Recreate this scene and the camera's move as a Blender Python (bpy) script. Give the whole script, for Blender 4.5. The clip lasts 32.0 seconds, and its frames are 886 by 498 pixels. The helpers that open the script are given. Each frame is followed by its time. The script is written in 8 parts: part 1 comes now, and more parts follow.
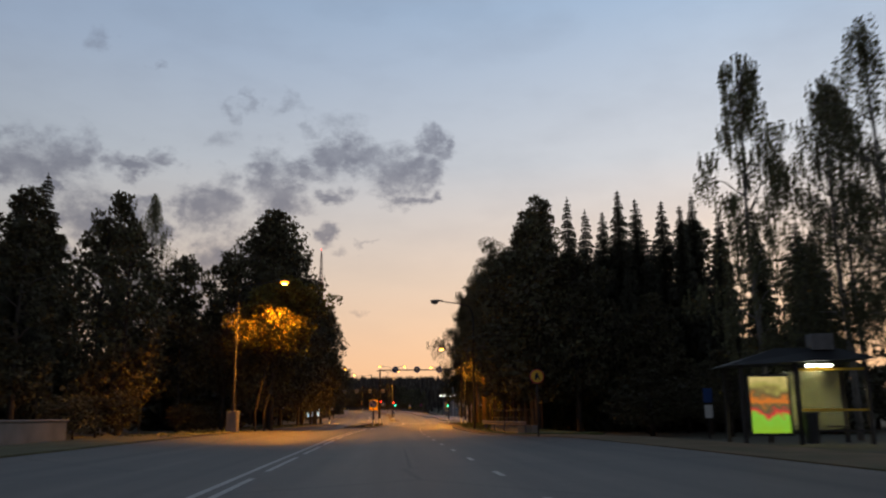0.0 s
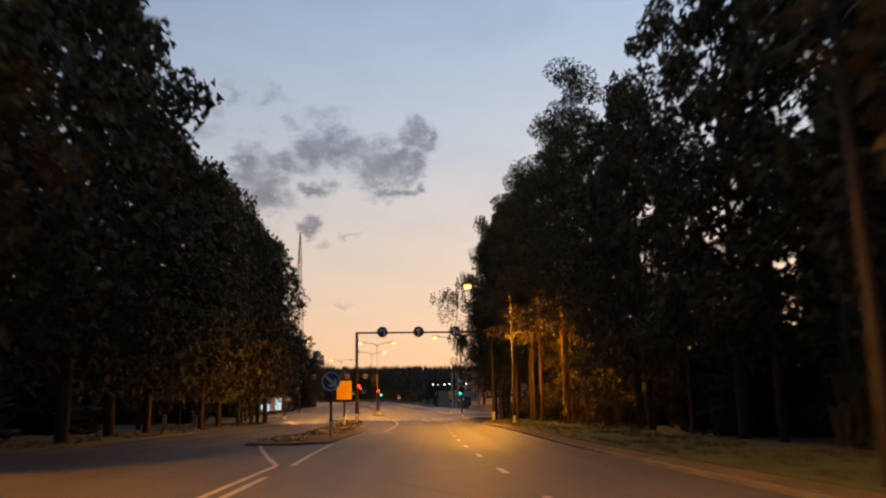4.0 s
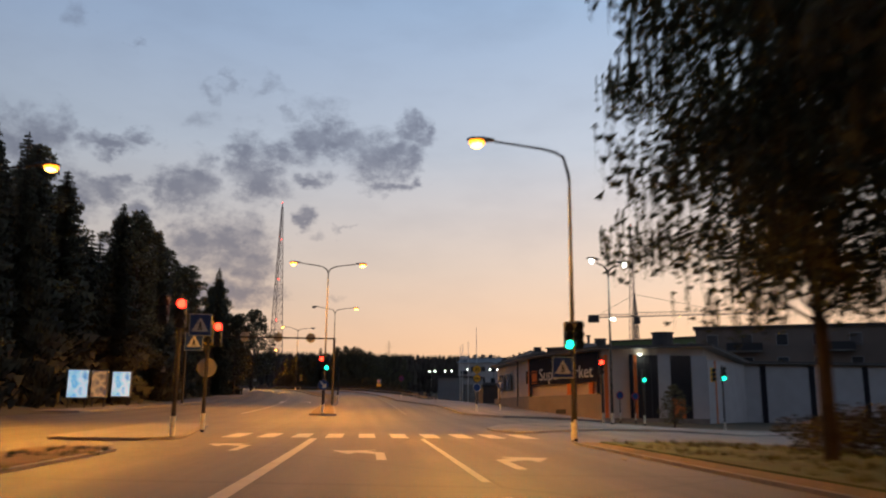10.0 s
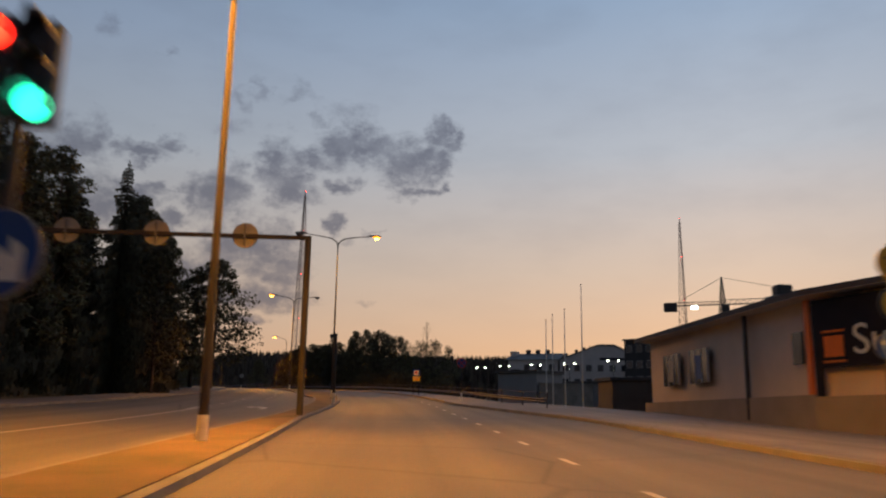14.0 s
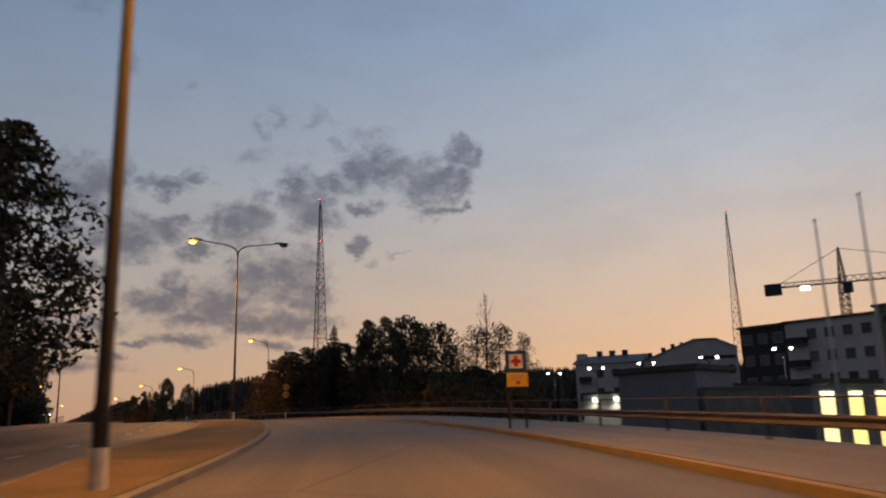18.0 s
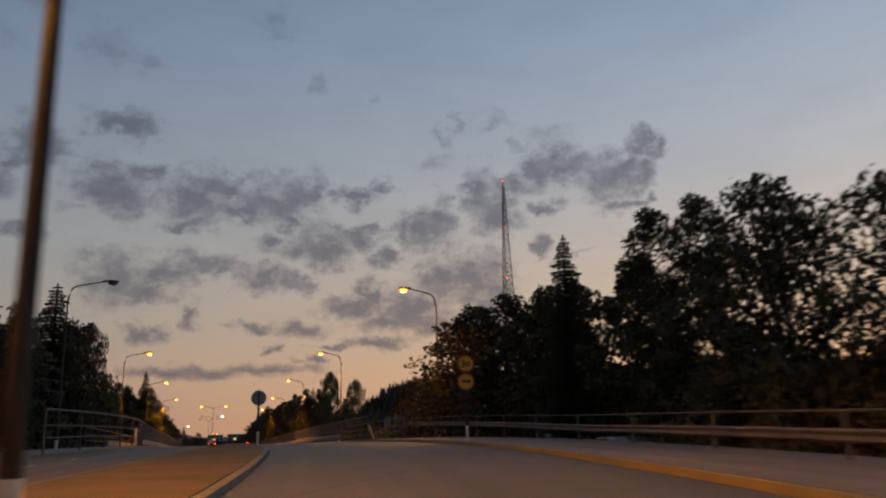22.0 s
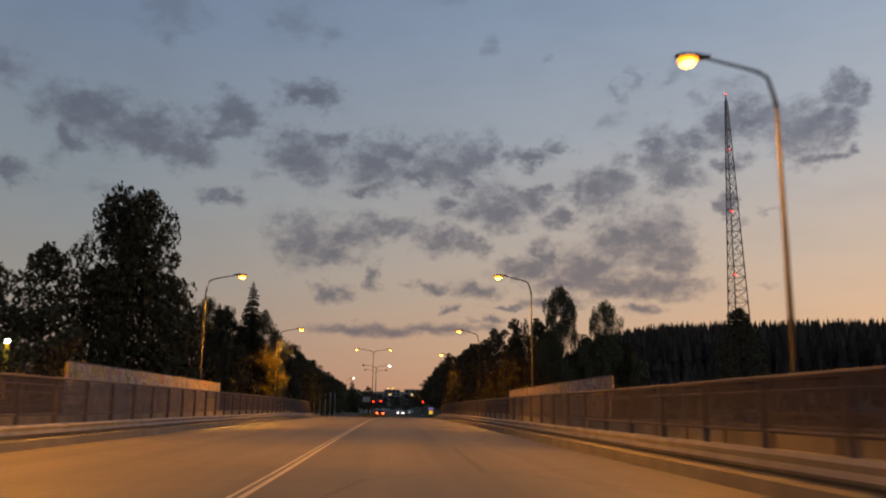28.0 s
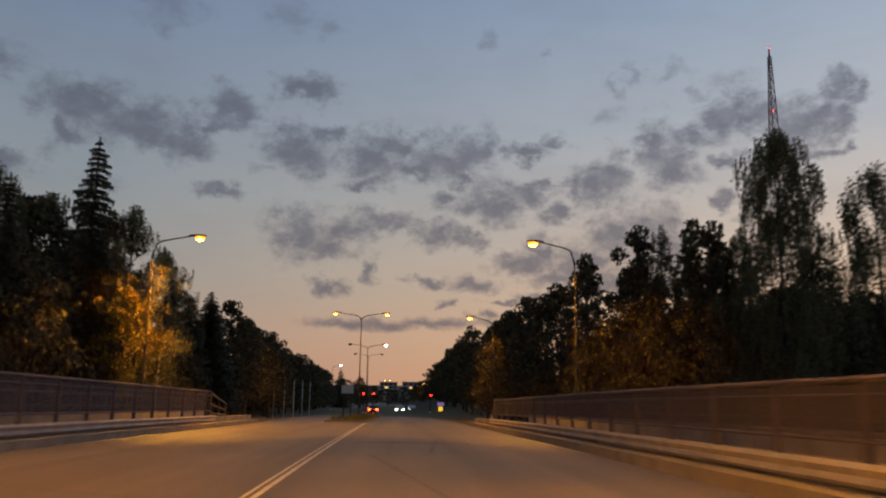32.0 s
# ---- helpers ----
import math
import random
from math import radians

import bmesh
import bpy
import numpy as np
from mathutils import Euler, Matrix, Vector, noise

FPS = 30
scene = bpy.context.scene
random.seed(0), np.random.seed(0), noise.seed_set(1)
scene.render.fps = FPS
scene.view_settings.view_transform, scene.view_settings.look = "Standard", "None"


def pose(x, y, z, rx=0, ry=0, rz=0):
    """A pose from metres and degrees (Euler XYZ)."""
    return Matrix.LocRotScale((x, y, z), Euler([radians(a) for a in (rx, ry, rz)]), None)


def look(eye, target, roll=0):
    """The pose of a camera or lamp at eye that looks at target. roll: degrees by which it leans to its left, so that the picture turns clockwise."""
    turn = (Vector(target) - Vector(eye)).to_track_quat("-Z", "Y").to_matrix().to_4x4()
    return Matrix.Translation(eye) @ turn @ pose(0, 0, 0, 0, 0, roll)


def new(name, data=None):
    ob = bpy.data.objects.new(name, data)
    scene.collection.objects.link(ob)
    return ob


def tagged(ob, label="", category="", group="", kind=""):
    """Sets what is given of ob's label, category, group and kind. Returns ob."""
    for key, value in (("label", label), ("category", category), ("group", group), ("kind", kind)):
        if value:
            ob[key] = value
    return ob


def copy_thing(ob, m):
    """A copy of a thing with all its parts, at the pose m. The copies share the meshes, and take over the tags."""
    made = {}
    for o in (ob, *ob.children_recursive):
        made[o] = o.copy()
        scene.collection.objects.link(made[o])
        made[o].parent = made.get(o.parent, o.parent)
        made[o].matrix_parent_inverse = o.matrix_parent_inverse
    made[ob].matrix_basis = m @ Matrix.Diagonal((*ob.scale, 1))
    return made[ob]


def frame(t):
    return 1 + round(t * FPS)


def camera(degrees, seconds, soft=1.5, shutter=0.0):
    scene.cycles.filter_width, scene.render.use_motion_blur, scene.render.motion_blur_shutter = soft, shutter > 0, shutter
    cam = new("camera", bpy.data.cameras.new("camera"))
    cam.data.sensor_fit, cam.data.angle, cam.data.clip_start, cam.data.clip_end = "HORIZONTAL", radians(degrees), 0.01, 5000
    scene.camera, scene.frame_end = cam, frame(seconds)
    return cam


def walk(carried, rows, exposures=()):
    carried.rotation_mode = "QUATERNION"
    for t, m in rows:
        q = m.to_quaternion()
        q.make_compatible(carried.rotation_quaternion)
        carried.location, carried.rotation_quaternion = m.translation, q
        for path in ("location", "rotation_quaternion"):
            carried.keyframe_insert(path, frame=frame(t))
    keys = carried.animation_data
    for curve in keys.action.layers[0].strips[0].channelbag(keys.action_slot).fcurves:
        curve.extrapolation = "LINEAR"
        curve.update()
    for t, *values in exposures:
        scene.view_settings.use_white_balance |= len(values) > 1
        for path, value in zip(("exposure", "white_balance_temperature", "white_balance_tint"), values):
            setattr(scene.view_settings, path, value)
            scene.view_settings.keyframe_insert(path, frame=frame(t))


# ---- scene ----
cam = camera(58.9, 32.0, soft=2.1, shutter=0.6)
PATH = [
    (0, (-23.635, 10.986, 1.244), (-23.391, 12.927, 1.658), -0.4),
    (0.5, (-23.363, 16.416, 1.25), (-23.115, 18.356, 1.669), -0.3),
    (1, (-23.054, 21.848, 1.258), (-22.808, 23.789, 1.671), -0.1),
    (1.5, (-22.761, 27.236, 1.27), (-22.512, 29.178, 1.679), -0.2),
    (2, (-22.457, 32.61, 1.282), (-22.206, 34.553, 1.682), -0.4),
    (2.5, (-22.172, 37.845, 1.293), (-21.923, 39.79, 1.685), 0.0),
    (3, (-21.913, 43.146, 1.295), (-21.66, 45.09, 1.687), 0.3),
    (3.5, (-21.544, 48.242, 1.29), (-21.276, 50.184, 1.685), -0.9),
    (5.5, (-19.679, 68.814, 1.237), (-19.321, 70.745, 1.615), 0.6),
    (6, (-19.057, 73.937, 1.211), (-18.671, 75.865, 1.577), 0.5),
    (6.5, (-18.353, 79.029, 1.186), (-17.948, 80.951, 1.564), 0.6),
    (7, (-17.6, 84.144, 1.166), (-17.194, 86.064, 1.552), 0.8),
    (7.5, (-16.887, 89.329, 1.148), (-16.495, 91.252, 1.533), 0.8),
    (8, (-16.202, 94.584, 1.129), (-15.829, 96.51, 1.519), 0.8),
    (8.5, (-15.574, 99.837, 1.11), (-15.224, 101.766, 1.501), 1.0),
    (9, (-15.078, 105.157, 1.089), (-14.748, 107.09, 1.479), 0.7),
    (9.5, (-14.594, 110.55, 1.068), (-14.28, 112.488, 1.449), 0.8),
    (10, (-14.152, 116.051, 1.046), (-13.852, 117.992, 1.428), 0.6),
    (10.5, (-13.725, 121.646, 1.019), (-13.434, 123.588, 1.4), 0.6),
    (11, (-13.32, 127.394, 0.977), (-13.041, 129.335, 1.368), 0.3),
    (11.5, (-12.991, 133.052, 0.936), (-12.72, 134.996, 1.321), -0.3),
    (12, (-12.657, 138.699, 0.895), (-12.4, 140.641, 1.301), 0.5),
    (12.5, (-12.346, 144.329, 0.908), (-12.098, 146.271, 1.314), 1.1),
    (13, (-11.984, 150.063, 0.939), (-11.737, 152.003, 1.359), 0.5),
    (13.5, (-11.674, 155.701, 0.969), (-11.436, 157.647, 1.364), 0.7),
    (14, (-11.375, 161.378, 1.015), (-11.149, 163.326, 1.409), 0.9),
    (14.5, (-11.101, 166.997, 1.109), (-10.876, 168.94, 1.526), -0.0),
    (16.5, (-9.937, 189.221, 1.576), (-9.712, 191.161, 2.005), -0.6),
    (17, (-9.707, 194.828, 1.727), (-9.497, 196.769, 2.161), -0.9),
    (17.5, (-9.56, 200.276, 1.877), (-9.366, 202.217, 2.319), -1.5),
    (18, (-9.544, 205.732, 2.074), (-9.38, 207.676, 2.513), -1.7),
    (18.5, (-9.62, 211.111, 2.269), (-9.495, 213.056, 2.72), -1.2),
    (19, (-9.78, 216.391, 2.46), (-9.703, 218.337, 2.914), -1.2),
    (19.5, (-10.053, 221.586, 2.638), (-10.021, 223.532, 3.099), -1.5),
    (20, (-10.485, 226.749, 2.79), (-10.515, 228.692, 3.26), -1.3),
    (20.5, (-11.084, 231.903, 2.942), (-11.184, 233.845, 3.408), -0.9),
    (21, (-11.868, 237.162, 3.098), (-12.044, 239.101, 3.555), -0.6),
    (21.5, (-12.85, 242.346, 3.26), (-13.085, 244.277, 3.726), -1.1),
    (22, (-14.014, 247.506, 3.434), (-14.313, 249.432, 3.884), -1.5),
    (22.5, (-15.35, 252.608, 3.606), (-15.712, 254.524, 4.055), -0.6),
    (23, (-16.851, 257.638, 3.776), (-17.276, 259.537, 4.241), -0.5),
    (23.5, (-18.475, 262.599, 3.872), (-18.957, 264.489, 4.315), 0.3),
    (24, (-20.2, 267.529, 3.903), (-20.728, 269.412, 4.321), -0.3),
    (24.5, (-22.005, 272.403, 3.934), (-22.57, 274.275, 4.353), -0.5),
    (25, (-23.873, 277.213, 3.965), (-24.485, 279.07, 4.385), -1.2),
    (25.5, (-25.954, 281.975, 3.963), (-26.619, 283.818, 4.365), -0.3),
    (26, (-28.169, 286.756, 3.916), (-28.868, 288.585, 4.321), -0.0),
    (26.5, (-30.491, 291.56, 3.868), (-31.217, 293.384, 4.251), 0.6),
    (28.5, (-40.016, 311.122, 3.551), (-40.745, 312.95, 3.907), 0.7),
    (29, (-42.429, 316.082, 3.447), (-43.151, 317.912, 3.805), 0.7),
    (29.5, (-44.736, 321.013, 3.343), (-45.457, 322.846, 3.692), 0.8),
    (30, (-47.09, 325.978, 3.236), (-47.805, 327.811, 3.593), 0.7),
    (30.5, (-49.432, 330.865, 3.13), (-50.147, 332.699, 3.483), 0.7),
    (31, (-51.808, 335.812, 3.023), (-52.524, 337.646, 3.375), 0.8),
    (31.5, (-54.127, 340.788, 2.921), (-54.847, 342.622, 3.264), 1.1),
    (32, (-56.483, 345.78, 2.851), (-57.207, 347.613, 3.194), 0.9),
]
EXPOSURE = [(0, 0.44, 6800, 10), (2, 0.48, 7000, 10), (3.5, 0.5, 6850, 10), (5.5, 0.54, 6450, 10), (7.5, 0.56, 6250, 10), (9, 0.5, 6100, 10), (10, 0.38, 6300, 10), (11, 0.28, 6300, 10), (13, 0.10, 6500, 10),
            (14.5, 0.04, 6550, 10), (17, -0.01, 6550, 10), (20, -0.02, 6700, 10), (22, -0.02, 6850, 10), (24, 0.04, 6850, 10), (28, 0.02, 6750, 10), (32, 0.1, 6750, 10)]
walk(cam, [(t, look(eye, target, roll)) for t, eye, target, roll in PATH], EXPOSURE)

# ---- light: a clear dusk sky with broken cloud, and an afterglow on the horizon ----
GLOW = -28.0  # bearing of the afterglow, degrees left of +y


def math_node(tree, op, a, b=None, clamp=False):
    n = tree.nodes.new("ShaderNodeMath")
    n.operation, n.use_clamp = op, clamp
    for k, v in enumerate((a, b)):
        if v is None:
            continue
        if isinstance(v, (int, float)):
            n.inputs[k].default_value = v
        else:
            tree.links.new(v, n.inputs[k])
    return n.outputs[0]


def ramp(tree, fac, stops):
    n = tree.nodes.new("ShaderNodeValToRGB")
    e = n.color_ramp.elements
    while len(e) < len(stops):
        e.new(0.5)
    for el, (p, c) in zip(e, stops):
        el.position, el.color = p, (*c, 1)
    if fac is not None:
        tree.links.new(fac, n.inputs[0])
    return n.outputs[0]


def mix_rgb(tree, fac, a, b, kind="MIX"):
    n = tree.nodes.new("ShaderNodeMixRGB")
    n.blend_type = kind
    for k, v in enumerate((fac, a, b)):
        if isinstance(v, (int, float)):
            n.inputs[k].default_value = v
        elif isinstance(v, tuple):
            n.inputs[k].default_value = (*v, 1)
        else:
            tree.links.new(v, n.inputs[k])
    return n.outputs[0]


# Banks of cloud: bearing, height, half width, half height, all in degrees.
LEFT_BANKS = [(47.0, 18.2, 3.3, 1.5), (43.4, 17.4, 3.3, 1.4), (40.7, 16.6, 1.7, 1.3), (48.4, 16.2, 1.0, 1.4), (37.5, 19.1, 2.0, 1.5), (38.6, 17.8, 1.5, 0.7), (31.9, 21.0, 2.2, 0.8), (38.0, 13.3, 1.8, 0.6)]
MIDDLE_BANKS = [(33.2, 17.0, 1.8, 1.5), (31.8, 16.1, 1.8, 1.4), (30.6, 17.7, 1.2, 0.7), (27.0, 16.3, 2.4, 1.7), (24.9, 17.2, 1.8, 1.1), (27.6, 14.4, 1.6, 0.6), (23.7, 15.4, 1.7, 0.7), (21.5, 16.2, 2.4, 1.6), (19.4, 16.9, 1.7, 1.6), (20.1, 14.8, 1.0, 0.6), (15.3, 16.8, 1.7, 0.6), (13.1, 17.8, 1.3, 0.6), (9.7, 14.7, 1.7, 1.7), (11.4, 14.2, 1.0, 0.8)]
LOW_BANKS = [(32.0, 10.6, 2.1, 1.9), (29.0, 11.0, 2.0, 1.1), (26.0, 11.8, 2.3, 0.9), (30.4, 9.5, 2.5, 0.7), (22.2, 11.0, 1.7, 1.0), (19.9, 10.5, 1.4, 0.7), (21.3, 13.4, 1.3, 0.6), (17.9, 13.1, 2.1, 1.4), (15.3, 13.9, 2.1, 0.7), (14.1, 14.5, 1.1, 0.5), (12.8, 12.4, 1.4, 0.7)]
DARK_BANK = [(9.3, 10.6, 2.1, 1.5), (6.7, 10.8, 2.4, 2.1), (4.9, 9.4, 1.8, 1.8), (11.4, 8.7, 2.4, 1.4), (14.3, 9.7, 0.8, 1.1), (15.8, 8.9, 2.0, 0.9), (9.4, 7.6, 4.4, 0.9), (6.0, 7.3, 2.6, 0.7), (13.1, 7.7, 2.5, 0.7), (1.5, 12.8, 0.7, 0.6)]
HIGH_BANK = [(6.1, 17.0, 1.5, 1.7), (4.8, 15.6, 1.6, 1.7), (3.2, 17.6, 1.5, 0.9), (0.7, 18.7, 2.0, 1.4), (-1.0, 18.2, 1.5, 1.1), (1.0, 15.8, 1.2, 0.6), (-3.8, 17.7, 2.2, 1.6), (-5.5, 17.9, 1.3, 1.4), (-4.5, 15.6, 2.0, 0.6), (-6.4, 19.5, 1.0, 1.1), (-6.8, 15.9, 0.6, 0.5)]
SCRAPS = [(29.6, 7.0, 1.1, 0.6), (26.7, 8.1, 0.8, 0.7), (22.9, 7.5, 1.2, 0.4), (19.5, 7.2, 1.9, 0.6), (21.4, 5.9, 0.5, 0.3), (13.6, 6.2, 2.4, 0.4), (7.9, 5.9, 1.3, 0.4), (18.6, 5.1, 0.8, 0.3)]
STREAKS = [(27.1, 4.3, 4.0, 0.4), (21.8, 4.4, 3.7, 0.4), (16.9, 6.0, 1.6, 0.2)]
WISPS = [(4.3, 21.8, 1.4, 0.5), (0.8, 20.8, 1.5, 0.8), (2.7, 20.3, 0.8, 0.4), (9.3, 19.4, 1.2, 0.6), (8.4, 20.9, 0.6, 0.7), (1.3, 12.8, 0.7, 0.7), (0.2, 11.7, 0.7, 0.3), (-0.7, 7.5, 0.7, 0.2), (-1.2, 12.5, 0.8, 0.2)]
VEILED = [(42.0, 25.5, 2.1, 1.7), (42.6, 23.9, 1.0, 0.6), (37.6, 27.9, 2.0, 1.0), (33.4, 26.0, 1.8, 1.3), (30.4, 25.2, 0.9, 0.9), (21.4, 29.0, 1.4, 1.1), (18.6, 24.7, 0.8, 0.8), (14.2, 23.8, 0.7, 0.4), (45.5, 13.2, 1.3, 0.6), (42.7, 7.2, 1.0, 0.4), (7.3, 22.0, 0.6, 0.4), (35.0, 15.1, 1.0, 0.4)]
EAST_BANKS = [(56.0, 20.0, 4.0, 1.5), (60.0, 13.0, 4.0, 1.2), (52.5, 13.6, 2.2, 0.7)]

world = bpy.data.worlds.new("dusk_sky")
scene.world = world
world.use_nodes = True
wt = world.node_tree
wt.nodes.clear()
tc = wt.nodes.new("ShaderNodeTexCoord")
sep = wt.nodes.new("ShaderNodeSeparateXYZ")
wt.links.new(tc.outputs["Generated"], sep.inputs[0])
elev = math_node(wt, "MULTIPLY", math_node(wt, "ARCSINE", sep.outputs[2]), 57.2958)
bear = math_node(wt, "MULTIPLY", math_node(wt, "ARCTAN2", math_node(wt, "MULTIPLY", sep.outputs[0], -1.0), sep.outputs[1]), 57.2958)
e01 = math_node(wt, "DIVIDE", elev, 60.0, clamp=True)
warm_side = ramp(wt, e01, [(0.0, (1.12, 0.58, 0.26)), (0.06, (1.12, 0.665, 0.365)), (0.16, (0.90, 0.685, 0.53)),
                           (0.30, (0.605, 0.635, 0.695)), (0.48, (0.365, 0.49, 0.675)), (0.75, (0.17, 0.23, 0.35)), (1.0, (0.085, 0.115, 0.19))])
cool_side = ramp(wt, e01, [(0.0, (0.45, 0.268, 0.215)), (0.05, (0.435, 0.312, 0.256)), (0.11, (0.375, 0.347, 0.318)),
                           (0.22, (0.296, 0.342, 0.382)), (0.42, (0.205, 0.278, 0.408)), (0.75, (0.105, 0.135, 0.205)), (1.0, (0.055, 0.075, 0.125))])
away = math_node(wt, "ABSOLUTE", math_node(wt, "SUBTRACT", bear, GLOW))
side = math_node(wt, "DIVIDE", math_node(wt, "MINIMUM", away, math_node(wt, "SUBTRACT", 360.0, away)), 75.0, clamp=True)
west_col = mix_rgb(wt, side, warm_side, cool_side)
# the sky opposite the afterglow has already gone dark
turn = math_node(wt, "MINIMUM", away, math_node(wt, "SUBTRACT", 360.0, away))
east = math_node(wt, "DIVIDE", math_node(wt, "SUBTRACT", turn, 92.0), 55.0, clamp=True)
sky_col = mix_rgb(wt, math_node(wt, "MULTIPLY", east, 0.62), west_col, (0.035, 0.045, 0.075))
# ragged edges: the sky's directions are bent by noise before the banks' outlines are taken


def sky_noise(scale, detail, rough, stretch=1.0):
    n = wt.nodes.new("ShaderNodeTexNoise")
    n.inputs["Scale"].default_value, n.inputs["Detail"].default_value, n.inputs["Roughness"].default_value = scale, detail, rough
    mp = wt.nodes.new("ShaderNodeMapping")
    mp.inputs["Scale"].default_value = (1.0, 1.0, stretch)
    wt.links.new(tc.outputs["Generated"], mp.inputs[0])
    wt.links.new(mp.outputs[0], n.inputs["Vector"])
    return n


warp = sky_noise(26.0, 5.0, 0.6, 1.3)
wsep = wt.nodes.new("ShaderNodeSeparateColor")
wt.links.new(warp.outputs["Color"], wsep.inputs[0])
low = math_node(wt, "MULTIPLY", math_node(wt, "DIVIDE", elev, 11.0, True), 3.6)
wb = math_node(wt, "ADD", bear, math_node(wt, "MULTIPLY", math_node(wt, "SUBTRACT", wsep.outputs[0], 0.5), 5.0))
we = math_node(wt, "ADD", elev, math_node(wt, "MULTIPLY", math_node(wt, "SUBTRACT", wsep.outputs[1], 0.5), low))


def banks(lists, swell):
    """How far a direction lies outside the nearest bank: under 1 within it."""
    out = None
    for cb, ce, rw, rh in (bank for one in lists for bank in one):
        spot = wt.nodes.new("ShaderNodeCombineXYZ")
        wt.links.new(wb, spot.inputs[0])
        wt.links.new(we, spot.inputs[1])
        if out is not None:
            wt.links.new(out, spot.inputs[2])  # taken one after the other; scaled to nothing below
        mp = wt.nodes.new("ShaderNodeMapping")
        mp.inputs["Scale"].default_value = (1 / (rw * swell), 1 / (rh * swell), 0)
        mp.inputs["Location"].default_value = (-cb / (rw * swell), -ce / (rh * swell), 0)
        wt.links.new(spot.outputs[0], mp.inputs[0])
        ln = wt.nodes.new("ShaderNodeVectorMath")
        ln.operation = "LENGTH"
        wt.links.new(mp.outputs[0], ln.inputs[0])
        if out is None:
            out = ln.outputs["Value"]
        else:
            near = wt.nodes.new("ShaderNodeMath")
            near.operation = "SMOOTH_MIN"
            near.inputs[2].default_value = 0.35
            wt.links.new(out, near.inputs[0])
            wt.links.new(ln.outputs["Value"], near.inputs[1])
            out = near.outputs[0]
    return out


fine = sky_noise(60.0, 6.0, 0.62, 1.4)
ragged = math_node(wt, "MULTIPLY", math_node(wt, "SUBTRACT", fine.outputs["Fac"], 0.5), 1.25)


def cover(distance, edge, soft):
    """Cloud cover from 0 to 1, with a torn edge."""
    f = math_node(wt, "ADD", math_node(wt, "SUBTRACT", edge, distance), ragged)
    n = wt.nodes.new("ShaderNodeMapRange")
    n.interpolation_type = "SMOOTHSTEP"
    n.inputs["From Min"].default_value, n.inputs["From Max"].default_value = 0.0, soft
    wt.links.new(f, n.inputs["Value"])
    return n.outputs[0]


thick = cover(banks((LEFT_BANKS, MIDDLE_BANKS, LOW_BANKS, DARK_BANK, HIGH_BANK, SCRAPS, STREAKS, EAST_BANKS), 1.24), 1.26, 1.08)
faint = cover(banks((WISPS, VEILED), 1.35), 1.1, 1.2)
dense = math_node(wt, "MAXIMUM", math_node(wt, "MULTIPLY", thick, 0.92), math_node(wt, "MULTIPLY", faint, 0.45))
cloud_col = mix_rgb(wt, 0.58, mix_rgb(wt, 1.0, sky_col, (0.48, 0.47, 0.53), "MULTIPLY"), (0.140, 0.155, 0.202))
# thin veils between the banks, and paler stuff where a bank is thin
veil = sky_noise(9.0, 5.0, 0.55, 2.6)
thin = math_node(wt, "MULTIPLY", math_node(wt, "MULTIPLY", math_node(wt, "SUBTRACT", veil.outputs["Fac"], 0.44), 3.2, True), math_node(wt, "DIVIDE", elev, 14.0, True))
hazy = mix_rgb(wt, math_node(wt, "MULTIPLY", thin, 0.12), sky_col, cloud_col)
lump = sky_noise(34.0, 4.0, 0.55, 1.6)
lumpy = mix_rgb(wt, math_node(wt, "MULTIPLY", math_node(wt, "SUBTRACT", lump.outputs["Fac"], 0.46), 2.6, True), cloud_col, mix_rgb(wt, 0.34, cloud_col, sky_col))
sky_cloud = mix_rgb(wt, dense, hazy, lumpy)
bg = wt.nodes.new("ShaderNodeBackground")
wt.links.new(sky_cloud, bg.inputs[0])
bg.inputs[1].default_value = 0.80
wo = wt.nodes.new("ShaderNodeOutputWorld")
wt.links.new(bg.outputs[0], wo.inputs[0])

SODIUM = (1.0, 0.375, 0.022)
WHITE_LAMP = (0.85, 1.0, 0.85)


def lamp_light(name, p, watts, colour, parent=None, size=0.18, cone=146):
    """A lit street lamp's light, shining from its glass."""
    d = bpy.data.lights.new(name, "SPOT")
    d.energy, d.color, d.shadow_soft_size = watts, colour, size
    d.spot_size, d.spot_blend = radians(cone), 0.35
    ob = new(name, d)
    ob.location = p
    if parent is not None:
        ob.parent = parent
    return ob


# ---- materials ----
def material(name):
    m = bpy.data.materials.new(name)
    m.use_nodes = True
    t = m.node_tree
    return m, t, t.nodes["Principled BSDF"]


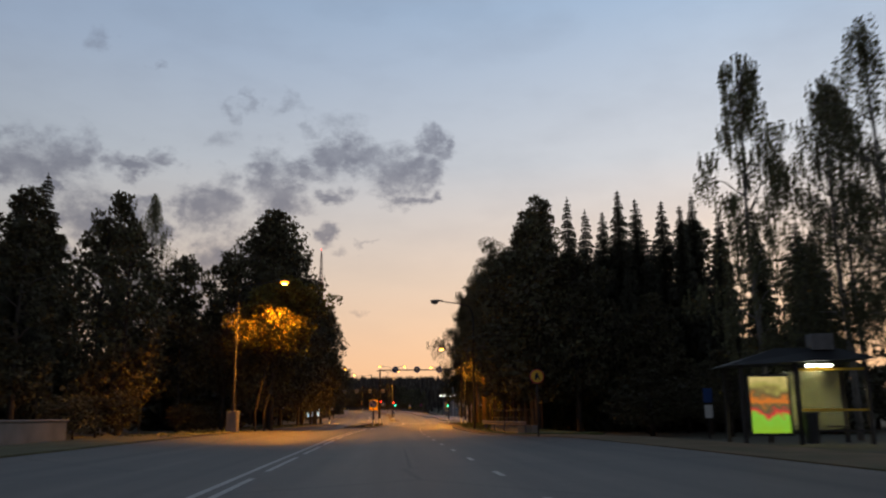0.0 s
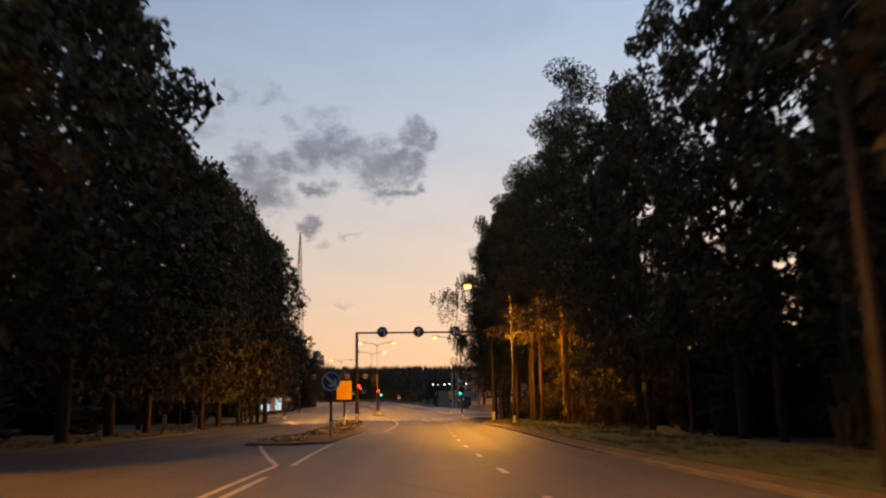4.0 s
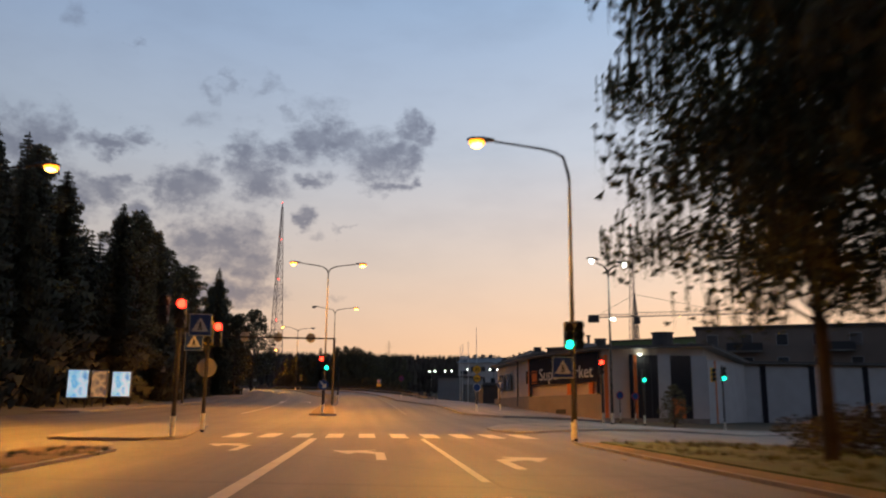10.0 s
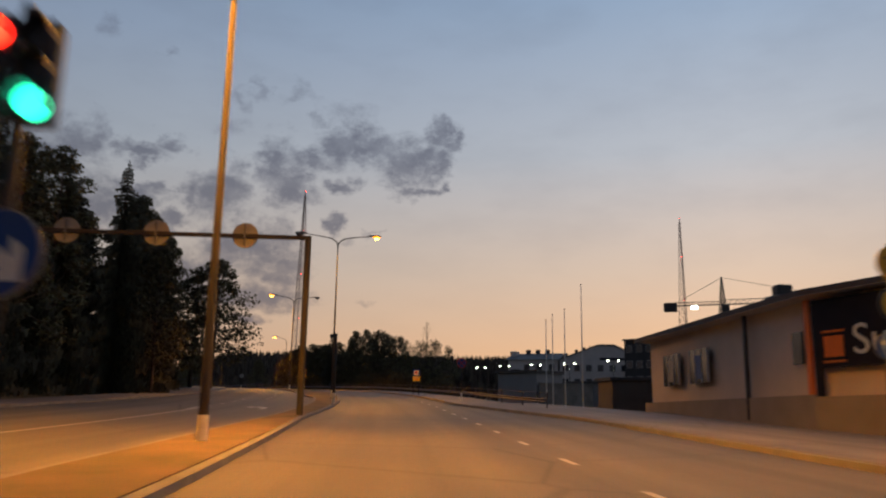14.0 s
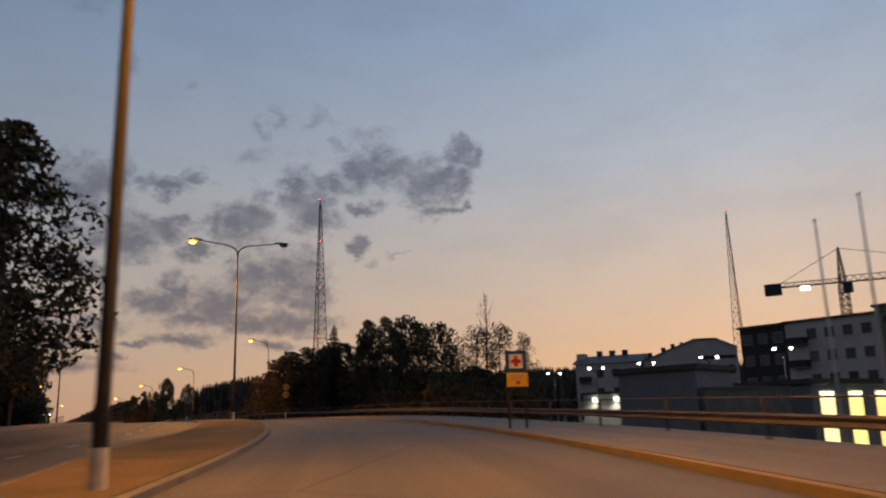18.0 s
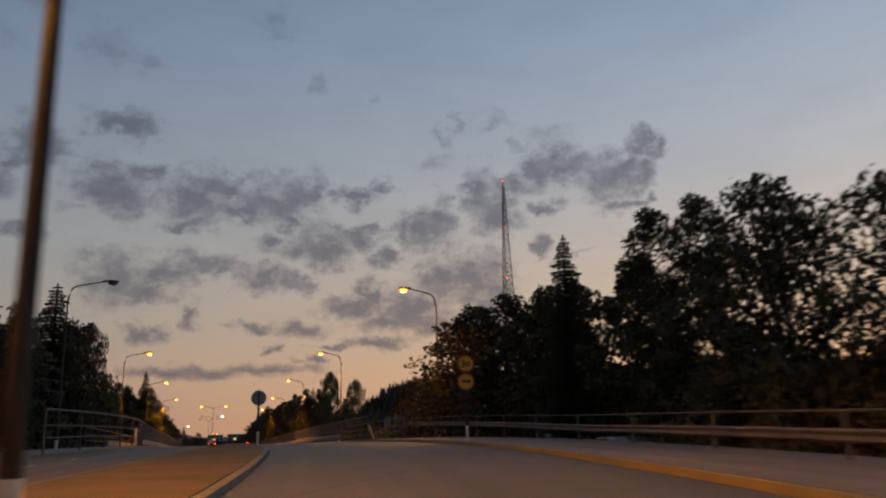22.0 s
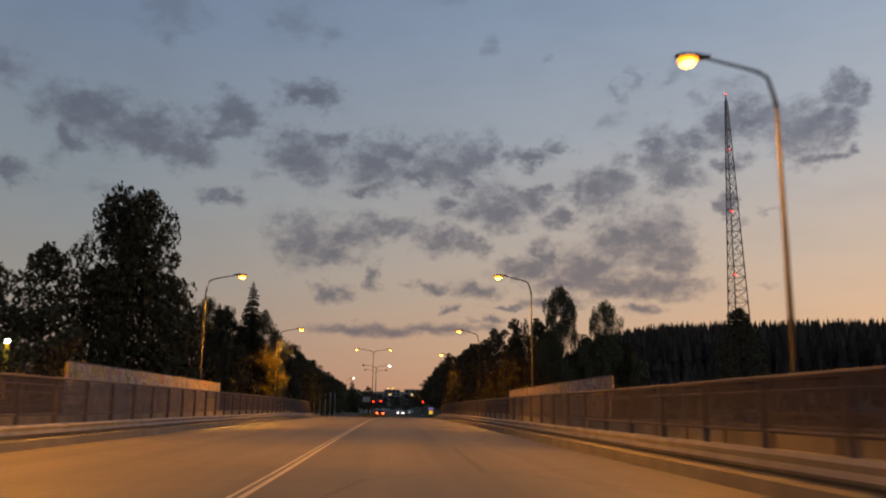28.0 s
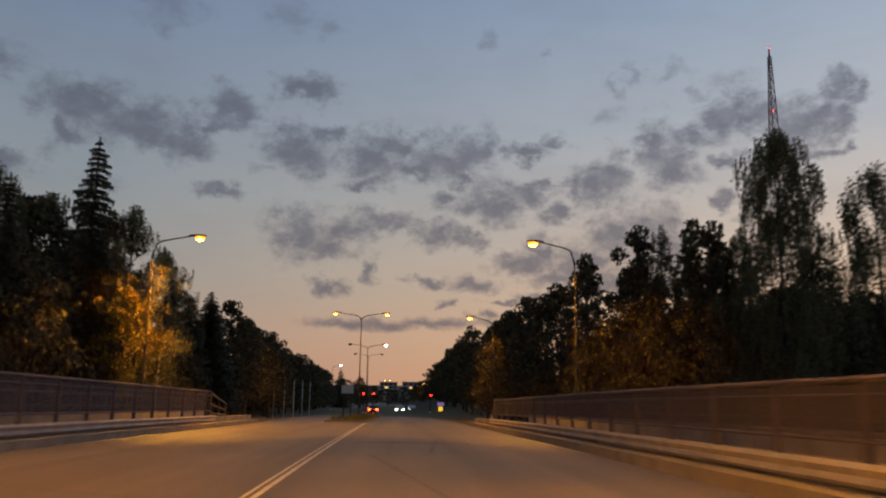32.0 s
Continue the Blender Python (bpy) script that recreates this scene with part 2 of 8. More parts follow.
def surface(name, base, vary=0.25, scale=3.0, fine_scale=60.0, rough=0.8, metal=0.0, bump=0.2, stain=None, spec=0.5, random=0.0):
    """A weathered surface: broad stains and fine grain over a base colour, in metres."""
    m, t, b = material(name)
    co = t.nodes.new("ShaderNodeTexCoord")
    n1 = t.nodes.new("ShaderNodeTexNoise")
    n1.inputs["Scale"].default_value, n1.inputs["Detail"].default_value = scale, 4
    n2 = t.nodes.new("ShaderNodeTexNoise")
    n2.inputs["Scale"].default_value, n2.inputs["Detail"].default_value = fine_scale, 3
    for n in (n1, n2):
        t.links.new(co.outputs["Object"], n.inputs["Vector"])
    dark = tuple(c * (1 - vary) for c in base)
    light = tuple(min(1, c * (1 + vary)) for c in base)
    c1 = ramp(t, n1.outputs["Fac"], [(0.3, stain or dark), (0.7, light)])
    c2 = mix_rgb(t, math_node(t, "MULTIPLY", n2.outputs["Fac"], 0.5), c1, base)
    if random:
        info = t.nodes.new("ShaderNodeObjectInfo")
        k = math_node(t, "ADD", math_node(t, "MULTIPLY", info.outputs["Random"], 2 * random), 1 - random)
        hsv = t.nodes.new("ShaderNodeHueSaturation")
        t.links.new(k, hsv.inputs["Value"])
        t.links.new(c2, hsv.inputs["Color"])
        c2 = hsv.outputs[0]
    t.links.new(c2, b.inputs["Base Color"])
    b.inputs["Roughness"].default_value, b.inputs["Metallic"].default_value = rough, metal
    b.inputs["Specular IOR Level"].default_value = spec
    if bump:
        bn = t.nodes.new("ShaderNodeBump")
        bn.inputs["Strength"].default_value, bn.inputs["Distance"].default_value = bump, 0.02
        t.links.new(n2.outputs["Fac"], bn.inputs["Height"])
        t.links.new(bn.outputs[0], b.inputs["Normal"])
    return m


def glow(name, colour, strength):
    m, t, b = material(name)
    b.inputs["Base Color"].default_value = (*colour, 1)
    b.inputs["Emission Color"].default_value = (*colour, 1)
    b.inputs["Emission Strength"].default_value = strength
    return m


def foliage(name, base, hue=0.12, trans=0.0):
    m, t, b = material(name)
    geo = t.nodes.new("ShaderNodeNewGeometry")
    info = t.nodes.new("ShaderNodeObjectInfo")
    k = math_node(t, "ADD", math_node(t, "MULTIPLY", geo.outputs["Random Per Island"], 0.6), 0.7)
    k = math_node(t, "MULTIPLY", k, math_node(t, "ADD", math_node(t, "MULTIPLY", info.outputs["Random"], 0.5), 0.75))
    hsv = t.nodes.new("ShaderNodeHueSaturation")
    hsv.inputs["Color"].default_value = (*base, 1)
    t.links.new(k, hsv.inputs["Value"])
    hh = math_node(t, "ADD", math_node(t, "MULTIPLY", geo.outputs["Random Per Island"], hue * 0.5), 0.5 - hue * 0.25)
    t.links.new(hh, hsv.inputs["Hue"])
    t.links.new(hsv.outputs[0], b.inputs["Base Color"])
    b.inputs["Roughness"].default_value = 0.75
    b.inputs["Specular IOR Level"].default_value = 0.2
    return m


def asphalt(name, base, crack=True):
    m, t, b = material(name)
    co = t.nodes.new("ShaderNodeTexCoord")
    uv = t.nodes.new("ShaderNodeUVMap")
    uv.uv_map = "UVMap"
    big = t.nodes.new("ShaderNodeTexNoise")
    big.inputs["Scale"].default_value, big.inputs["Detail"].default_value = 0.22, 5
    grain = t.nodes.new("ShaderNodeTexNoise")
    grain.inputs["Scale"].default_value, grain.inputs["Detail"].default_value = 45, 3
    t.links.new(co.outputs["Object"], big.inputs["Vector"])
    t.links.new(co.outputs["Object"], grain.inputs["Vector"])
    # wheel tracks: smoother, slightly paler bands along the lanes, seen in the strip's own metres across
    sx = t.nodes.new("ShaderNodeSeparateXYZ")
    t.links.new(uv.outputs[0], sx.inputs[0])
    streak = t.nodes.new("ShaderNodeTexNoise")
    streak.inputs["Scale"].default_value, streak.inputs["Detail"].default_value = 1.0, 3
    comb = t.nodes.new("ShaderNodeCombineXYZ")
    t.links.new(math_node(t, "MULTIPLY", sx.outputs[0], 1.1), comb.inputs[0])
    t.links.new(math_node(t, "MULTIPLY", sx.outputs[1], 0.02), comb.inputs[1])
    t.links.new(comb.outputs[0], streak.inputs["Vector"])
    c = ramp(t, big.outputs["Fac"], [(0.3, tuple(0.72 * v for v in base)), (0.72, tuple(1.25 * v for v in base))])
    c = mix_rgb(t, 0.6, c, ramp(t, streak.outputs["Fac"], [(0.3, (0.55, 0.55, 0.55)), (0.7, (1.35, 1.33, 1.28))]), "MULTIPLY")
    c = mix_rgb(t, 0.45, c, ramp(t, grain.outputs["Fac"], [(0.35, (0.5, 0.5, 0.5)), (0.7, (1.5, 1.5, 1.5))]), "MULTIPLY")
    if crack:
        vor = t.nodes.new("ShaderNodeTexVoronoi")
        vor.feature = "DISTANCE_TO_EDGE"
        vor.inputs["Scale"].default_value = 0.13
        t.links.new(co.outputs["Object"], vor.inputs["Vector"])
        line = ramp(t, vor.outputs["Distance"], [(0.0, (0.35, 0.35, 0.35)), (0.006, (1, 1, 1))])
        c = mix_rgb(t, 0.7, c, line, "MULTIPLY")
    t.links.new(c, b.inputs["Base Color"])
    t.links.new(math_node(t, "ADD", math_node(t, "MULTIPLY", big.outputs["Fac"], 0.25), 0.5), b.inputs["Roughness"])
    bn = t.nodes.new("ShaderNodeBump")
    bn.inputs["Strength"].default_value, bn.inputs["Distance"].default_value = 0.35, 0.01
    t.links.new(grain.outputs["Fac"], bn.inputs["Height"])
    t.links.new(bn.outputs[0], b.inputs["Normal"])
    return m


M = {
    "asphalt": asphalt("asphalt_worn", (0.134, 0.121, 0.102)),
    "asphalt2": asphalt("asphalt_footway", (0.205, 0.186, 0.175)),
    "ground": surface("grass_and_soil", (0.095, 0.088, 0.052), 0.4, 0.15, 6.0, 0.95, bump=0.5, stain=(0.08, 0.07, 0.045)),
    "verge": surface("mown_verge", (0.125, 0.118, 0.05), 0.35, 0.8, 25.0, 0.95, bump=0.6, stain=(0.09, 0.075, 0.04)),
    "grass": surface("grass_verge", (0.085, 0.115, 0.036), 0.4, 0.9, 30.0, 0.95, bump=0.8, stain=(0.07, 0.072, 0.03)),
    "island": surface("island_sand_and_grass", (0.19, 0.125, 0.068), 0.3, 0.7, 20.0, 0.95, bump=0.6, stain=(0.10, 0.10, 0.04)),
    "kerb": surface("granite_kerb", (0.22, 0.205, 0.185), 0.25, 1.5, 60.0, 0.85, bump=0.3),
    "kerb_ochre": surface("ochre_painted_kerb", (0.33, 0.225, 0.085), 0.3, 1.2, 25.0, 0.8, bump=0.3, stain=(0.24, 0.20, 0.15)),
    "footslab": surface("pale_footway", (0.27, 0.245, 0.215), 0.2, 0.8, 25.0, 0.85, bump=0.25, stain=(0.18, 0.16, 0.14)),
    "paint": surface("road_paint", (0.50, 0.48, 0.43), 0.15, 2.0, 30.0, 0.7, bump=0.1, stain=(0.42, 0.40, 0.36)),
    "concrete": surface("concrete", (0.24, 0.22, 0.20), 0.2, 0.9, 30.0, 0.9, bump=0.3, stain=(0.15, 0.138, 0.125)),
    "steel": surface("galvanised_steel", (0.20, 0.195, 0.195), 0.2, 4.0, 60.0, 0.65, 0.4, 0.05),
    "beam_grey": surface("dull_galvanised_beam", (0.31, 0.29, 0.285), 0.25, 2.0, 40.0, 0.7, 0.05, 0.05),
    "rail_grey": surface("weathered_guard_rail", (0.125, 0.112, 0.116), 0.3, 2.0, 30.0, 0.75, 0.1, 0.1),
    "pole": surface("weathered_lamp_pole", (0.040, 0.036, 0.034), 0.25, 2.0, 30.0, 0.8, 0.1, 0.1, stain=(0.045, 0.034, 0.028)),
    "dark_steel": surface("dark_steel", (0.05, 0.05, 0.055), 0.2, 4.0, 40.0, 0.55, 0.3, 0.05),
    "rail": surface("bridge_rail_paint", (0.118, 0.098, 0.104), 0.3, 2.0, 30.0, 0.7, 0.2, 0.1),
    "white_band": surface("white_reflective_band", (0.74, 0.72, 0.62), 0.25, 4.0, 40.0, 0.6, bump=0.05),
    "bark": surface("tree_bark", (0.065, 0.048, 0.038), 0.4, 2.0, 18.0, 0.95, bump=0.8),
    "pinebark": surface("pine_bark", (0.17, 0.108, 0.074), 0.35, 1.2, 14.0, 0.95, bump=0.8),
    "birchbark": surface("birch_bark", (0.24, 0.22, 0.20), 0.25, 2.5, 10.0, 0.9, bump=0.5, stain=(0.10, 0.09, 0.08)),
    "leaf": foliage("broad_leaves", (0.096, 0.083, 0.046)),
    "birchleaf": foliage("birch_leaves", (0.115, 0.110, 0.058)),
    # brighter, yellower leaf colour: the street lamps' gold is put into it
    "goldleaf": foliage("lamp_gold_leaves", (0.16, 0.125, 0.028)),
    "needle": foliage("spruce_needles", (0.080, 0.075, 0.050)),
    "farwood": foliage("distant_needles", (0.072, 0.058, 0.046)),
    "pineneedle": foliage("pine_needles", (0.120, 0.106, 0.058)),
    "glow_sodium": glow("sodium_lamp_glass", (1.0, 0.26, 0.012), 3.4),
    "burner_sodium": glow("sodium_burner", (1.0, 0.5, 0.07), 12.0),
    "burner_white": glow("white_burner", (0.95, 1.0, 0.85), 14.0),
    "glow_white": glow("white_lamp_glass", (0.95, 1.0, 0.82), 8.0),
    "lamp_off": surface("lamp_glass_unlit", (0.10, 0.10, 0.11), 0.1, 8, 40, 0.3, bump=0),
    "glow_red": glow("signal_red", (1.0, 0.016, 0.006), 14.0),
    "glow_green": glow("signal_green", (0.02, 1.0, 0.52), 4.0),
    "sig_off": surface("signal_lens_unlit", (0.03, 0.03, 0.03), 0.1, 8, 40, 0.3, bump=0),
    "sign_blue": surface("sign_blue", (0.012, 0.06, 0.24), 0.12, 3.0, 30.0, 0.45, bump=0.03),
    "sign_white": surface("sign_white", (0.72, 0.72, 0.70), 0.08, 3.0, 30.0, 0.5, bump=0.03),
    "sign_yellow": surface("sign_yellow", (0.80, 0.46, 0.03), 0.1, 3.0, 30.0, 0.5, bump=0.03),
    "sign_red": surface("sign_red", (0.55, 0.03, 0.03), 0.1, 3.0, 30.0, 0.5, bump=0.03),
    "sign_black": surface("sign_black", (0.02, 0.02, 0.02), 0.1, 3.0, 30.0, 0.5, bump=0.03),
    "sign_back": surface("sign_back_aluminium", (0.33, 0.31, 0.28), 0.15, 2.0, 30.0, 0.6, 0.3, 0.05),
}

# ---- the road's axis: metres along it, place and height ----
ROAD = [(-60, -26.9, -48.9, 0.25), (-20, -24.7, -9.0, 0.28), (0, -23.63, 10.99, 0.3), (20, -22.55, 30.96, 0.33), (40, -21.3, 50.92, 0.34),
        (60, -19.43, 70.83, 0.28), (80, -16.72, 90.64, 0.2), (100, -14.6, 110.53, 0.12), (120, -13.14, 130.47, 0.01),
        (140, -11.96, 150.44, 0.0), (160, -10.92, 170.41, 0.22), (180, -9.89, 190.38, 0.66), (200, -9.61, 210.38, 1.3),
        (220, -10.9, 230.33, 1.95), (240, -14.65, 249.95, 2.57), (260, -20.74, 268.99, 2.93), (280, -28.49, 287.42, 2.95)]
ROAD2 = [(300, -37.23, 305.41, 2.73), (320, -45.89, 323.44, 2.35), (340, -54.47, 341.51, 1.95), (360, -63.0, 359.6, 1.5),
         (380, -71.5, 377.7, 0.95), (400, -80.0, 395.8, 0.36), (430, -92.7, 423.0, -0.72), (500, -122.4, 486.4, -2.5), (900, -292.0, 848.6, -3.0)]
_ax = np.array(ROAD + ROAD2)


def _slopes(s, v):
    g = np.zeros_like(v)
    d = np.diff(v) / np.diff(s)
    g[1:-1] = (d[:-1] * np.diff(s)[1:] + d[1:] * np.diff(s)[:-1]) / (s[2:] - s[:-2])
    g[0], g[-1] = d[0], d[-1]
    return g


_g = [_slopes(_ax[:, 0], _ax[:, k]) for k in (1, 2, 3)]


def axis(s):
    """Place, height and heading of the road's axis at s metres."""
    k = int(np.clip(np.searchsorted(_ax[:, 0], s) - 1, 0, len(_ax) - 2))
    a, b = _ax[k, 0], _ax[k + 1, 0]
    L = b - a
    u = (s - a) / L
    out, der = [], []
    for n in range(3):
        p0, p1, m0, m1 = _ax[k, n + 1], _ax[k + 1, n + 1], _g[n][k] * L, _g[n][k + 1] * L
        out.append((2 * u**3 - 3 * u**2 + 1) * p0 + (u**3 - 2 * u**2 + u) * m0 + (-2 * u**3 + 3 * u**2) * p1 + (u**3 - u**2) * m1)
        der.append(((6 * u**2 - 6 * u) * p0 + (3 * u**2 - 4 * u + 1) * m0 + (-6 * u**2 + 6 * u) * p1 + (3 * u**2 - 2 * u) * m1) / L)
    return out, math.atan2(-der[0], der[1])


def fall(s, d):
    """How far the ground drops below the road's level on the shop's side of the junction."""
    w = float(np.interp(s, [118, 128, 180, 196], [0, 1, 1, 0]))
    return w * float(np.interp(d, [8, 12, 20, 50, 90], [0, -0.08, -0.6, -1.2, -1.6]))


def at(s, d, z=0.0):
    """The world place d metres right of the axis at s, z metres over the road."""
    (x, y, h), yaw = axis(s)
    return Vector((x + d * math.cos(yaw), y + d * math.sin(yaw), h + z + fall(s, d)))


def place(s, d, z=0.0, turn=0.0, scale=1.0):
    """The pose there, facing along the road (+y ahead), turned to the left by turn degrees."""
    yaw = axis(s)[1]
    return Matrix.Translation(at(s, d, z)) @ Matrix.Rotation(yaw + radians(turn), 4, "Z") @ Matrix.Scale(scale, 4)


_fs = np.arange(-60.0, 900.0, 2.0)
_fx = np.array([axis(s)[0] + [axis(s)[1]] for s in _fs])


def road_coords(x, y):
    """Metres along and right of the axis for places in the world."""
    x, y = np.atleast_1d(x), np.atleast_1d(y)
    k = np.argmin((x[:, None] - _fx[:, 0]) ** 2 + (y[:, None] - _fx[:, 1]) ** 2, 1)
    return _fs[k], (x - _fx[k, 0]) * np.cos(_fx[k, 3]) + (y - _fx[k, 1]) * np.sin(_fx[k, 3]), _fx[k, 2]


def steps(table):
    """A value along the road from pairs of metres and value."""
    a = np.array(table, float)
    return lambda s: float(np.interp(s, a[:, 0], a[:, 1]))


# ---- mesh helpers ----
def mesh_from(name, verts, faces, mat, smooth=False):
    me = bpy.data.meshes.new(name)
    me.from_pydata([tuple(v) for v in verts], [], faces)
    me.materials.append(mat)
    if smooth:
        me.polygons.foreach_set("use_smooth", [True] * len(me.polygons))
    me.update()
    return me


def thing(name, m, label="", category="", group="", kind=""):
    ob = new(name)
    ob.empty_display_size = 0.2
    ob.matrix_world = m
    return tagged(ob, label, category, group, kind)


def part(name, data, mat, parent=None, label="", smooth=False):
    """Links a bmesh, or a mesh, as one mesh object under a thing or a part."""
    if isinstance(data, bmesh.types.BMesh):
        me = bpy.data.meshes.new(name)
        data.to_mesh(me)
        data.free()
        me.materials.append(mat)
        if smooth:
            me.polygons.foreach_set("use_smooth", [True] * len(me.polygons))
    else:
        me = data
    ob = new(name, me)
    if parent is not None:
        ob.parent = parent
    return tagged(ob, label)


def box(x0, x1, y0, y1, z0, z1, bm=None, bevel=0.0):
    own = bmesh.new()
    bmesh.ops.create_cube(own, size=1.0)
    for v in own.verts:
        v.co = ((x0 + x1) / 2 + v.co.x * (x1 - x0), (y0 + y1) / 2 + v.co.y * (y1 - y0), (z0 + z1) / 2 + v.co.z * (z1 - z0))
    if bevel:
        bmesh.ops.bevel(own, geom=own.edges[:], offset=bevel, segments=1, affect="EDGES")
    return own if bm is None else join(bm, own)


def join(bm, other):
    me = bpy.data.meshes.new("tmp")
    other.to_mesh(me)
    other.free()
    bm.from_mesh(me)
    bpy.data.meshes.remove(me)
    return bm


def tube(points, radii, sides=8, bm=None, caps=True):
    """A round bar through points, with a radius at each."""
    bm = bm or bmesh.new()
    if isinstance(radii, (int, float)):
        radii = [radii] * len(points)
    pts = [Vector(p) for p in points]
    rings = []
    ref = Vector((0, 0, 1))
    for k, p in enumerate(pts):
        way = (pts[min(k + 1, len(pts) - 1)] - pts[max(k - 1, 0)]).normalized()
        u = way.cross(ref if abs(way.z) < 0.95 else Vector((1, 0, 0))).normalized()
        v = way.cross(u)
        rings.append([bm.verts.new(p + (u * math.cos(a) + v * math.sin(a)) * radii[k]) for a in (2 * math.pi * i / sides for i in range(sides))])
    for a, b in zip(rings, rings[1:]):
        for i in range(sides):
            bm.faces.new((a[i], a[(i + 1) % sides], b[(i + 1) % sides], b[i]))
    if caps:
        bm.faces.new(rings[0])
        bm.faces.new(rings[-1][::-1])
    bmesh.ops.recalc_face_normals(bm, faces=bm.faces[:])
    return bm


def disc(r, y0, y1, z, sides=28, x=0.0, bm=None):
    """A round plate that faces -y, between y0 and y1, its centre at height z."""
    bm = bm or bmesh.new()
    rings = [[bm.verts.new((x + r * math.cos(a), y, z + r * math.sin(a))) for a in (2 * math.pi * i / sides for i in range(sides))] for y in (y0, y1)]
    for i in range(sides):
        bm.faces.new((rings[0][i], rings[0][(i + 1) % sides], rings[1][(i + 1) % sides], rings[1][i]))
    bm.faces.new(rings[0][::-1])
    bm.faces.new(rings[1])
    bmesh.ops.recalc_face_normals(bm, faces=bm.faces[:])
    return bm


def plate(outline, y0, y1):
    """A flat shape given by (x, z) corners, between y0 and y1."""
    bm = bmesh.new()
    a = [bm.verts.new((x, y0, z)) for x, z in outline]
    b = [bm.verts.new((x, y1, z)) for x, z in outline]
    bm.faces.new(a), bm.faces.new(b[::-1])
    for i in range(len(a)):
        j = (i + 1) % len(a)
        bm.faces.new((a[i], b[i], b[j], a[j]))
    bmesh.ops.recalc_face_normals(bm, faces=bm.faces[:])
    return bm


def strip(name, s0, s1, left, right, z, mat, label="", kind="structure", category="", ds=2.5, skirt=0.0, parent=None, across=1):
    """A ribbon along the road from d = left to d = right, each a number or a function of s; skirt: depth of its edge faces."""
    n = max(2, int(round((s1 - s0) / ds)) + 1)
    ss = np.linspace(s0, s1, n)
    f = lambda v, s: v(s) if callable(v) else v  # noqa: E731
    verts, faces, uvs = [], [], []
    w = across + 1
    for s in ss:
        l, r = f(left, s), f(right, s)
        for k in range(w):
            d = l + (r - l) * k / across
            verts.append(at(s, d, f(z, s)))
            uvs.append((d, s))
    for i in range(n - 1):
        for k in range(across):
            a = i * w + k
            faces.append((a, a + 1, a + w + 1, a + w))
    if skirt:
        base = len(verts)
        for i, s in enumerate(ss):
            for k in (0, w - 1):
                v = verts[i * w + k].copy()
                v.z -= skirt
                verts.append(v)
                uvs.append(uvs[i * w + k])
        for i in range(n - 1):
            faces.append((i * w, (i + 1) * w, base + 2 * i + 2, base + 2 * i))
            faces.append((i * w + w - 1, base + 2 * i + 1, base + 2 * i + 3, (i + 1) * w + w - 1))
        for i in (0, n - 1):
            faces.append((i * w, i * w + w - 1, base + 2 * i + 1, base + 2 * i))
    me = mesh_from(name, verts, faces, mat)
    layer = me.uv_layers.new(name="UVMap")
    for loop in me.loops:
        layer.data[loop.index].uv = uvs[loop.vertex_index]
    ob = new(name, me)
    if parent is not None:
        ob.parent = parent
    return tagged(ob, label, category, "", kind)

# ---- ground ----
_bump = [noise.noise(Vector((i * 0.7, 3.1, 0))) for i in range(5)]


def ground_z(x, y):
    """Height of the open ground: banks beside the raised road, a hollow under the bridge, a wooded ridge far off."""
    x, y = np.atleast_1d(np.asarray(x, float)), np.atleast_1d(np.asarray(y, float))
    s, d, zr = road_coords(x, y)
    a = np.abs(d)
    under = np.clip((s - 291) / 9, 0, 1) * np.clip((389 - s) / 9, 0, 1)
    low = np.where(d > 0, np.interp(s, [186, 205, 250, 420, 450], [0.25, -0.7, -0.9, -2.0, 0.2]), np.interp(s, [130, 180, 240, 300, 420], [0.1, 1.2, 3.2, 0.0, 0.0]))
    rise = np.where(d < 0, np.interp(s, [130, 160, 230, 260], [0, 0.05, 0.05, 0.0]) * np.clip(a - 19, 0, 30), 0)
    w = np.where(d > 0, np.clip((a - 8.0) / 7, 0, 1), np.clip((a - 17.0) / 10, 0, 1))
    w = w * w * (3 - 2 * w)
    out = np.where((s > 195) | (d < 0), w, np.clip((a - 60) / 60, 0, 1))
    z = (zr - 0.16) * (1 - out) + low * out + rise
    z = z * (1 - under) + (-4.2) * under
    z += np.interp(s, [118, 128, 180, 196], [0, 1, 1, 0]) * np.interp(d, [8, 12, 20, 50, 90], [0, -0.08, -0.6, -1.2, -1.6])
    z += 16.6 * np.exp(-(((y - 640) / 95) ** 2)) * np.clip((x + 160) / 90, 0, 1)
    return z


def gz(x, y):
    return float(ground_z(x, y)[0])


gx = np.concatenate([[-3200, -1500, -800, -500, -350], np.arange(-260, 261, 6.0), [320, 420, 600, 1000, 1800, 3200]])
gy = np.concatenate([[-1500, -600, -250, -120], np.arange(-60, 600, 6.0), [620, 660, 720, 800, 1000, 1500, 3200]])
X, Y = np.meshgrid(gx, gy)
zz = ground_z(X.ravel(), Y.ravel())
nx = len(gx)
faces = [(j * nx + i, j * nx + i + 1, (j + 1) * nx + i + 1, (j + 1) * nx + i) for j in range(len(gy) - 1) for i in range(nx - 1)]
ground = new("ground", mesh_from("ground", np.c_[X.ravel(), Y.ravel(), zz], faces, M["ground"], True))
tagged(ground, "dark rough grass and soil beside the road", "ground", "", "structure")

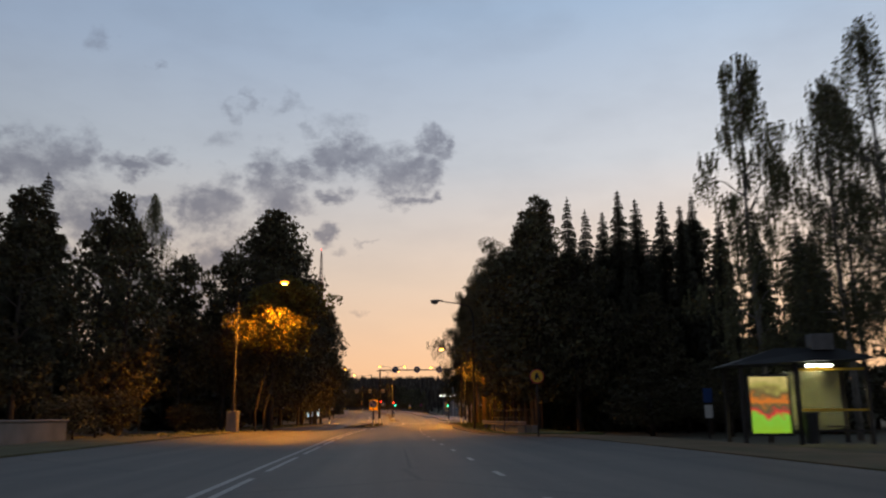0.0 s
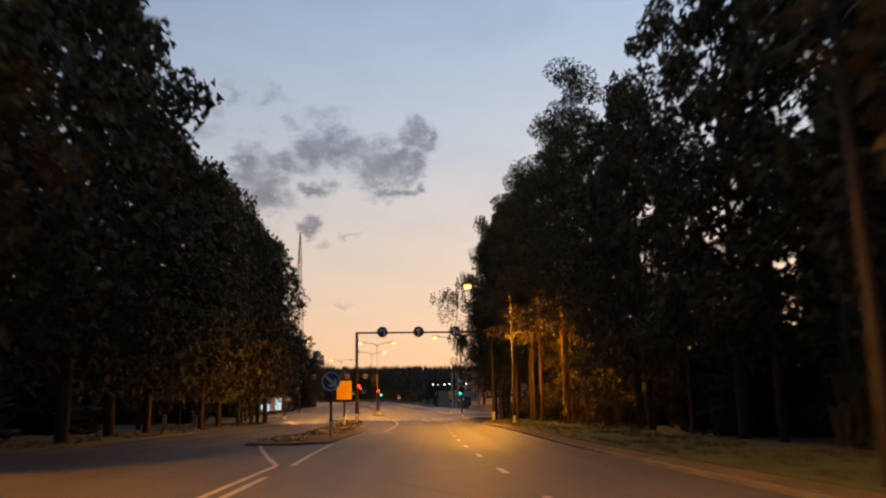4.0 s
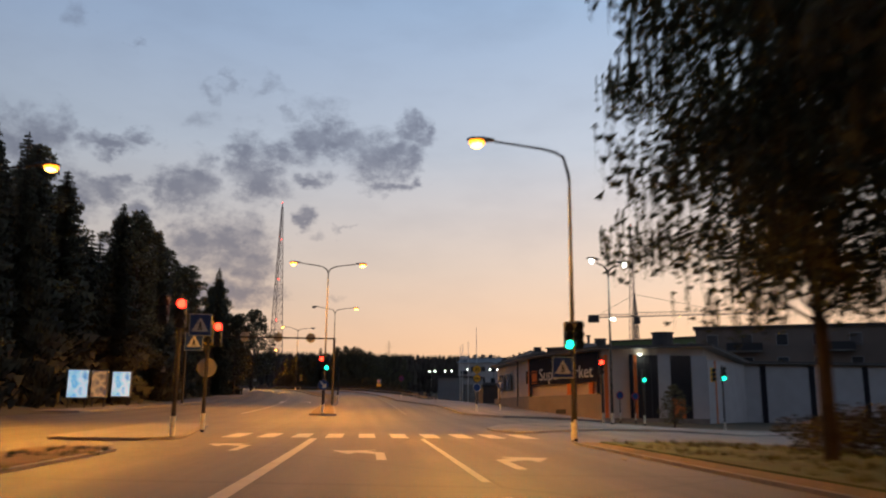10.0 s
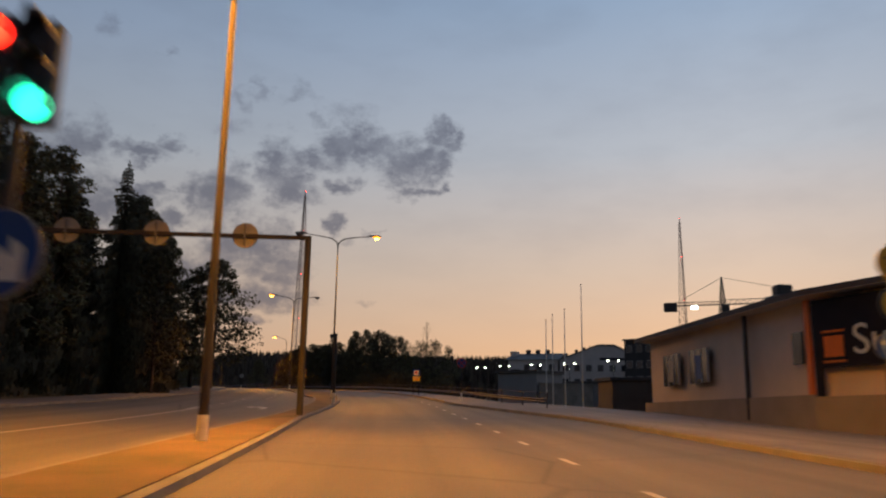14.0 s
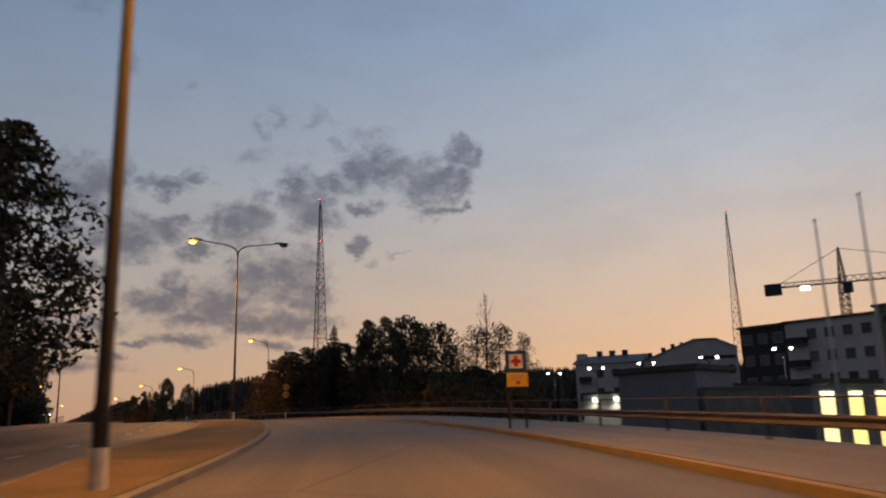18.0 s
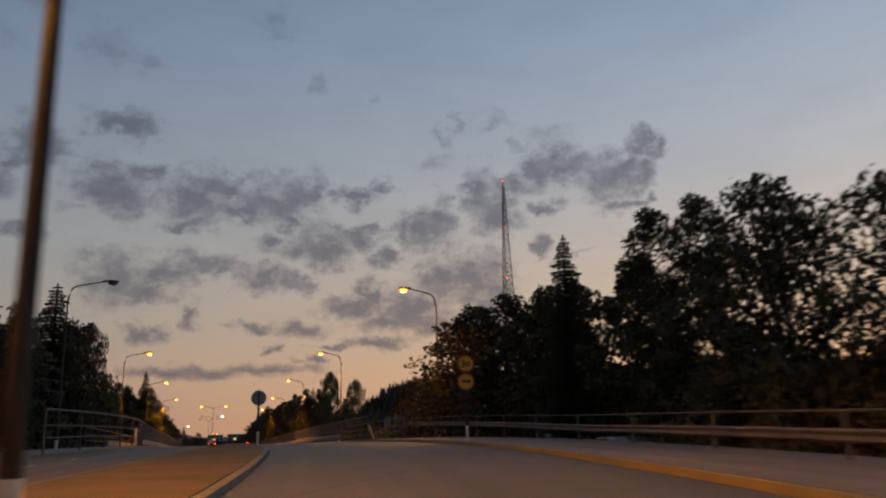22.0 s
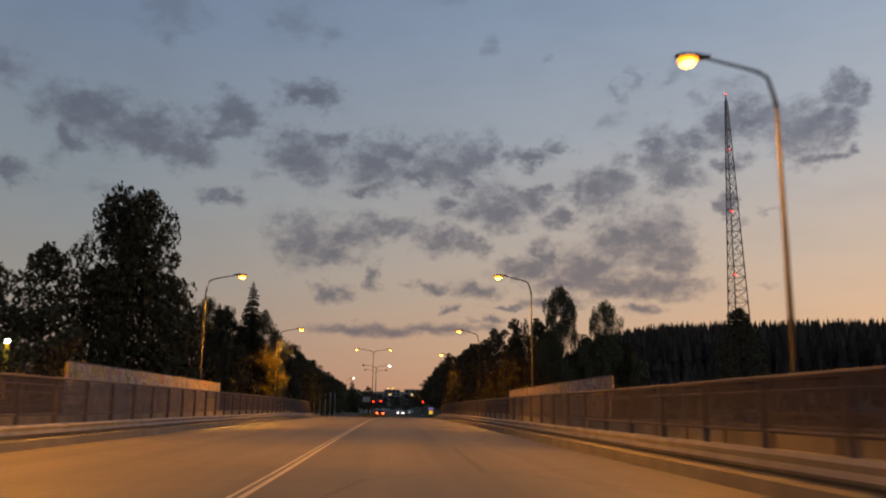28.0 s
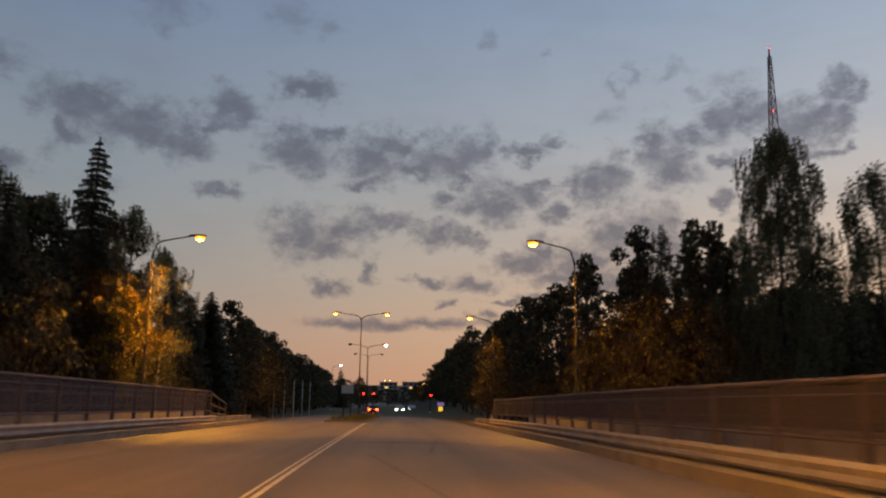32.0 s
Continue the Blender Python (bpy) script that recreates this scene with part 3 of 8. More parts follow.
# ---- carriageways ----
right_edge = steps([(-60, 8.2), (8, 8.0), (22, 7.7), (31, 7.2), (38, 4.2), (60, 4.0), (95, 3.9), (106, 5.0), (126, 5.2)])
left_edge = steps([(-60, -9.0), (50, -9.0), (70, -10.5), (95, -12.5), (125, -13.0)])
right_far = steps([(154, 8.2), (158, 6.4), (168, 6.6), (178, 6.6), (186, 5.2), (194, 3.8), (205, 4.0), (222, 4.2), (240, 4.3), (262, 4.6), (272, 4.45), (281, 4.0), (300, 4.15), (392, 4.4), (430, 5.0), (900, 5.0)])
left_far = steps([(154, -17.5), (176, -15.0), (200, -13.2), (230, -11.0), (250, -8.9), (266, -7.6), (287, -7.1), (392, -7.3), (430, -11), (900, -11)])
strip("road", -60, 126, left_edge, right_edge, 0.0, M["asphalt"], "worn grey asphalt carriageway with pale wheel tracks", category="road", across=6)
strip("road", 126, 154, -90, 90, 0.0, M["asphalt"], "asphalt junction between the two stretches of street", category="road", across=40)
strip("road", 154, 288, left_far, right_far, 0.0, M["asphalt"], "asphalt carriageway climbing towards the bridge", category="road", across=6)
strip("road", 288, 392, left_far, right_far, 0.0, M["asphalt"], "asphalt bridge deck with patched joints", category="road", across=6)
strip("road", 392, 900, left_far, right_far, 0.0, M["asphalt"], "asphalt street running on beyond the bridge", category="road", across=6, ds=5)

# ---- painted lines ----
Z_PAINT = 0.006


def line(s0, s1, d, w=0.1, label="white line painted on the asphalt"):
    f = d if callable(d) else (lambda s: d)
    strip("lane_line", s0, s1, lambda s: f(s) - w / 2, lambda s: f(s) + w / 2, Z_PAINT, M["paint"], label, category="road marking", ds=3)


def dashes(s0, s1, d, on, off, w=0.1):
    f = d if callable(d) else (lambda s: d)
    s = s0
    while s + on <= s1:
        line(s, s + on, f, w, "short white dash of a worn lane line")
        s += on + off


line(-40, 57, -2.28, 0.10)
dashes(-40, 57, -2.02, 4.5, 1.5, 0.10)
line(57, 69, steps([(57, -2.28), (69, -5.2)]), 0.10)
line(57, 66, steps([(57, -2.0), (66, -2.35)]), 0.10)
dashes(4, 120, steps([(4, 1.85), (60, 1.5), (75, 1.2), (90, 1.3), (120, 1.45)]), 1.0, 3.2, 0.10)
dashes(79, 99, steps([(79, -1.75), (99, -1.62)]), 0.8, 0.75, 0.22)
line(99, 128.5, -1.62, 0.20)
line(116, 128.5, 1.45, 0.12)
line(157, 186, -7.8, 0.12)
dashes(186, 200, -7.8, 1.0, 3.0, 0.10)
dashes(158, 200, 2.6, 1.0, 3.0, 0.10)
dashes(200, 262, -6.6, 1.0, 3.0, 0.10)
line(279, 303, steps([(279, -2.95), (303, -2.05)]), 0.10)
line(276, 394, steps([(276, -1.78), (295, -1.74), (310, -1.42), (394, -1.36)]), 0.07)
line(300, 394, steps([(300, -1.80), (310, -1.54), (394, -1.48)]), 0.045)
for k in range(10):
    d0 = -4.25 + k * 0.97
    strip("crossing_stripe", 129.0 + 0.02 * k, 131.9 + 0.02 * k, d0, d0 + 0.5, Z_PAINT, M["paint"], "white bar of a zebra crossing", category="road marking", ds=3)


def arrow(s, d, bend):
    """A lane arrow painted on the road: a shaft with a head, bent to the left (-1), straight (0) or to the right (1)."""
    if bend == 0:
        pts = [(-0.09, -2.2), (0.09, -2.2), (0.09, 0.8), (0.42, 0.8), (0, 2.2), (-0.42, 0.8), (-0.09, 0.8)]
    else:
        pts = [(-0.09, -1.6), (0.09, -1.6), (0.10, 0.1), (0.5, 0.55), (0.62, 0.0), (1.0, 1.1), (0.05, 1.35), (0.28, 0.95), (-0.08, 0.5)]
        pts = [(x * bend, y) for x, y in pts]
    bm = bmesh.new()
    bm.faces.new([bm.verts.new(at(s + y, d + x, Z_PAINT + 0.002)) for x, y in pts])
    bmesh.ops.recalc_face_normals(bm, faces=bm.faces[:])
    tagged(part("lane_arrow", bm, M["paint"]), "white lane arrow painted on the asphalt", "road marking", "", "structure")


for s, d, b in ((101.4, -2.5, -1), (100.4, 0.2, -1), (98.4, 2.3, 1), (124.2, -2.9, -1), (121.6, 0.15, -1), (119.6, 2.3, 1), (186, -5.2, -1), (186, -8.0, 0)):
    arrow(s, d, b)

# ---- kerbs, islands, footways ----
KERB = "rounded granite kerb beside the carriageway"


def kerb(s0, s1, d, outer=0.15, h=0.10, mat="kerb", label=KERB):
    f = d if callable(d) else (lambda s: d)
    strip("kerb", s0, s1, f, lambda s: f(s) + outer, h, M[mat], label, category="kerb", skirt=0.3)


kerb(36, 126, right_edge, 0.12, 0.055)
strip("shoulder", 36, 126, lambda s: right_edge(s) + 0.12, lambda s: right_edge(s) + 0.75, 0.05, M["island"], "narrow sandy strip with fallen leaves by the kerb", category="shoulder", skirt=0.2)
strip("verge", 36, 126, lambda s: right_edge(s) + 0.7, lambda s: right_edge(s) + 4.6, lambda s: 0.08, M["grass"], "patchy mown grass verge", category="verge", skirt=0.25, across=4)
strip("footway", -60, 36, right_edge, lambda s: right_edge(s) + 3.0, 0.03, M["island"], "sandy gravel shoulder by the bus stop", category="footway", skirt=0.2)
strip("verge", -60, 122, lambda s: left_edge(s) - 3.4, lambda s: left_edge(s), 0.05, M["verge"], "worn grass strip under the trees", category="verge", skirt=0.3, across=3)
kerb(154, 198, right_far)
kerb(198, 280, right_far, mat="kerb_ochre", label="kerb with worn ochre-yellow paint beside the carriageway")
kerb(280, 289, right_far)
strip("footway", 154, 196, lambda s: right_far(s) + 0.15, steps([(154, 15.5), (170, 15), (184, 13), (196, 9)]), 0.11, M["asphalt2"], "grey asphalt footway beside the supermarket", category="footway", skirt=0.3, across=4)
strip("footway", 196, 288, lambda s: right_far(s) + 0.15, steps([(196, 7.4), (262, 8.0), (288, 8.3)]), 0.11, M["asphalt2"], "grey asphalt footway behind the kerb", category="footway", skirt=0.4, across=2)
kerb(156, 289, lambda s: left_far(s) - 0.15)
strip("footway", 156, 288, lambda s: left_far(s) - 3.2, lambda s: left_far(s) - 0.15, 0.11, M["asphalt2"], "asphalt footway across the street", category="footway", skirt=0.4)
strip("footway", 133.2, 148, steps([(133.2, 5.0), (134.5, 4.5), (137, 4.6), (141, 5.8), (144.5, 8.6), (148, 15)]), steps([(133.2, 5.4), (136, 7.9), (139.7, 12.8), (148, 24)]), 0.06, M["footslab"], "pale worn concrete footway at the street corner", category="footway", skirt=0.2, ds=0.8)
strip("footway", 112, 126, 8.4, 40, 0.08, M["verge"], "grass at the street corner", category="verge", skirt=0.3, across=6)


def island(name, s0, s1, left, right, mat, label, h=0.10):
    """A raised traffic island with a kerb round it and a rounded nose at both ends."""
    mid = lambda s: (left(s) + right(s)) / 2  # noqa: E731

    def half(s, inset):
        w = (right(s) - left(s)) / 2
        e = min(s - s0, s1 - s)
        k = 1.0 if e >= w else math.sqrt(max(0.0, 1 - (1 - e / w) ** 2))
        return max(0.02, (w - inset) * k)

    top = strip(name, s0, s1, lambda s: mid(s) - half(s, 0.0), lambda s: mid(s) + half(s, 0.0), h, M["kerb"], label, category="traffic island", ds=0.8, skirt=0.35)
    strip("fill", s0 + 0.18, s1 - 0.18, lambda s: mid(s) - half(s, 0.16), lambda s: mid(s) + half(s, 0.16), h + 0.015, mat, "", ds=0.8, skirt=0.02, kind="", parent=top)
    return top


island("traffic_island", 65.5, 123, steps([(65, -5.0), (76, -5.6), (105, -6.6), (123, -7.0)]), steps([(65, -2.5), (85, -2.9), (95, -4.2), (105, -4.9), (123, -5.1)]), M["island"], "long sandy traffic island with weeds and low kerb", 0.05)
island("traffic_island", 126.5, 140, steps([(126, -8.6), (140, -9.2)]), steps([(126, -4.8), (140, -6.6)]), M["asphalt2"], "low island that carries the traffic signals", 0.06)
island("traffic_island", 154.3, 278.5, steps([(154, -3.45), (160, -3.75), (170, -3.9), (192, -3.7), (203, -3.9), (212, -5.0), (240, -4.6), (262, -4.0), (274, -3.4), (280, -2.6)]), steps([(154, -1.8), (160, -2.0), (166, -2.25), (176, -2.7), (192, -2.35), (212, -2.1), (226, -1.9), (240, -1.6), (262, -1.55), (274, -1.9), (280, -2.2)]), M["island"], "long narrow median island of sand and asphalt", 0.09)
island("traffic_island", 394, 470, steps([(385, -3.4), (400, -4.4), (470, -4.6)]), steps([(385, -1.4), (400, -1.2), (470, -1.2)]), M["verge"], "overgrown median island beyond the bridge")

# ---- bridge ----
BR0, BR1 = 288.0, 392.0
RAIL_R = steps([(281, 4.3), (295, 4.7), (320, 5.05), (395, 5.2)])
RAIL_L = steps([(262, -8.0), (287, -7.9), (320, -8.1), (395, -8.2)])
strip("bridge_footway", BR0, BR1, lambda s: RAIL_R(s) + 0.18, 8.3, 0.13, M["asphalt2"], "grey asphalt footway behind the bridge railing", category="footway", skirt=0.9, across=2)
strip("bridge_footway", BR0, BR1, -10.9, lambda s: RAIL_L(s) - 0.18, 0.13, M["asphalt2"], "grey asphalt footway behind the bridge railing", category="footway", skirt=0.9, across=2)
for f, sg in ((RAIL_R, 1), (RAIL_L, -1)):
    lo, hi = (lambda s, f=f, sg=sg: f(s) - 0.17), (lambda s, f=f, sg=sg: f(s) + 0.17)
    strip("bridge_kerb_beam", BR0 + 1, BR1, lo, hi, 0.40, M["concrete"], "stained concrete edge beam that carries the bridge railing", category="bridge", skirt=0.7)
    inner = (lambda s, f=f, sg=sg: f(s) - 0.62) if sg > 0 else (lambda s, f=f, sg=sg: f(s) + 0.172)
    outer = (lambda s, f=f, sg=sg: f(s) - 0.172) if sg > 0 else (lambda s, f=f, sg=sg: f(s) + 0.62)
    strip("kerb", BR0 + 1, BR1, inner, outer, 0.15, M["kerb"], "pale worn concrete kerb along the bridge railing", category="kerb", skirt=0.4)
for lo, hi in ((8.27, 8.5), (-11.05, -10.74)):
    strip("bridge_edge_beam", 300, BR1, lo, hi, 0.62, M["concrete"], "stained concrete beam on the outer edge of the bridge footway", category="bridge", skirt=1.2)
strip("bridge_deck", BR0 - 1, BR1 + 1, -10.9, 8.3, -0.06, M["concrete"], "grey concrete bridge deck slab", category="bridge", skirt=0.9)
for sx in (BR0 + 1, BR1 - 1):
    bm = bmesh.new()
    bmesh.ops.create_cube(bm, size=1)
    for v in bm.verts:
        v.co = (v.co.x * 19, v.co.y * 1.6, v.co.z * 6.5)
    ob = part("bridge_abutment", bm, M["concrete"])
    ob.matrix_world = place(sx, -1.5, -4.2)
    tagged(ob, "plain concrete abutment under the bridge deck", "bridge", "", "structure")


mm, mt, mb = material("fine_steel_mesh")
grid = mt.nodes.new("ShaderNodeTexVoronoi")
grid.inputs["Scale"].default_value = 38.0
mco = mt.nodes.new("ShaderNodeTexCoord")
mt.links.new(mco.outputs["Object"], grid.inputs["Vector"])
mt.links.new(ramp(mt, grid.outputs["Distance"], [(0.1, (0.034, 0.028, 0.036)), (0.6, (0.085, 0.070, 0.084))]), mb.inputs["Base Color"])
mt.links.new(ramp(mt, grid.outputs["Distance"], [(0.47, (0.0, 0.0, 0.0)), (0.57, (1.0, 1.0, 1.0))]), mb.inputs["Alpha"])
mb.inputs["Roughness"].default_value = 0.75
M["mesh_panel"] = mm


def bridge_rail(s0, s1, f, top, label, side, mesh_from=None):
    """A steel bridge railing on the edge beam: posts, long bars, mesh panels, and a corrugated guard beam on its road side."""
    root = thing("bridge_railing", place(s0, f(s0)), label, "railing", "bridge railings")
    inv = root.matrix_world.inverted()
    P = lambda s, z, o=0.0: inv @ at(s, f(s) + o, z)  # noqa: E731
    mesh_from = mesh_from or s0
    ss = np.linspace(s0, s1, int((s1 - s0) / 3) + 1)
    for z, r, nm in ((top, 0.042, "top_rail"), (top - 0.17, 0.02, "upper_rail"), (0.66, 0.028, "bottom_rail")):
        part(nm, tube([P(s, z) for s in ss], r, 6), M["rail"], root)
    posts = np.arange(s0, s1 + 0.1, 2.0)
    data = None
    for s in posts:
        if data is None:
            ob = part("post", box(-0.045, 0.045, -0.035, 0.035, 0.0, top), M["rail"], root)
            data = ob.data
        else:
            ob = new("post", data)
            ob.parent = root
        ob.matrix_basis = Matrix.Translation(P(s, 0)) @ Matrix.Rotation(axis(s)[1] - axis(s0)[1], 4, "Z")
    data = None
    for s in posts[:-1]:
        if s < mesh_from - 0.1:
            continue
        if data is None:
            ob = part("infill_panel", box(-0.012, 0.012, -0.96, 0.96, 0.68, top - 0.05), M["mesh_panel"], root, "fine dark steel mesh panel")
            data = ob.data
        else:
            ob = new("infill_panel", data)
            ob.parent = root
        ob.matrix_basis = Matrix.Translation(P(s + 1.0, 0)) @ Matrix.Rotation(axis(s + 1)[1] - axis(s0)[1], 4, "Z")
    beam = bmesh.new()
    prof = [(0.0, 0.20), (0.05, 0.25), (0.0, 0.32), (0.05, 0.40), (0.0, 0.46)]
    rings = [[beam.verts.new(P(s, z, -side * (0.24 + o))) for o, z in prof] for s in ss if s >= mesh_from]
    for a, b in zip(rings, rings[1:]):
        for i in range(len(prof) - 1):
            beam.faces.new((a[i], a[i + 1], b[i + 1], b[i]))
    part("guard_beam", beam, M["beam_grey"], root, "weathered corrugated steel guard beam")
    return root


rr = bridge_rail(281, 384, RAIL_R, 1.33, "long brown steel railing with mesh panels on the bridge edge", 1, 289)
inv = rr.matrix_world.inverted()
part("end_stay", tube([inv @ at(281.0, 4.3, 0.86), inv @ at(279.0, 4.25, 0.02)], [0.09, 0.07], 6), M["rail"], rr, "beam end sloping down to the ground")
part("middle_rail", tube([inv @ at(s, RAIL_R(s), 0.95) for s in (281, 284, 287, 290)], 0.028, 6), M["rail"], rr)
bridge_rail(287, 382, RAIL_L, 1.52, "long brown steel railing with mesh panels on the bridge edge", -1)


def open_rail(s0, s1, f, z0, z1, label, every=4.0, bars=(1.0, 0.66, 0.40)):
    """An open steel railing: posts and bars at parts of its height, which goes from z0 to z1 over the road."""
    root = thing("hand_railing", place(s0, f(s0)), label, "railing", "hand railings")
    inv = root.matrix_world.inverted()
    ss = np.linspace(s0, s1, max(2, int((s1 - s0) / 3) + 1))
    h = lambda s: z0 + (z1 - z0) * (s - s0) / (s1 - s0)  # noqa: E731
    for k, u in enumerate(bars):
        part("top_rail" if k == 0 else "rail", tube([inv @ at(s, f(s), h(s) * u) for s in ss], 0.04 if k == 0 else 0.026, 6), M["rail"], root)
    for s in np.arange(s0, s1 + 0.1, every):
        p = inv @ at(s, f(s), 0)
        part("post", tube([p + Vector((0, 0, -0.3)), p + Vector((0, 0, h(s)))], 0.035, 6), M["rail"], root)
    return root


open_rail(263, 287, RAIL_L, 1.38, 1.56, "open steel railing that leads up to the bridge", 5.0)
open_rail(382, 389, steps([(382, -8.2), (389, -8.9)]), 1.45, 1.0, "open steel railing where the bridge ends", 3.5)
open_rail(384, 391, steps([(384, 5.2), (391, 6.0)]), 1.3, 0.9, "open steel railing where the bridge ends", 3.5)
open_rail(287.5, 330, steps([(287.5, 7.85), (300, 8.1), (330, 8.3)]), 1.42, 1.25, "plain steel railing on the outer edge of the bridge footway", 2.5)
open_rail(357.5, 390, steps([(357.5, 8.3), (390, 8.3)]), 1.25, 1.25, "plain steel railing on the outer edge of the bridge footway", 2.5)
open_rail(288, 330, steps([(288, -10.8), (330, -10.8)]), 1.25, 1.25, "plain steel railing on the outer edge of the bridge footway", 2.5)
open_rail(356, 390, steps([(356, -10.8), (390, -10.8)]), 1.25, 1.25, "plain steel railing on the outer edge of the bridge footway", 2.5)


def guard_rail(s0, s1, d, h, label, hand=True, every=2.0, mat="steel", rise=None):
    """A steel W-beam on posts, with a thin hand rail over it."""
    f = d if callable(d) else (lambda s: d)
    root = thing("guard_rail", place(s0, f(s0)), label, "guard rail", "guard rails")
    inv = root.matrix_world.inverted()
    up = rise or (lambda s: 0.0)
    P = lambda s, z, o=0.0: inv @ at(s, f(s) + o, z + up(s))  # noqa: E731
    ss = np.linspace(s0, s1, max(2, int((s1 - s0) / 3) + 1))
    bm = bmesh.new()
    prof = [(0.0, h - 0.20), (-0.05, h - 0.165), (0.0, h - 0.10), (-0.05, h - 0.04), (0.0, h)]
    rings = [[bm.verts.new(P(s, z, o)) for o, z in prof] for s in ss]
    for a, b in zip(rings, rings[1:]):
        for i in range(4):
            bm.faces.new((a[i], a[i + 1], b[i + 1], b[i]))
    part("beam", bm, M[mat], root, "corrugated steel beam")
    if hand:
        part("hand_rail", tube([P(s, h + 0.26, 0.12) for s in ss], 0.019, 6), M[mat], root)
        end = [P(s1, h - 0.12), P(s1 + 1.2, 0.25), P(s1 + 2.2, -0.1)]
        part("end_ramp", tube(end, [0.11, 0.10, 0.08], 6), M[mat], root, "beam end sloping down into the ground")
    data = None
    for s in np.arange(s0 + 0.3, s1, every):
        if data is None:
            ob = part("post", box(-0.03, 0.03, -0.025, 0.025, -0.9, h + (0.25 if hand else -0.02)), M["rail_grey"], root)
            data = ob.data
        else:
            ob = new("post", data)
            ob.parent = root
        ob.matrix_basis = Matrix.Translation(P(s, 0, 0.09)) @ Matrix.Rotation(axis(s)[1] - axis(s0)[1], 4, "Z")
    return root


guard_rail(188, 286.5, steps([(188, 7.6), (196, 6.9), (240, 6.9), (270, 7.6), (286.5, 7.85)]), 0.56, "low weathered guard rail with a thin hand rail above it", mat="rail_grey", every=4.0, rise=steps([(188, 0), (260, 0), (286.5, 0.50)]))
guard_rail(36, 47.6, steps([(36, 6.2), (38, 5.5), (43.5, 5.05), (47.6, 5.3)]), 0.60, "low rusty guard rail by the footbridge parapet", hand=False, every=2.5, mat="rail")

# ---- street lamps ----
def head_mesh(bm, x0, x1, z):
    """A flat tapered lantern body from x0 (at the arm) to x1 (its nose)."""
    sgn = 1 if x1 > x0 else -1
    secs = [(0, 0.05, 0.05), (0.12, 0.09, 0.07), (0.45, 0.15, 0.10), (0.85, 0.13, 0.08), (1.0, 0.05, 0.04)]
    rings = []
    for u, w, h in secs:
        x = x0 + (x1 - x0) * u
        rings.append([bm.verts.new((x, w * math.cos(a), z + h * max(math.sin(a), -0.35))) for a in (2 * math.pi * i / 10 for i in range(10))])
    for a, b in zip(rings, rings[1:]):
        for i in range(10):
            bm.faces.new((a[i], a[(i + 1) % 10], b[(i + 1) % 10], b[i]))
    bm.faces.new(rings[0]), bm.faces.new(rings[-1])
    bmesh.ops.recalc_face_normals(bm, faces=bm.faces[:])
    return bm


def street_lamp(s, d, head_h, arms, label, band=True, watts=5400, lit_mat="glow_sodium", colour=SODIUM, block=False, world_m=None, cone=146):
    """A tapered steel lamp post with curved arms. arms: pairs of reach (right of the post, metres) and whether it burns."""
    m = world_m or place(s, d, 0)
    root = thing("street_lamp", m, label, "street lamp", "street lamps")
    fork = head_h - 0.55
    z0 = -0.3
    part("post", tube([(0, 0, z0), (0, 0, 1.1), (0, 0, fork - 0.3 if len(arms) > 1 else fork - 0.6)], [0.085, 0.08, 0.042], 10), M["pole"], root, smooth=True)
    if band:
        part("base_band", tube([(0, 0, 0.02), (0, 0, 0.52)], 0.091, 10), M["white_band"], root, "dirty white painted band")
    if block:
        part("foot", box(-0.32, 0.32, -0.32, 0.32, -0.2, 1.25, bevel=0.03), M["concrete"], root, "square concrete foot")
    top = fork - (0.3 if len(arms) > 1 else 0.6)
    glass = 0.25 if world_m is None else 0.15
    for reach, lit in arms:
        sg = 1 if reach > 0 else -1
        body = abs(reach) - 0.62
        bend = [(0, 0, top), (sg * 0.04, 0, top + 0.25), (sg * 0.18, 0, fork + 0.13), (sg * 0.42, 0, fork + 0.27), (sg * 0.8, 0, fork + 0.36), (sg * body, 0, head_h)]
        arm = part("arm", tube(bend, [0.05, 0.048, 0.045, 0.04, 0.036, 0.032], 8), M["pole"], root, smooth=True)
        lan = part("lantern", head_mesh(bmesh.new(), sg * (body - 0.1), sg * (abs(reach) + 0.12), head_h + 0.02), M["dark_steel"], root, "lit lantern" if lit else "unlit lantern", smooth=True)
        g = bmesh.new()
        bmesh.ops.create_uvsphere(g, u_segments=12, v_segments=8, radius=1)
        for v in g.verts:
            v.co = (sg * (abs(reach) - 0.18) + v.co.x * glass, v.co.y * glass * 0.62, head_h - 0.06 + v.co.z * 0.14)
        part("glass", g, M[lit_mat] if lit else M["lamp_off"], lan, "glowing lamp glass" if lit else "", smooth=True)
        if lit:
            g = bmesh.new()
            bmesh.ops.create_uvsphere(g, u_segments=10, v_segments=6, radius=1)
            for v in g.verts:
                v.co = (sg * (abs(reach) - 0.18) + v.co.x * glass * 0.80, v.co.y * glass * 0.66, head_h - 0.13 + v.co.z * 0.11)
            part("burner", g, M[lit_mat.replace("glow", "burner")], lan, "bright burner behind the glass", smooth=True)
        if lit:
            lamp_light("lamp_light", m @ Vector((sg * (abs(reach) - 0.18), 0, head_h - 0.22)), watts, colour, cone=cone)
    return root


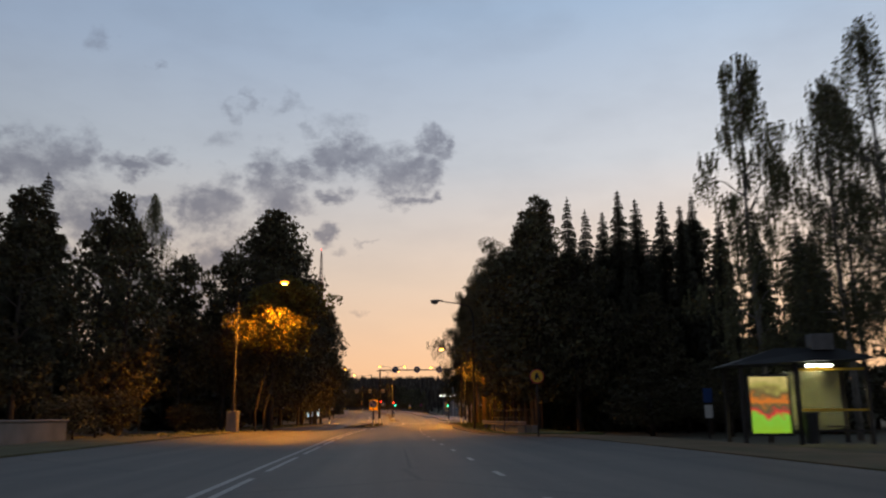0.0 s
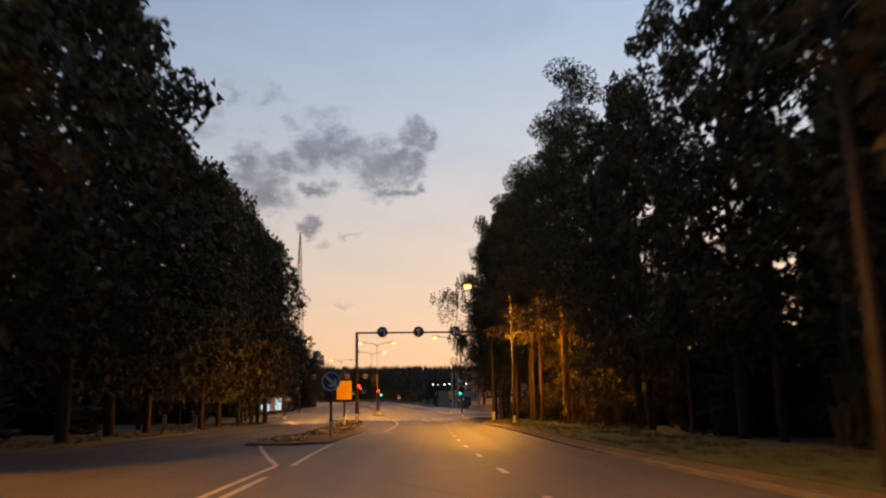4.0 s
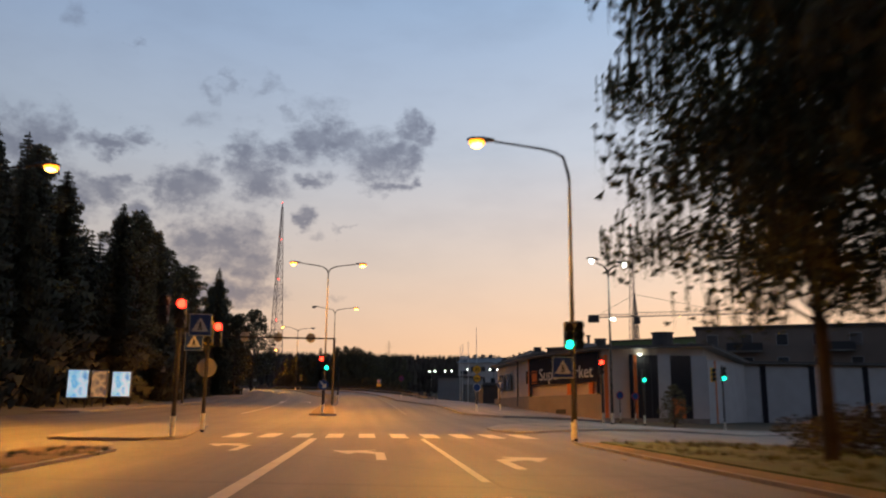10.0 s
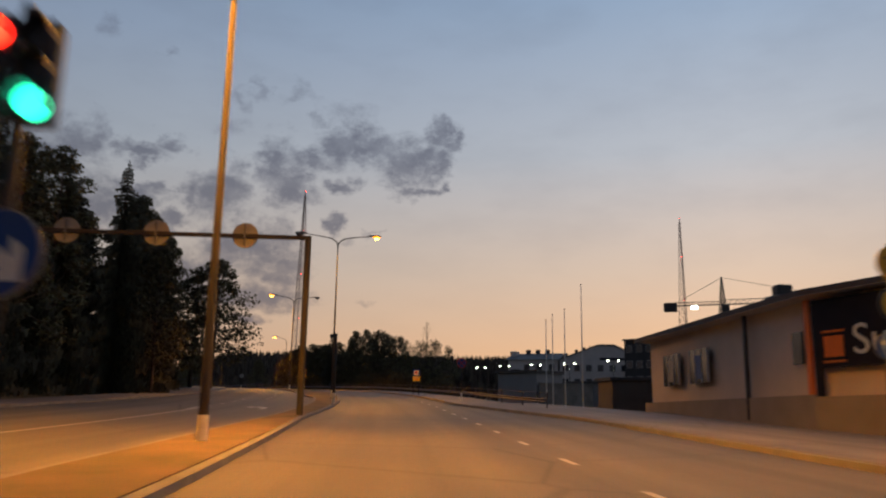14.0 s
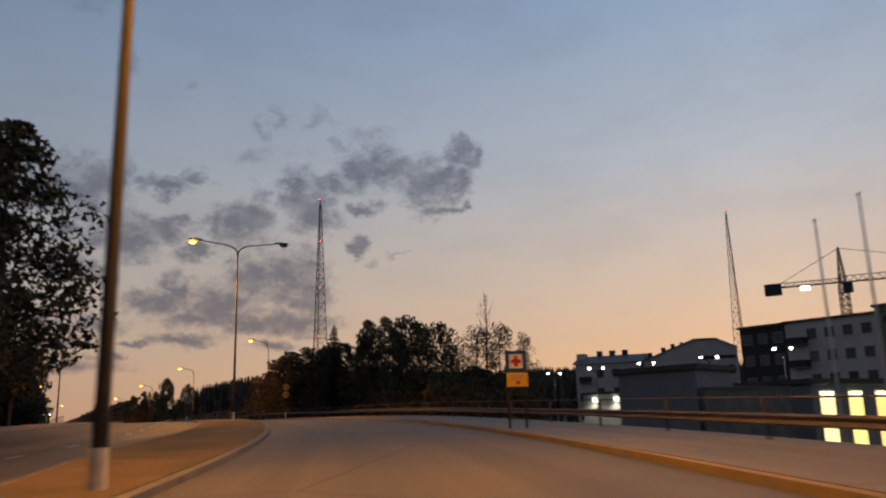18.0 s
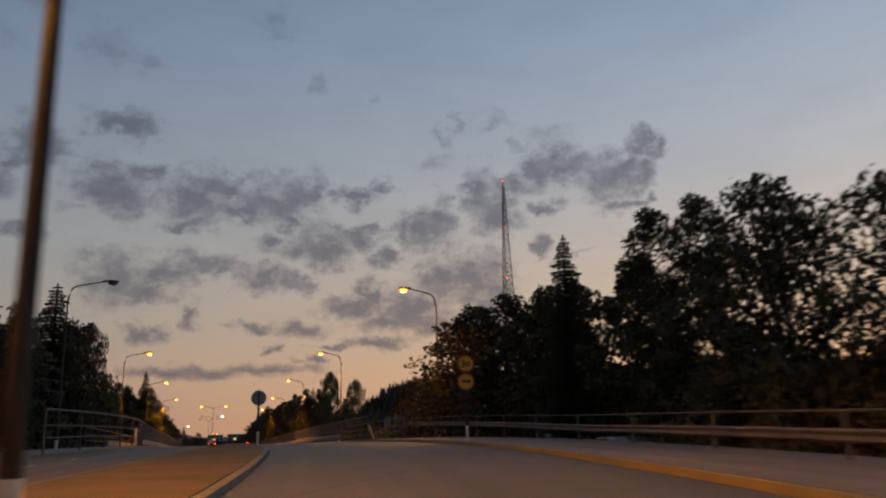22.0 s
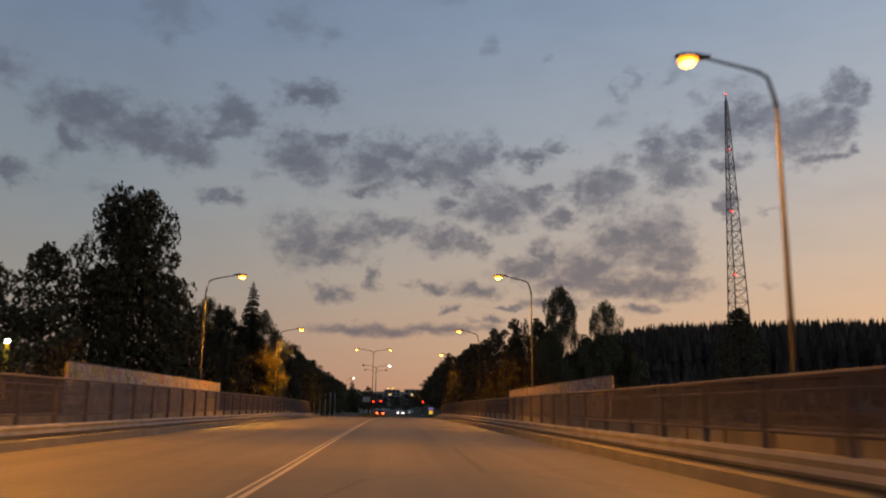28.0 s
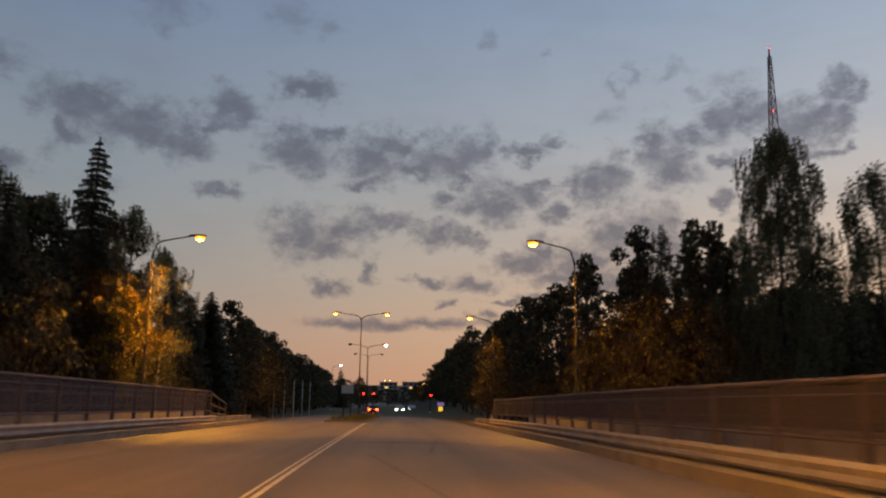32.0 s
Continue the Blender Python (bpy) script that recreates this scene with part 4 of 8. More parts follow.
SINGLE = "grey street lamp with one arm, burning orange"
street_lamp(47.2, -9.35, 8.9, [(2.9, True)], "tall street lamp on a square concrete foot, burning orange", block=True, watts=8200, cone=144)
street_lamp(50.5, 5.0, 8.15, [(-2.65, False)], "tall grey street lamp with one arm, not burning", band=False)
street_lamp(91.0, 5.6, 8.6, [(-2.85, True)], SINGLE + ", by pines", watts=12500, cone=172)
street_lamp(127.95, 5.74, 8.8, [(-3.0, True)], SINGLE + ", with signals", watts=7800)
street_lamp(132.7, -13.6, 8.9, [(2.6, True)], SINGLE + ", across", watts=12500)
DOUBLE = "street lamp with two arms on the median"
street_lamp(164.5, -3.08, 10.9, [(-2.8, True), (2.75, True)], DOUBLE + ", both burning orange", watts=11500, cone=152)
street_lamp(204.1, -2.72, 11.0, [(-2.8, False), (2.8, True)], DOUBLE + ", one burning", watts=8600)
street_lamp(243.6, -2.5, 10.6, [(-2.8, True), (2.9, False)], DOUBLE + ", one burning", watts=8600)
for s, w in ((283.8, 3800), (317.7, 6800), (349.0, 7800), (382.4, 6200), (414.0, 2600)):
    street_lamp(s, {349.0: 8.65, 283.8: 9.1}.get(s, 8.9), 9.0, [(-2.25, True)], SINGLE + " behind the bridge railing", watts=w)
for s, lit in ((284.0, False), (318.3, True), (350.7, True), (383.2, True)):
    street_lamp(s, -11.7, 9.0, [(2.4, lit)], SINGLE + " behind the bridge railing" if lit else "street lamp with one arm, not burning", watts=11500)
street_lamp(425.5, -3.2, 10.6, [(-2.8, True), (2.8, True)], DOUBLE + ", both burning orange", watts=3600)
street_lamp(462, -3.6, 10.3, [(-2.8, False), (2.8, True)], DOUBLE + ", one burning white", watts=1200, lit_mat="glow_white", colour=WHITE_LAMP)
street_lamp(520, -13.0, 9.8, [(2.0, True)], "street lamp with one arm, burning white", watts=600, lit_mat="glow_white", colour=WHITE_LAMP)
street_lamp(700, -2.0, 8.6, [(-1.2, True), (1.2, True)], DOUBLE + ", both burning orange", watts=900)
street_lamp(590, 11.0, 7.2, [(-1.4, True)], "street lamp with one arm, burning orange", watts=1200)
street_lamp(500, -4.6, 11.2, [(-2.8, False), (2.8, False)], DOUBLE + ", not burning", watts=1200)


# ---- lane sign gantries ----
def arrow_outline(kind):
    if kind == "up":
        return [(-0.04, -0.2), (0.04, -0.2), (0.04, 0.08), (0.13, 0.0), (0.13, 0.09), (0, 0.22), (-0.13, 0.09), (-0.13, 0.0), (-0.04, 0.08)]
    if kind == "left":
        return [(0.16, -0.2), (0.16, 0.12), (-0.05, 0.12), (-0.05, 0.2), (-0.2, 0.08), (-0.05, -0.04), (-0.05, 0.04), (0.08, 0.04), (0.08, -0.2)]
    if kind == "right":
        return [(-x, z) for x, z in arrow_outline("left")][::-1]
    if kind == "fork":
        return [(-0.12, -0.2), (-0.04, -0.2), (-0.04, -0.06), (0.06, -0.06), (0.06, -0.13), (0.19, -0.02), (0.06, 0.09), (0.06, 0.02), (-0.04, 0.02), (-0.04, 0.09), (0.03, 0.05), (0.03, 0.12), (-0.08, 0.22), (-0.19, 0.12), (-0.19, 0.05), (-0.12, 0.09)]
    k = 0.7071
    return [((x - z) * k * -1.15, (x + z) * k * -1.15) for x, z in arrow_outline("up")]


def round_sign(parent, r, z, face, x=0.0, y=-0.06, emblem=None, emblem_mat="sign_white", rim=None, label="round sign"):
    """A round sign facing -y: plate, face, rim and emblem."""
    pl = part("sign_plate", disc(r, y, y + 0.02, z, x=x), M["sign_back"], parent, label)
    if rim:
        part("rim", disc(r * 0.985, y - 0.004, y, z, x=x), M[rim], pl)
    part("face", disc(r * (0.84 if rim else 0.95), y - 0.008, y - 0.0035, z, x=x), M[face], pl)
    if emblem:
        pts = [(x + px * r / 0.30, z + pz * r / 0.30) for px, pz in arrow_outline(emblem)]
        part("arrow", plate(pts, y - 0.014, y - 0.008), M[emblem_mat], pl)
    return pl


g1 = thing("sign_gantry", place(104.6, 0), "dark steel gantry carrying round blue lane arrow signs", "gantry")
part("post", tube([(-4.75, 0, -0.2), (-4.75, 0, 7.05)], 0.11, 10), M["pole"], g1)
part("post", tube([(5.9, 0, -0.2), (5.9, 0, 7.05)], 0.11, 10), M["pole"], g1)
part("base_band", tube([(-4.75, 0, 0.1), (-4.75, 0, 0.75)], 0.118, 10), M["white_band"], g1)
part("base_band", tube([(5.9, 0, 0.1), (5.9, 0, 0.75)], 0.118, 10), M["white_band"], g1)
part("beam", box(-4.86, 6.0, -0.06, 0.06, 6.92, 7.05), M["dark_steel"], g1)
for x, k in ((-2.75, "left"), (0.1, "up"), (3.0, "fork")):
    round_sign(g1, 0.42, 7.03, "sign_blue", x, -0.1, k, label="round blue lane arrow sign")

g2 = thing("sign_gantry", place(177.0, 0), "steel gantry over the opposite lanes, signs seen from behind", "gantry")
part("post", tube([(-15.8, 0, -0.2), (-15.8, 0, 5.95)], 0.11, 10), M["pole"], g2)
part("post", tube([(-2.9, 0, -0.2), (-2.9, 0, 5.95)], 0.11, 10), M["pole"], g2)
part("beam", box(-15.9, -2.8, -0.06, 0.06, 5.85, 5.98), M["pole"], g2)
for x in (-13.5, -10.8, -7.9, -5.0):
    pl = part("sign_plate", disc(0.43, 0.06, 0.08, 5.95, x=x), M["sign_back"], g2, "round sign seen from its bare metal back")
    part("bracket", box(x - 0.03, x + 0.03, -0.08, 0.06, 5.6, 6.3), M["steel"], pl)

# patches and joints on the bridge deck
def patch(s, d, w, l, seed):
    """A thin, uneven layer of darker asphalt."""
    rnd = random.Random(seed)
    bm = bmesh.new()
    ring = [(math.cos(a) * w * rnd.uniform(0.75, 1.1), math.sin(a) * l * rnd.uniform(0.75, 1.1)) for a in (2 * math.pi * i / 14 for i in range(14))]
    bm.faces.new([bm.verts.new(at(s + y, d + x, 0.004)) for x, y in ring])
    bmesh.ops.recalc_face_normals(bm, faces=bm.faces[:])
    tagged(part("road_patch", bm, M["patch"]), "dark uneven asphalt patch on the road", "road patch", "", "structure")


M["patch"] = surface("dark_asphalt_patch", (0.098, 0.088, 0.077), 0.25, 1.5, 40.0, 0.75, bump=0.3)
for k, (s, d, w, l) in enumerate(((341, -2.6, 1.4, 0.5), (341.3, 1.6, 1.3, 0.45), (338, 2.6, 0.6, 1.2), (291, 1.2, 0.9, 0.6), (336.5, -5.6, 1.2, 0.4), (366, 0.5, 1.6, 0.4))):
    patch(s, d, w, l, 70 + k)
for s in (289.0, 391.0):
    strip("expansion_joint", s, s + 0.25, -7.0, 3.9, 0.005, M["dark_steel"], "dark steel expansion joint across the deck", category="joint", ds=0.25)

# ---- trees ----
rng = random.Random(7)


def leaf_cloud(clumps, per, size, rnd, droop=0.0, flat=1.0, slim=1.0):
    """Leaves as small bent blades scattered through clumps (centre, radii); droop hangs them in strands."""
    verts, faces = [], []
    for (cx, cy, cz), (rx, ry, rz) in clumps:
        for _ in range(per):
            while True:
                u = (rnd.uniform(-1, 1), rnd.uniform(-1, 1), rnd.uniform(-1, 1))
                q = u[0] ** 2 + u[1] ** 2 + u[2] ** 2
                if 0.12 < q < 1:
                    break
            p = Vector((cx + u[0] * rx, cy + u[1] * ry, cz + u[2] * rz))
            n = 1 if not droop else 4
            if droop:
                v = len(verts)
                verts += [p, p + Vector((0.03, 0.02, 0)), p - Vector((0, 0, droop))]
                faces.append((v, v + 1, v + 2))
            for j in range(n):
                c = p - Vector((0, 0, droop * j / n)) + Vector((rnd.uniform(-1, 1), rnd.uniform(-1, 1), 0)) * 0.05 * j
                a = Vector((rnd.gauss(0, 1), rnd.gauss(0, 1), rnd.gauss(0, 1) * flat - (0.8 if droop else 0))).normalized()
                b = a.cross(Vector((rnd.gauss(0, 1), rnd.gauss(0, 1), rnd.gauss(0, 1)))).normalized()
                k = size * rnd.uniform(0.6, 1.35)
                v = len(verts)
                verts += [c - a * k * 0.55, c + a * k * 0.35 + b * k * 0.45 * slim, c + a * k * 0.45 - b * k * 0.4 * slim]
                faces.append((v, v + 1, v + 2))
    return verts, faces


def limbs(trunk_pts, trunk_r, ends, rnd, r0=0.07):
    bm = tube(trunk_pts, trunk_r, 7)
    top = Vector(trunk_pts[-1])
    for e in ends:
        e = Vector(e)
        z = max(min(e.z - 0.55 * math.hypot(e.x, e.y), top.z * 0.96), trunk_pts[1][2] * 0.8)
        a = Vector((0, 0, z))
        mid = a.lerp(e, 0.5) + Vector((rnd.uniform(-0.2, 0.2), rnd.uniform(-0.2, 0.2), 0.25))
        tube([a, mid, e], [r0, r0 * 0.6, r0 * 0.25], 5, bm)
    return bm


def broad_tree(seed, h, r, leafmat, clumps=34, per=95, size=0.30, start=0.22, droop=0.0, bark="bark", lean=0.0, puff=1.0, thick=1.0):
    rnd = random.Random(seed)
    spots = []
    for k in range(clumps):
        u = (k + 0.5) / clumps
        z = h * (start + (0.97 - start) * u)
        w = r * (math.sin(math.pi * min(1, 0.18 + 0.82 * u) ** 1.0) ** 0.6) * rnd.uniform(0.35, 1.0)
        if puff < 1:
            w *= 0.85 + 0.35 * math.sin(seed + u * 15)
        a = k * 2.39996 + rnd.uniform(-0.5, 0.5)
        q = rnd.uniform(0.7, 1.25) * r * 0.34 * (1.12 - 0.5 * u) * puff
        spots.append(((w * math.cos(a) + lean * u, w * math.sin(a), z), (q, q, q * 0.75)))
    v, f = leaf_cloud(spots, per, size, rnd, droop)
    tr = [(0, 0, -0.6), (0, 0, h * 0.15), (0.15 + lean * 0.3, 0.1, h * 0.5), (lean * 0.8, 0, h * 0.9)]
    wood = limbs(tr, [0.0165 * h * thick, 0.0145 * h * thick, 0.010 * h * thick, 0.003 * h], [c for c, _ in spots[::2]], rnd, 0.07 * min(1.0, thick))
    return wood, v, f, M[bark], M[leafmat]


def dead_tree(seed, h):
    """A straight dead stem with thin steep twigs and a few last leaves."""
    rnd = random.Random(seed)
    bm = tube([(0, 0, -0.6), (0.03, 0.02, h * 0.5), (-0.04, 0.03, h * 0.8), (0, 0, h)], [0.075, 0.055, 0.035, 0.008], 6)
    spots = []
    for k in range(46):
        z = h * (0.42 + 0.53 * (k + rnd.random()) / 46)
        a, n = rnd.uniform(0, 6.283), rnd.uniform(0.5, 1.5) * (1.25 - 0.6 * z / h)
        tip = Vector((math.cos(a) * n * 0.42, math.sin(a) * n * 0.42, z + n * 0.9))
        tube([(0, 0, z), (tip.x * 0.6, tip.y * 0.6, z + n * 0.4), tip], [0.016, 0.010, 0.005], 4, bm)
        if k % 4 == 0:
            spots.append((tuple(tip), (0.12, 0.12, 0.15)))
    v, f = leaf_cloud(spots, 5, 0.07, rnd)
    return bm, v, f, M["bark"], M["birchleaf"]


def spruce_tree(seed, h, r, dense=1.0, segs=4):
    """Drooping boughs in close tiers, each a ragged blade with hanging sprays."""
    rnd = random.Random(seed)
    verts, faces = [], []
    z = h * 0.03
    while z < h * 0.99:
        u = z / h
        R = (r * (1 - u) ** 0.74 + 0.07) * rnd.uniform(0.90, 1.08)
        n = 7
        a0 = rnd.uniform(0, 6.28)
        for i in range(n):
            a = a0 + 6.283 * i / n + rnd.uniform(-0.25, 0.25)
            L = R * rnd.uniform(0.5, 1.2)
            ca, sa = math.cos(a), math.sin(a)
            for j in range(segs):
                q0, q1 = j / segs, (j + 1.3) / segs
                d0 = Vector((ca * L * q0, sa * L * q0, z - 0.34 * L * q0 ** 1.2))
                d1 = Vector((ca * L * q1, sa * L * q1, z - 0.34 * L * q1 ** 1.2 + 0.10 * L * q1))
                w = (L * 0.34 * (1.1 - 0.6 * q0) + 0.06) * rnd.uniform(0.35, 0.85) * (0.5 if segs > 10 else 0.8 if segs > 8 else 1.0 if segs > 4 else 1.3)
                for sgn in (-1, 1):
                    tip = (d0 + d1) * 0.5 + Vector((-sa * sgn * w, ca * sgn * w, -0.22 * L * rnd.uniform(0.3, 1.6) - 0.10))
                    k = len(verts)
                    verts += [d0, d1, tip]
                    faces.append((k, k + 1, k + 2))
        z += h * 0.0135 / dense * rnd.uniform(0.8, 1.2)
    wood = tube([(0, 0, -0.6), (0, 0, h * 0.5), (0, 0, h * 0.99)], [0.012 * h, 0.008 * h, 0.002 * h], 7)
    return wood, verts, faces, M["bark"], M["needle"]


def pine_tree(seed, h, r, start=0.5, per=200, size=0.32):
    rnd = random.Random(seed)
    spots = []
    for k in range(30):
        u = (k + 0.5) / 30
        z = h * (start + (0.98 - start) * u)
        w = r * (1 - u) ** 0.5 * rnd.uniform(0.3, 1.0)
        a = k * 2.39996 + rnd.uniform(-0.6, 0.6)
        q = r * rnd.uniform(0.22, 0.36)
        spots.append(((w * math.cos(a), w * math.sin(a), z), (q, q, q * 0.5)))
    v, f = leaf_cloud(spots, per, size, rnd, 0.0, 0.5, 0.42)
    wood = limbs([(0, 0, -0.6), (0, 0, h * 0.4), (0.1, 0, h * 0.75), (0, 0, h * 0.97)], [0.0066 * h, 0.0054 * h, 0.004 * h, 0.002 * h], [c for c, _ in spots], rnd, 0.05)
    return wood, v, f, M["pinebark"], M["pineneedle"]


def bush_mesh(seed, h, r, leafmat="leaf"):
    rnd = random.Random(seed)
    spots = [((rnd.uniform(-r, r) * 0.7, rnd.uniform(-r, r) * 0.7, h * rnd.uniform(0.25, 0.8)), (r * 0.4, r * 0.4, h * 0.24)) for _ in range(12)]
    v, f = leaf_cloud(spots, 210, 0.125, rnd)
    wood = limbs([(0, 0, -0.4), (0, 0, h * 0.2), (0, 0, h * 0.6)], [0.05, 0.04, 0.02], [c for c, _ in spots], rnd, 0.03)
    return wood, v, f, M["bark"], M[leafmat]


HEIGHTS = {}
PROTO = {}


def proto(key, name, label, built, h):
    wood, v, f, bark, leaf = built
    root = thing(name, Matrix.Translation((0, 0, -500)), label, "bush" if name == "bush" else "tree")
    part("trunk" if name != "bush" else "stem", wood, bark, root, smooth=True)
    part("crown", mesh_from("crown", v, f, leaf), leaf, root)
    HEIGHTS[key], PROTO[key] = h, root


proto("spruce1", "spruce_tree", "tall dark spruce with drooping branches", spruce_tree(11, 16, 2.5, 0.90, 11), 16)
proto("spruce2", "spruce_tree", "narrow dark spruce with a pointed top", spruce_tree(12, 16, 1.8, 1.15, 6), 16)
proto("pine1", "pine_tree", "tall pine with a bare reddish trunk and high crown", pine_tree(21, 16, 3.2, 0.30, 400, 0.20), 16)
proto("pine2", "pine_tree", "pine with a bare trunk and an open crown", pine_tree(22, 16, 2.8, 0.40, 380, 0.20), 16)
proto("pine3", "pine_tree", "bushy pine with branches from low down", pine_tree(23, 12, 3.0, 0.2), 12)
proto("broad1", "broadleaf_tree", "dark leafy broadleaf tree with a rounded crown", broad_tree(31, 12, 3.6, "leaf", 52, 96, 0.27), 12)
proto("broad2", "broadleaf_tree", "dark leafy broadleaf tree with an uneven crown", broad_tree(32, 12, 3.0, "leaf", 40, 104, 0.262, 0.18), 12)
proto("broad3", "broadleaf_tree", "slender leafy broadleaf tree", broad_tree(33, 12, 2.4, "leaf", 40, 112, 0.232, 0.12), 12)
proto("big1", "broadleaf_tree", "large dark broadleaf tree with a wide heavy crown", broad_tree(38, 15, 5.2, "leaf", 84, 116, 0.30, 0.17), 15)
proto("big2", "broadleaf_tree", "large dark broadleaf tree with an open edge to its crown", broad_tree(39, 15, 4.6, "leaf", 80, 116, 0.29, 0.2), 15)
proto("gold1", "broadleaf_tree", "broadleaf tree with the street lamp's gold put into its leaf colour", broad_tree(34, 9, 2.8, "goldleaf", 44, 170, 0.16, 0.56, lean=1.6, puff=0.8, thick=0.3), 9)
proto("birch1", "birch_tree", "birch with a pale trunk and hanging leafy twigs", broad_tree(35, 14, 2.9, "birchleaf", 60, 26, 0.13, 0.25, 0.9, "birchbark", puff=0.75, thick=0.6), 14)
proto("birch2", "birch_tree", "slender birch with sparse hanging twigs", broad_tree(36, 14, 2.1, "birchleaf", 56, 26, 0.13, 0.2, 0.8, "birchbark", puff=0.8, thick=0.5), 14)
proto("birch3", "birch_tree", "tall spreading birch with long hanging leafy twigs", broad_tree(44, 16, 4.2, "birchleaf", 100, 44, 0.14, 0.24, 0.9, "bark", puff=0.62, thick=0.55), 16)
proto("sparse1", "broadleaf_tree", "thin tree with sparse leaves and bare twigs", broad_tree(37, 9, 2.3, "birchleaf", 64, 78, 0.105, 0.22, 0.0, "bark", puff=0.9, thick=0.4), 9)
proto("spruce3", "spruce_tree", "dark spruce standing deep in the wood", spruce_tree(14, 16, 2.5, 0.6, 3), 16)
proto("pine4", "pine_tree", "bushy pine standing deep in the wood", pine_tree(24, 12, 3.0, 0.2, 120, 0.42), 12)
proto("broad4", "broadleaf_tree", "dark leafy tree standing back from the street", broad_tree(43, 12, 3.5, "leaf", 32, 72, 0.38, 0.16), 12)
proto("bare1", "broadleaf_tree", "thin dead tree with bare twigs", dead_tree(46, 9), 9)
proto("open1", "broadleaf_tree", "broadleaf tree with an open crown the sky shows through", broad_tree(45, 9, 3.4, "leaf", 64, 58, 0.2, 0.34, puff=0.75), 9)
proto("bush1", "bush", "low leafy roadside bush", bush_mesh(41, 2.2, 1.7), 2.2)
proto("bush2", "bush", "low bush with golden leaves", bush_mesh(42, 2.0, 1.5, "goldleaf"), 2.0)


WIDTHS = {"spruce1": 2.5, "spruce2": 1.8, "spruce3": 2.5, "pine1": 3.2, "pine2": 2.8, "pine3": 3.0, "pine4": 3.0, "broad1": 3.9, "broad2": 3.3, "broad3": 2.7, "broad4": 3.6,
          "big1": 5.6, "big2": 5.0, "gold1": 3.0, "birch1": 2.9, "birch2": 2.1, "birch3": 4.5, "sparse1": 2.4, "bare1": 1.4, "open1": 3.6, "bush1": 1.7, "bush2": 1.5}


def plant(key, s, d, top, reach=None, turn=None):
    """A tree at s, d whose top stands top metres over the road there, its crown reaching out reach metres."""
    p = at(s, d)
    z = gz(p.x, p.y)
    k = (p.z + top - z) / HEIGHTS[key]
    w = k if reach is None else reach / WIDTHS[key]
    m = Matrix.Translation((p.x, p.y, z)) @ Matrix.Rotation(rng.uniform(0, 6.28) if turn is None else axis(s)[1] + turn, 4, "Z") @ Matrix.Diagonal((w, w, k, 1))
    return copy_thing(PROTO[key], m)


def wood_of(kinds, s0, s1, d0, d1, n, h0, h1, gap=2.2, reach=None):
    """n trees scattered over a stretch, none nearer than gap to the next."""
    done = []
    for _ in range(n * 30):
        if len(done) == n:
            break
        s, d = rng.uniform(s0, s1), rng.uniform(d0, d1)
        if all((s - a) ** 2 + (d - b) ** 2 > gap * gap for a, b in done):
            done.append((s, d))
            plant(rng.choice(kinds), s, d, rng.uniform(h0, h1), reach and reach * rng.uniform(0.8, 1.2))


def row_of(kinds, s0, s1, step, d, h0, h1, reach, sway=0.8):
    s = s0
    while s <= s1:
        plant(rng.choice(kinds), s + rng.uniform(-0.3, 0.3) * step, d + rng.uniform(-sway, sway), rng.uniform(h0, h1), reach * rng.uniform(0.85, 1.15))
        s += step


# along the street, towards the junction, opposite side
plant("big2", 62.0, -10.4, 17.4, 5.0)
plant("broad1", 57.5, -12.6, 12.6, 3.2)
plant("big1", 70.0, -12.2, 18.0, 5.6)
row_of(["big1", "big2"], 77, 120, 6.6, -13.6, 16.2, 17.4, 4.9, 0.4)
plant("broad1", 125.0, -15.4, 13.0, 4.2)
plant("broad1", 138.0, -18.6, 10.6, 3.8)
plant("broad2", 131.6, -18.0, 11.0, 3.4)
# crowns by the lamp, their lamplit gold partly in the leaf colour
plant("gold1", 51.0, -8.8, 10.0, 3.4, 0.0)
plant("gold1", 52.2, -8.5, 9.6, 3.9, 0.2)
plant("broad2", 56.0, -8.8, 11.6, 2.8)
for k, s, d, h, r in (("spruce1", 66, -31.5, 22.4, 3.6), ("broad2", 60, -29.2, 19.0, 4.0), ("spruce1", 68, -35.0, 22.0, 3.6), ("broad2", 65, -24.2, 20.2, 3.6), ("birch1", 63, -20.6, 19.6, 2.4), ("broad1", 57, -21.5, 15.5, 4.4), ("broad2", 50, -17.0, 13.0, 3.4),
                      ("broad1", 57, -15.6, 12.6, 3.4), ("spruce1", 48, -23.0, 13.6, 3.2), ("broad2", 42, -19.5, 11.5, 3.2), ("broad1", 40, -24, 12.5, 4), ("spruce1", 34, -23, 12.0, 3.0), ("broad2", 29, -19, 10.0, 3.4)):
    plant(k, s, d, h, r)
wood_of(["spruce3", "broad4"], 20, 72, -46, -24, 16, 11, 18, 2.4, 3.4)
wood_of(["broad4", "spruce3"], 70, 130, -34, -20, 14, 11, 16, 3.0, 3.6)
wood_of(["bush1"], 20, 62, -17, -13.5, 8, 1.5, 2.6)
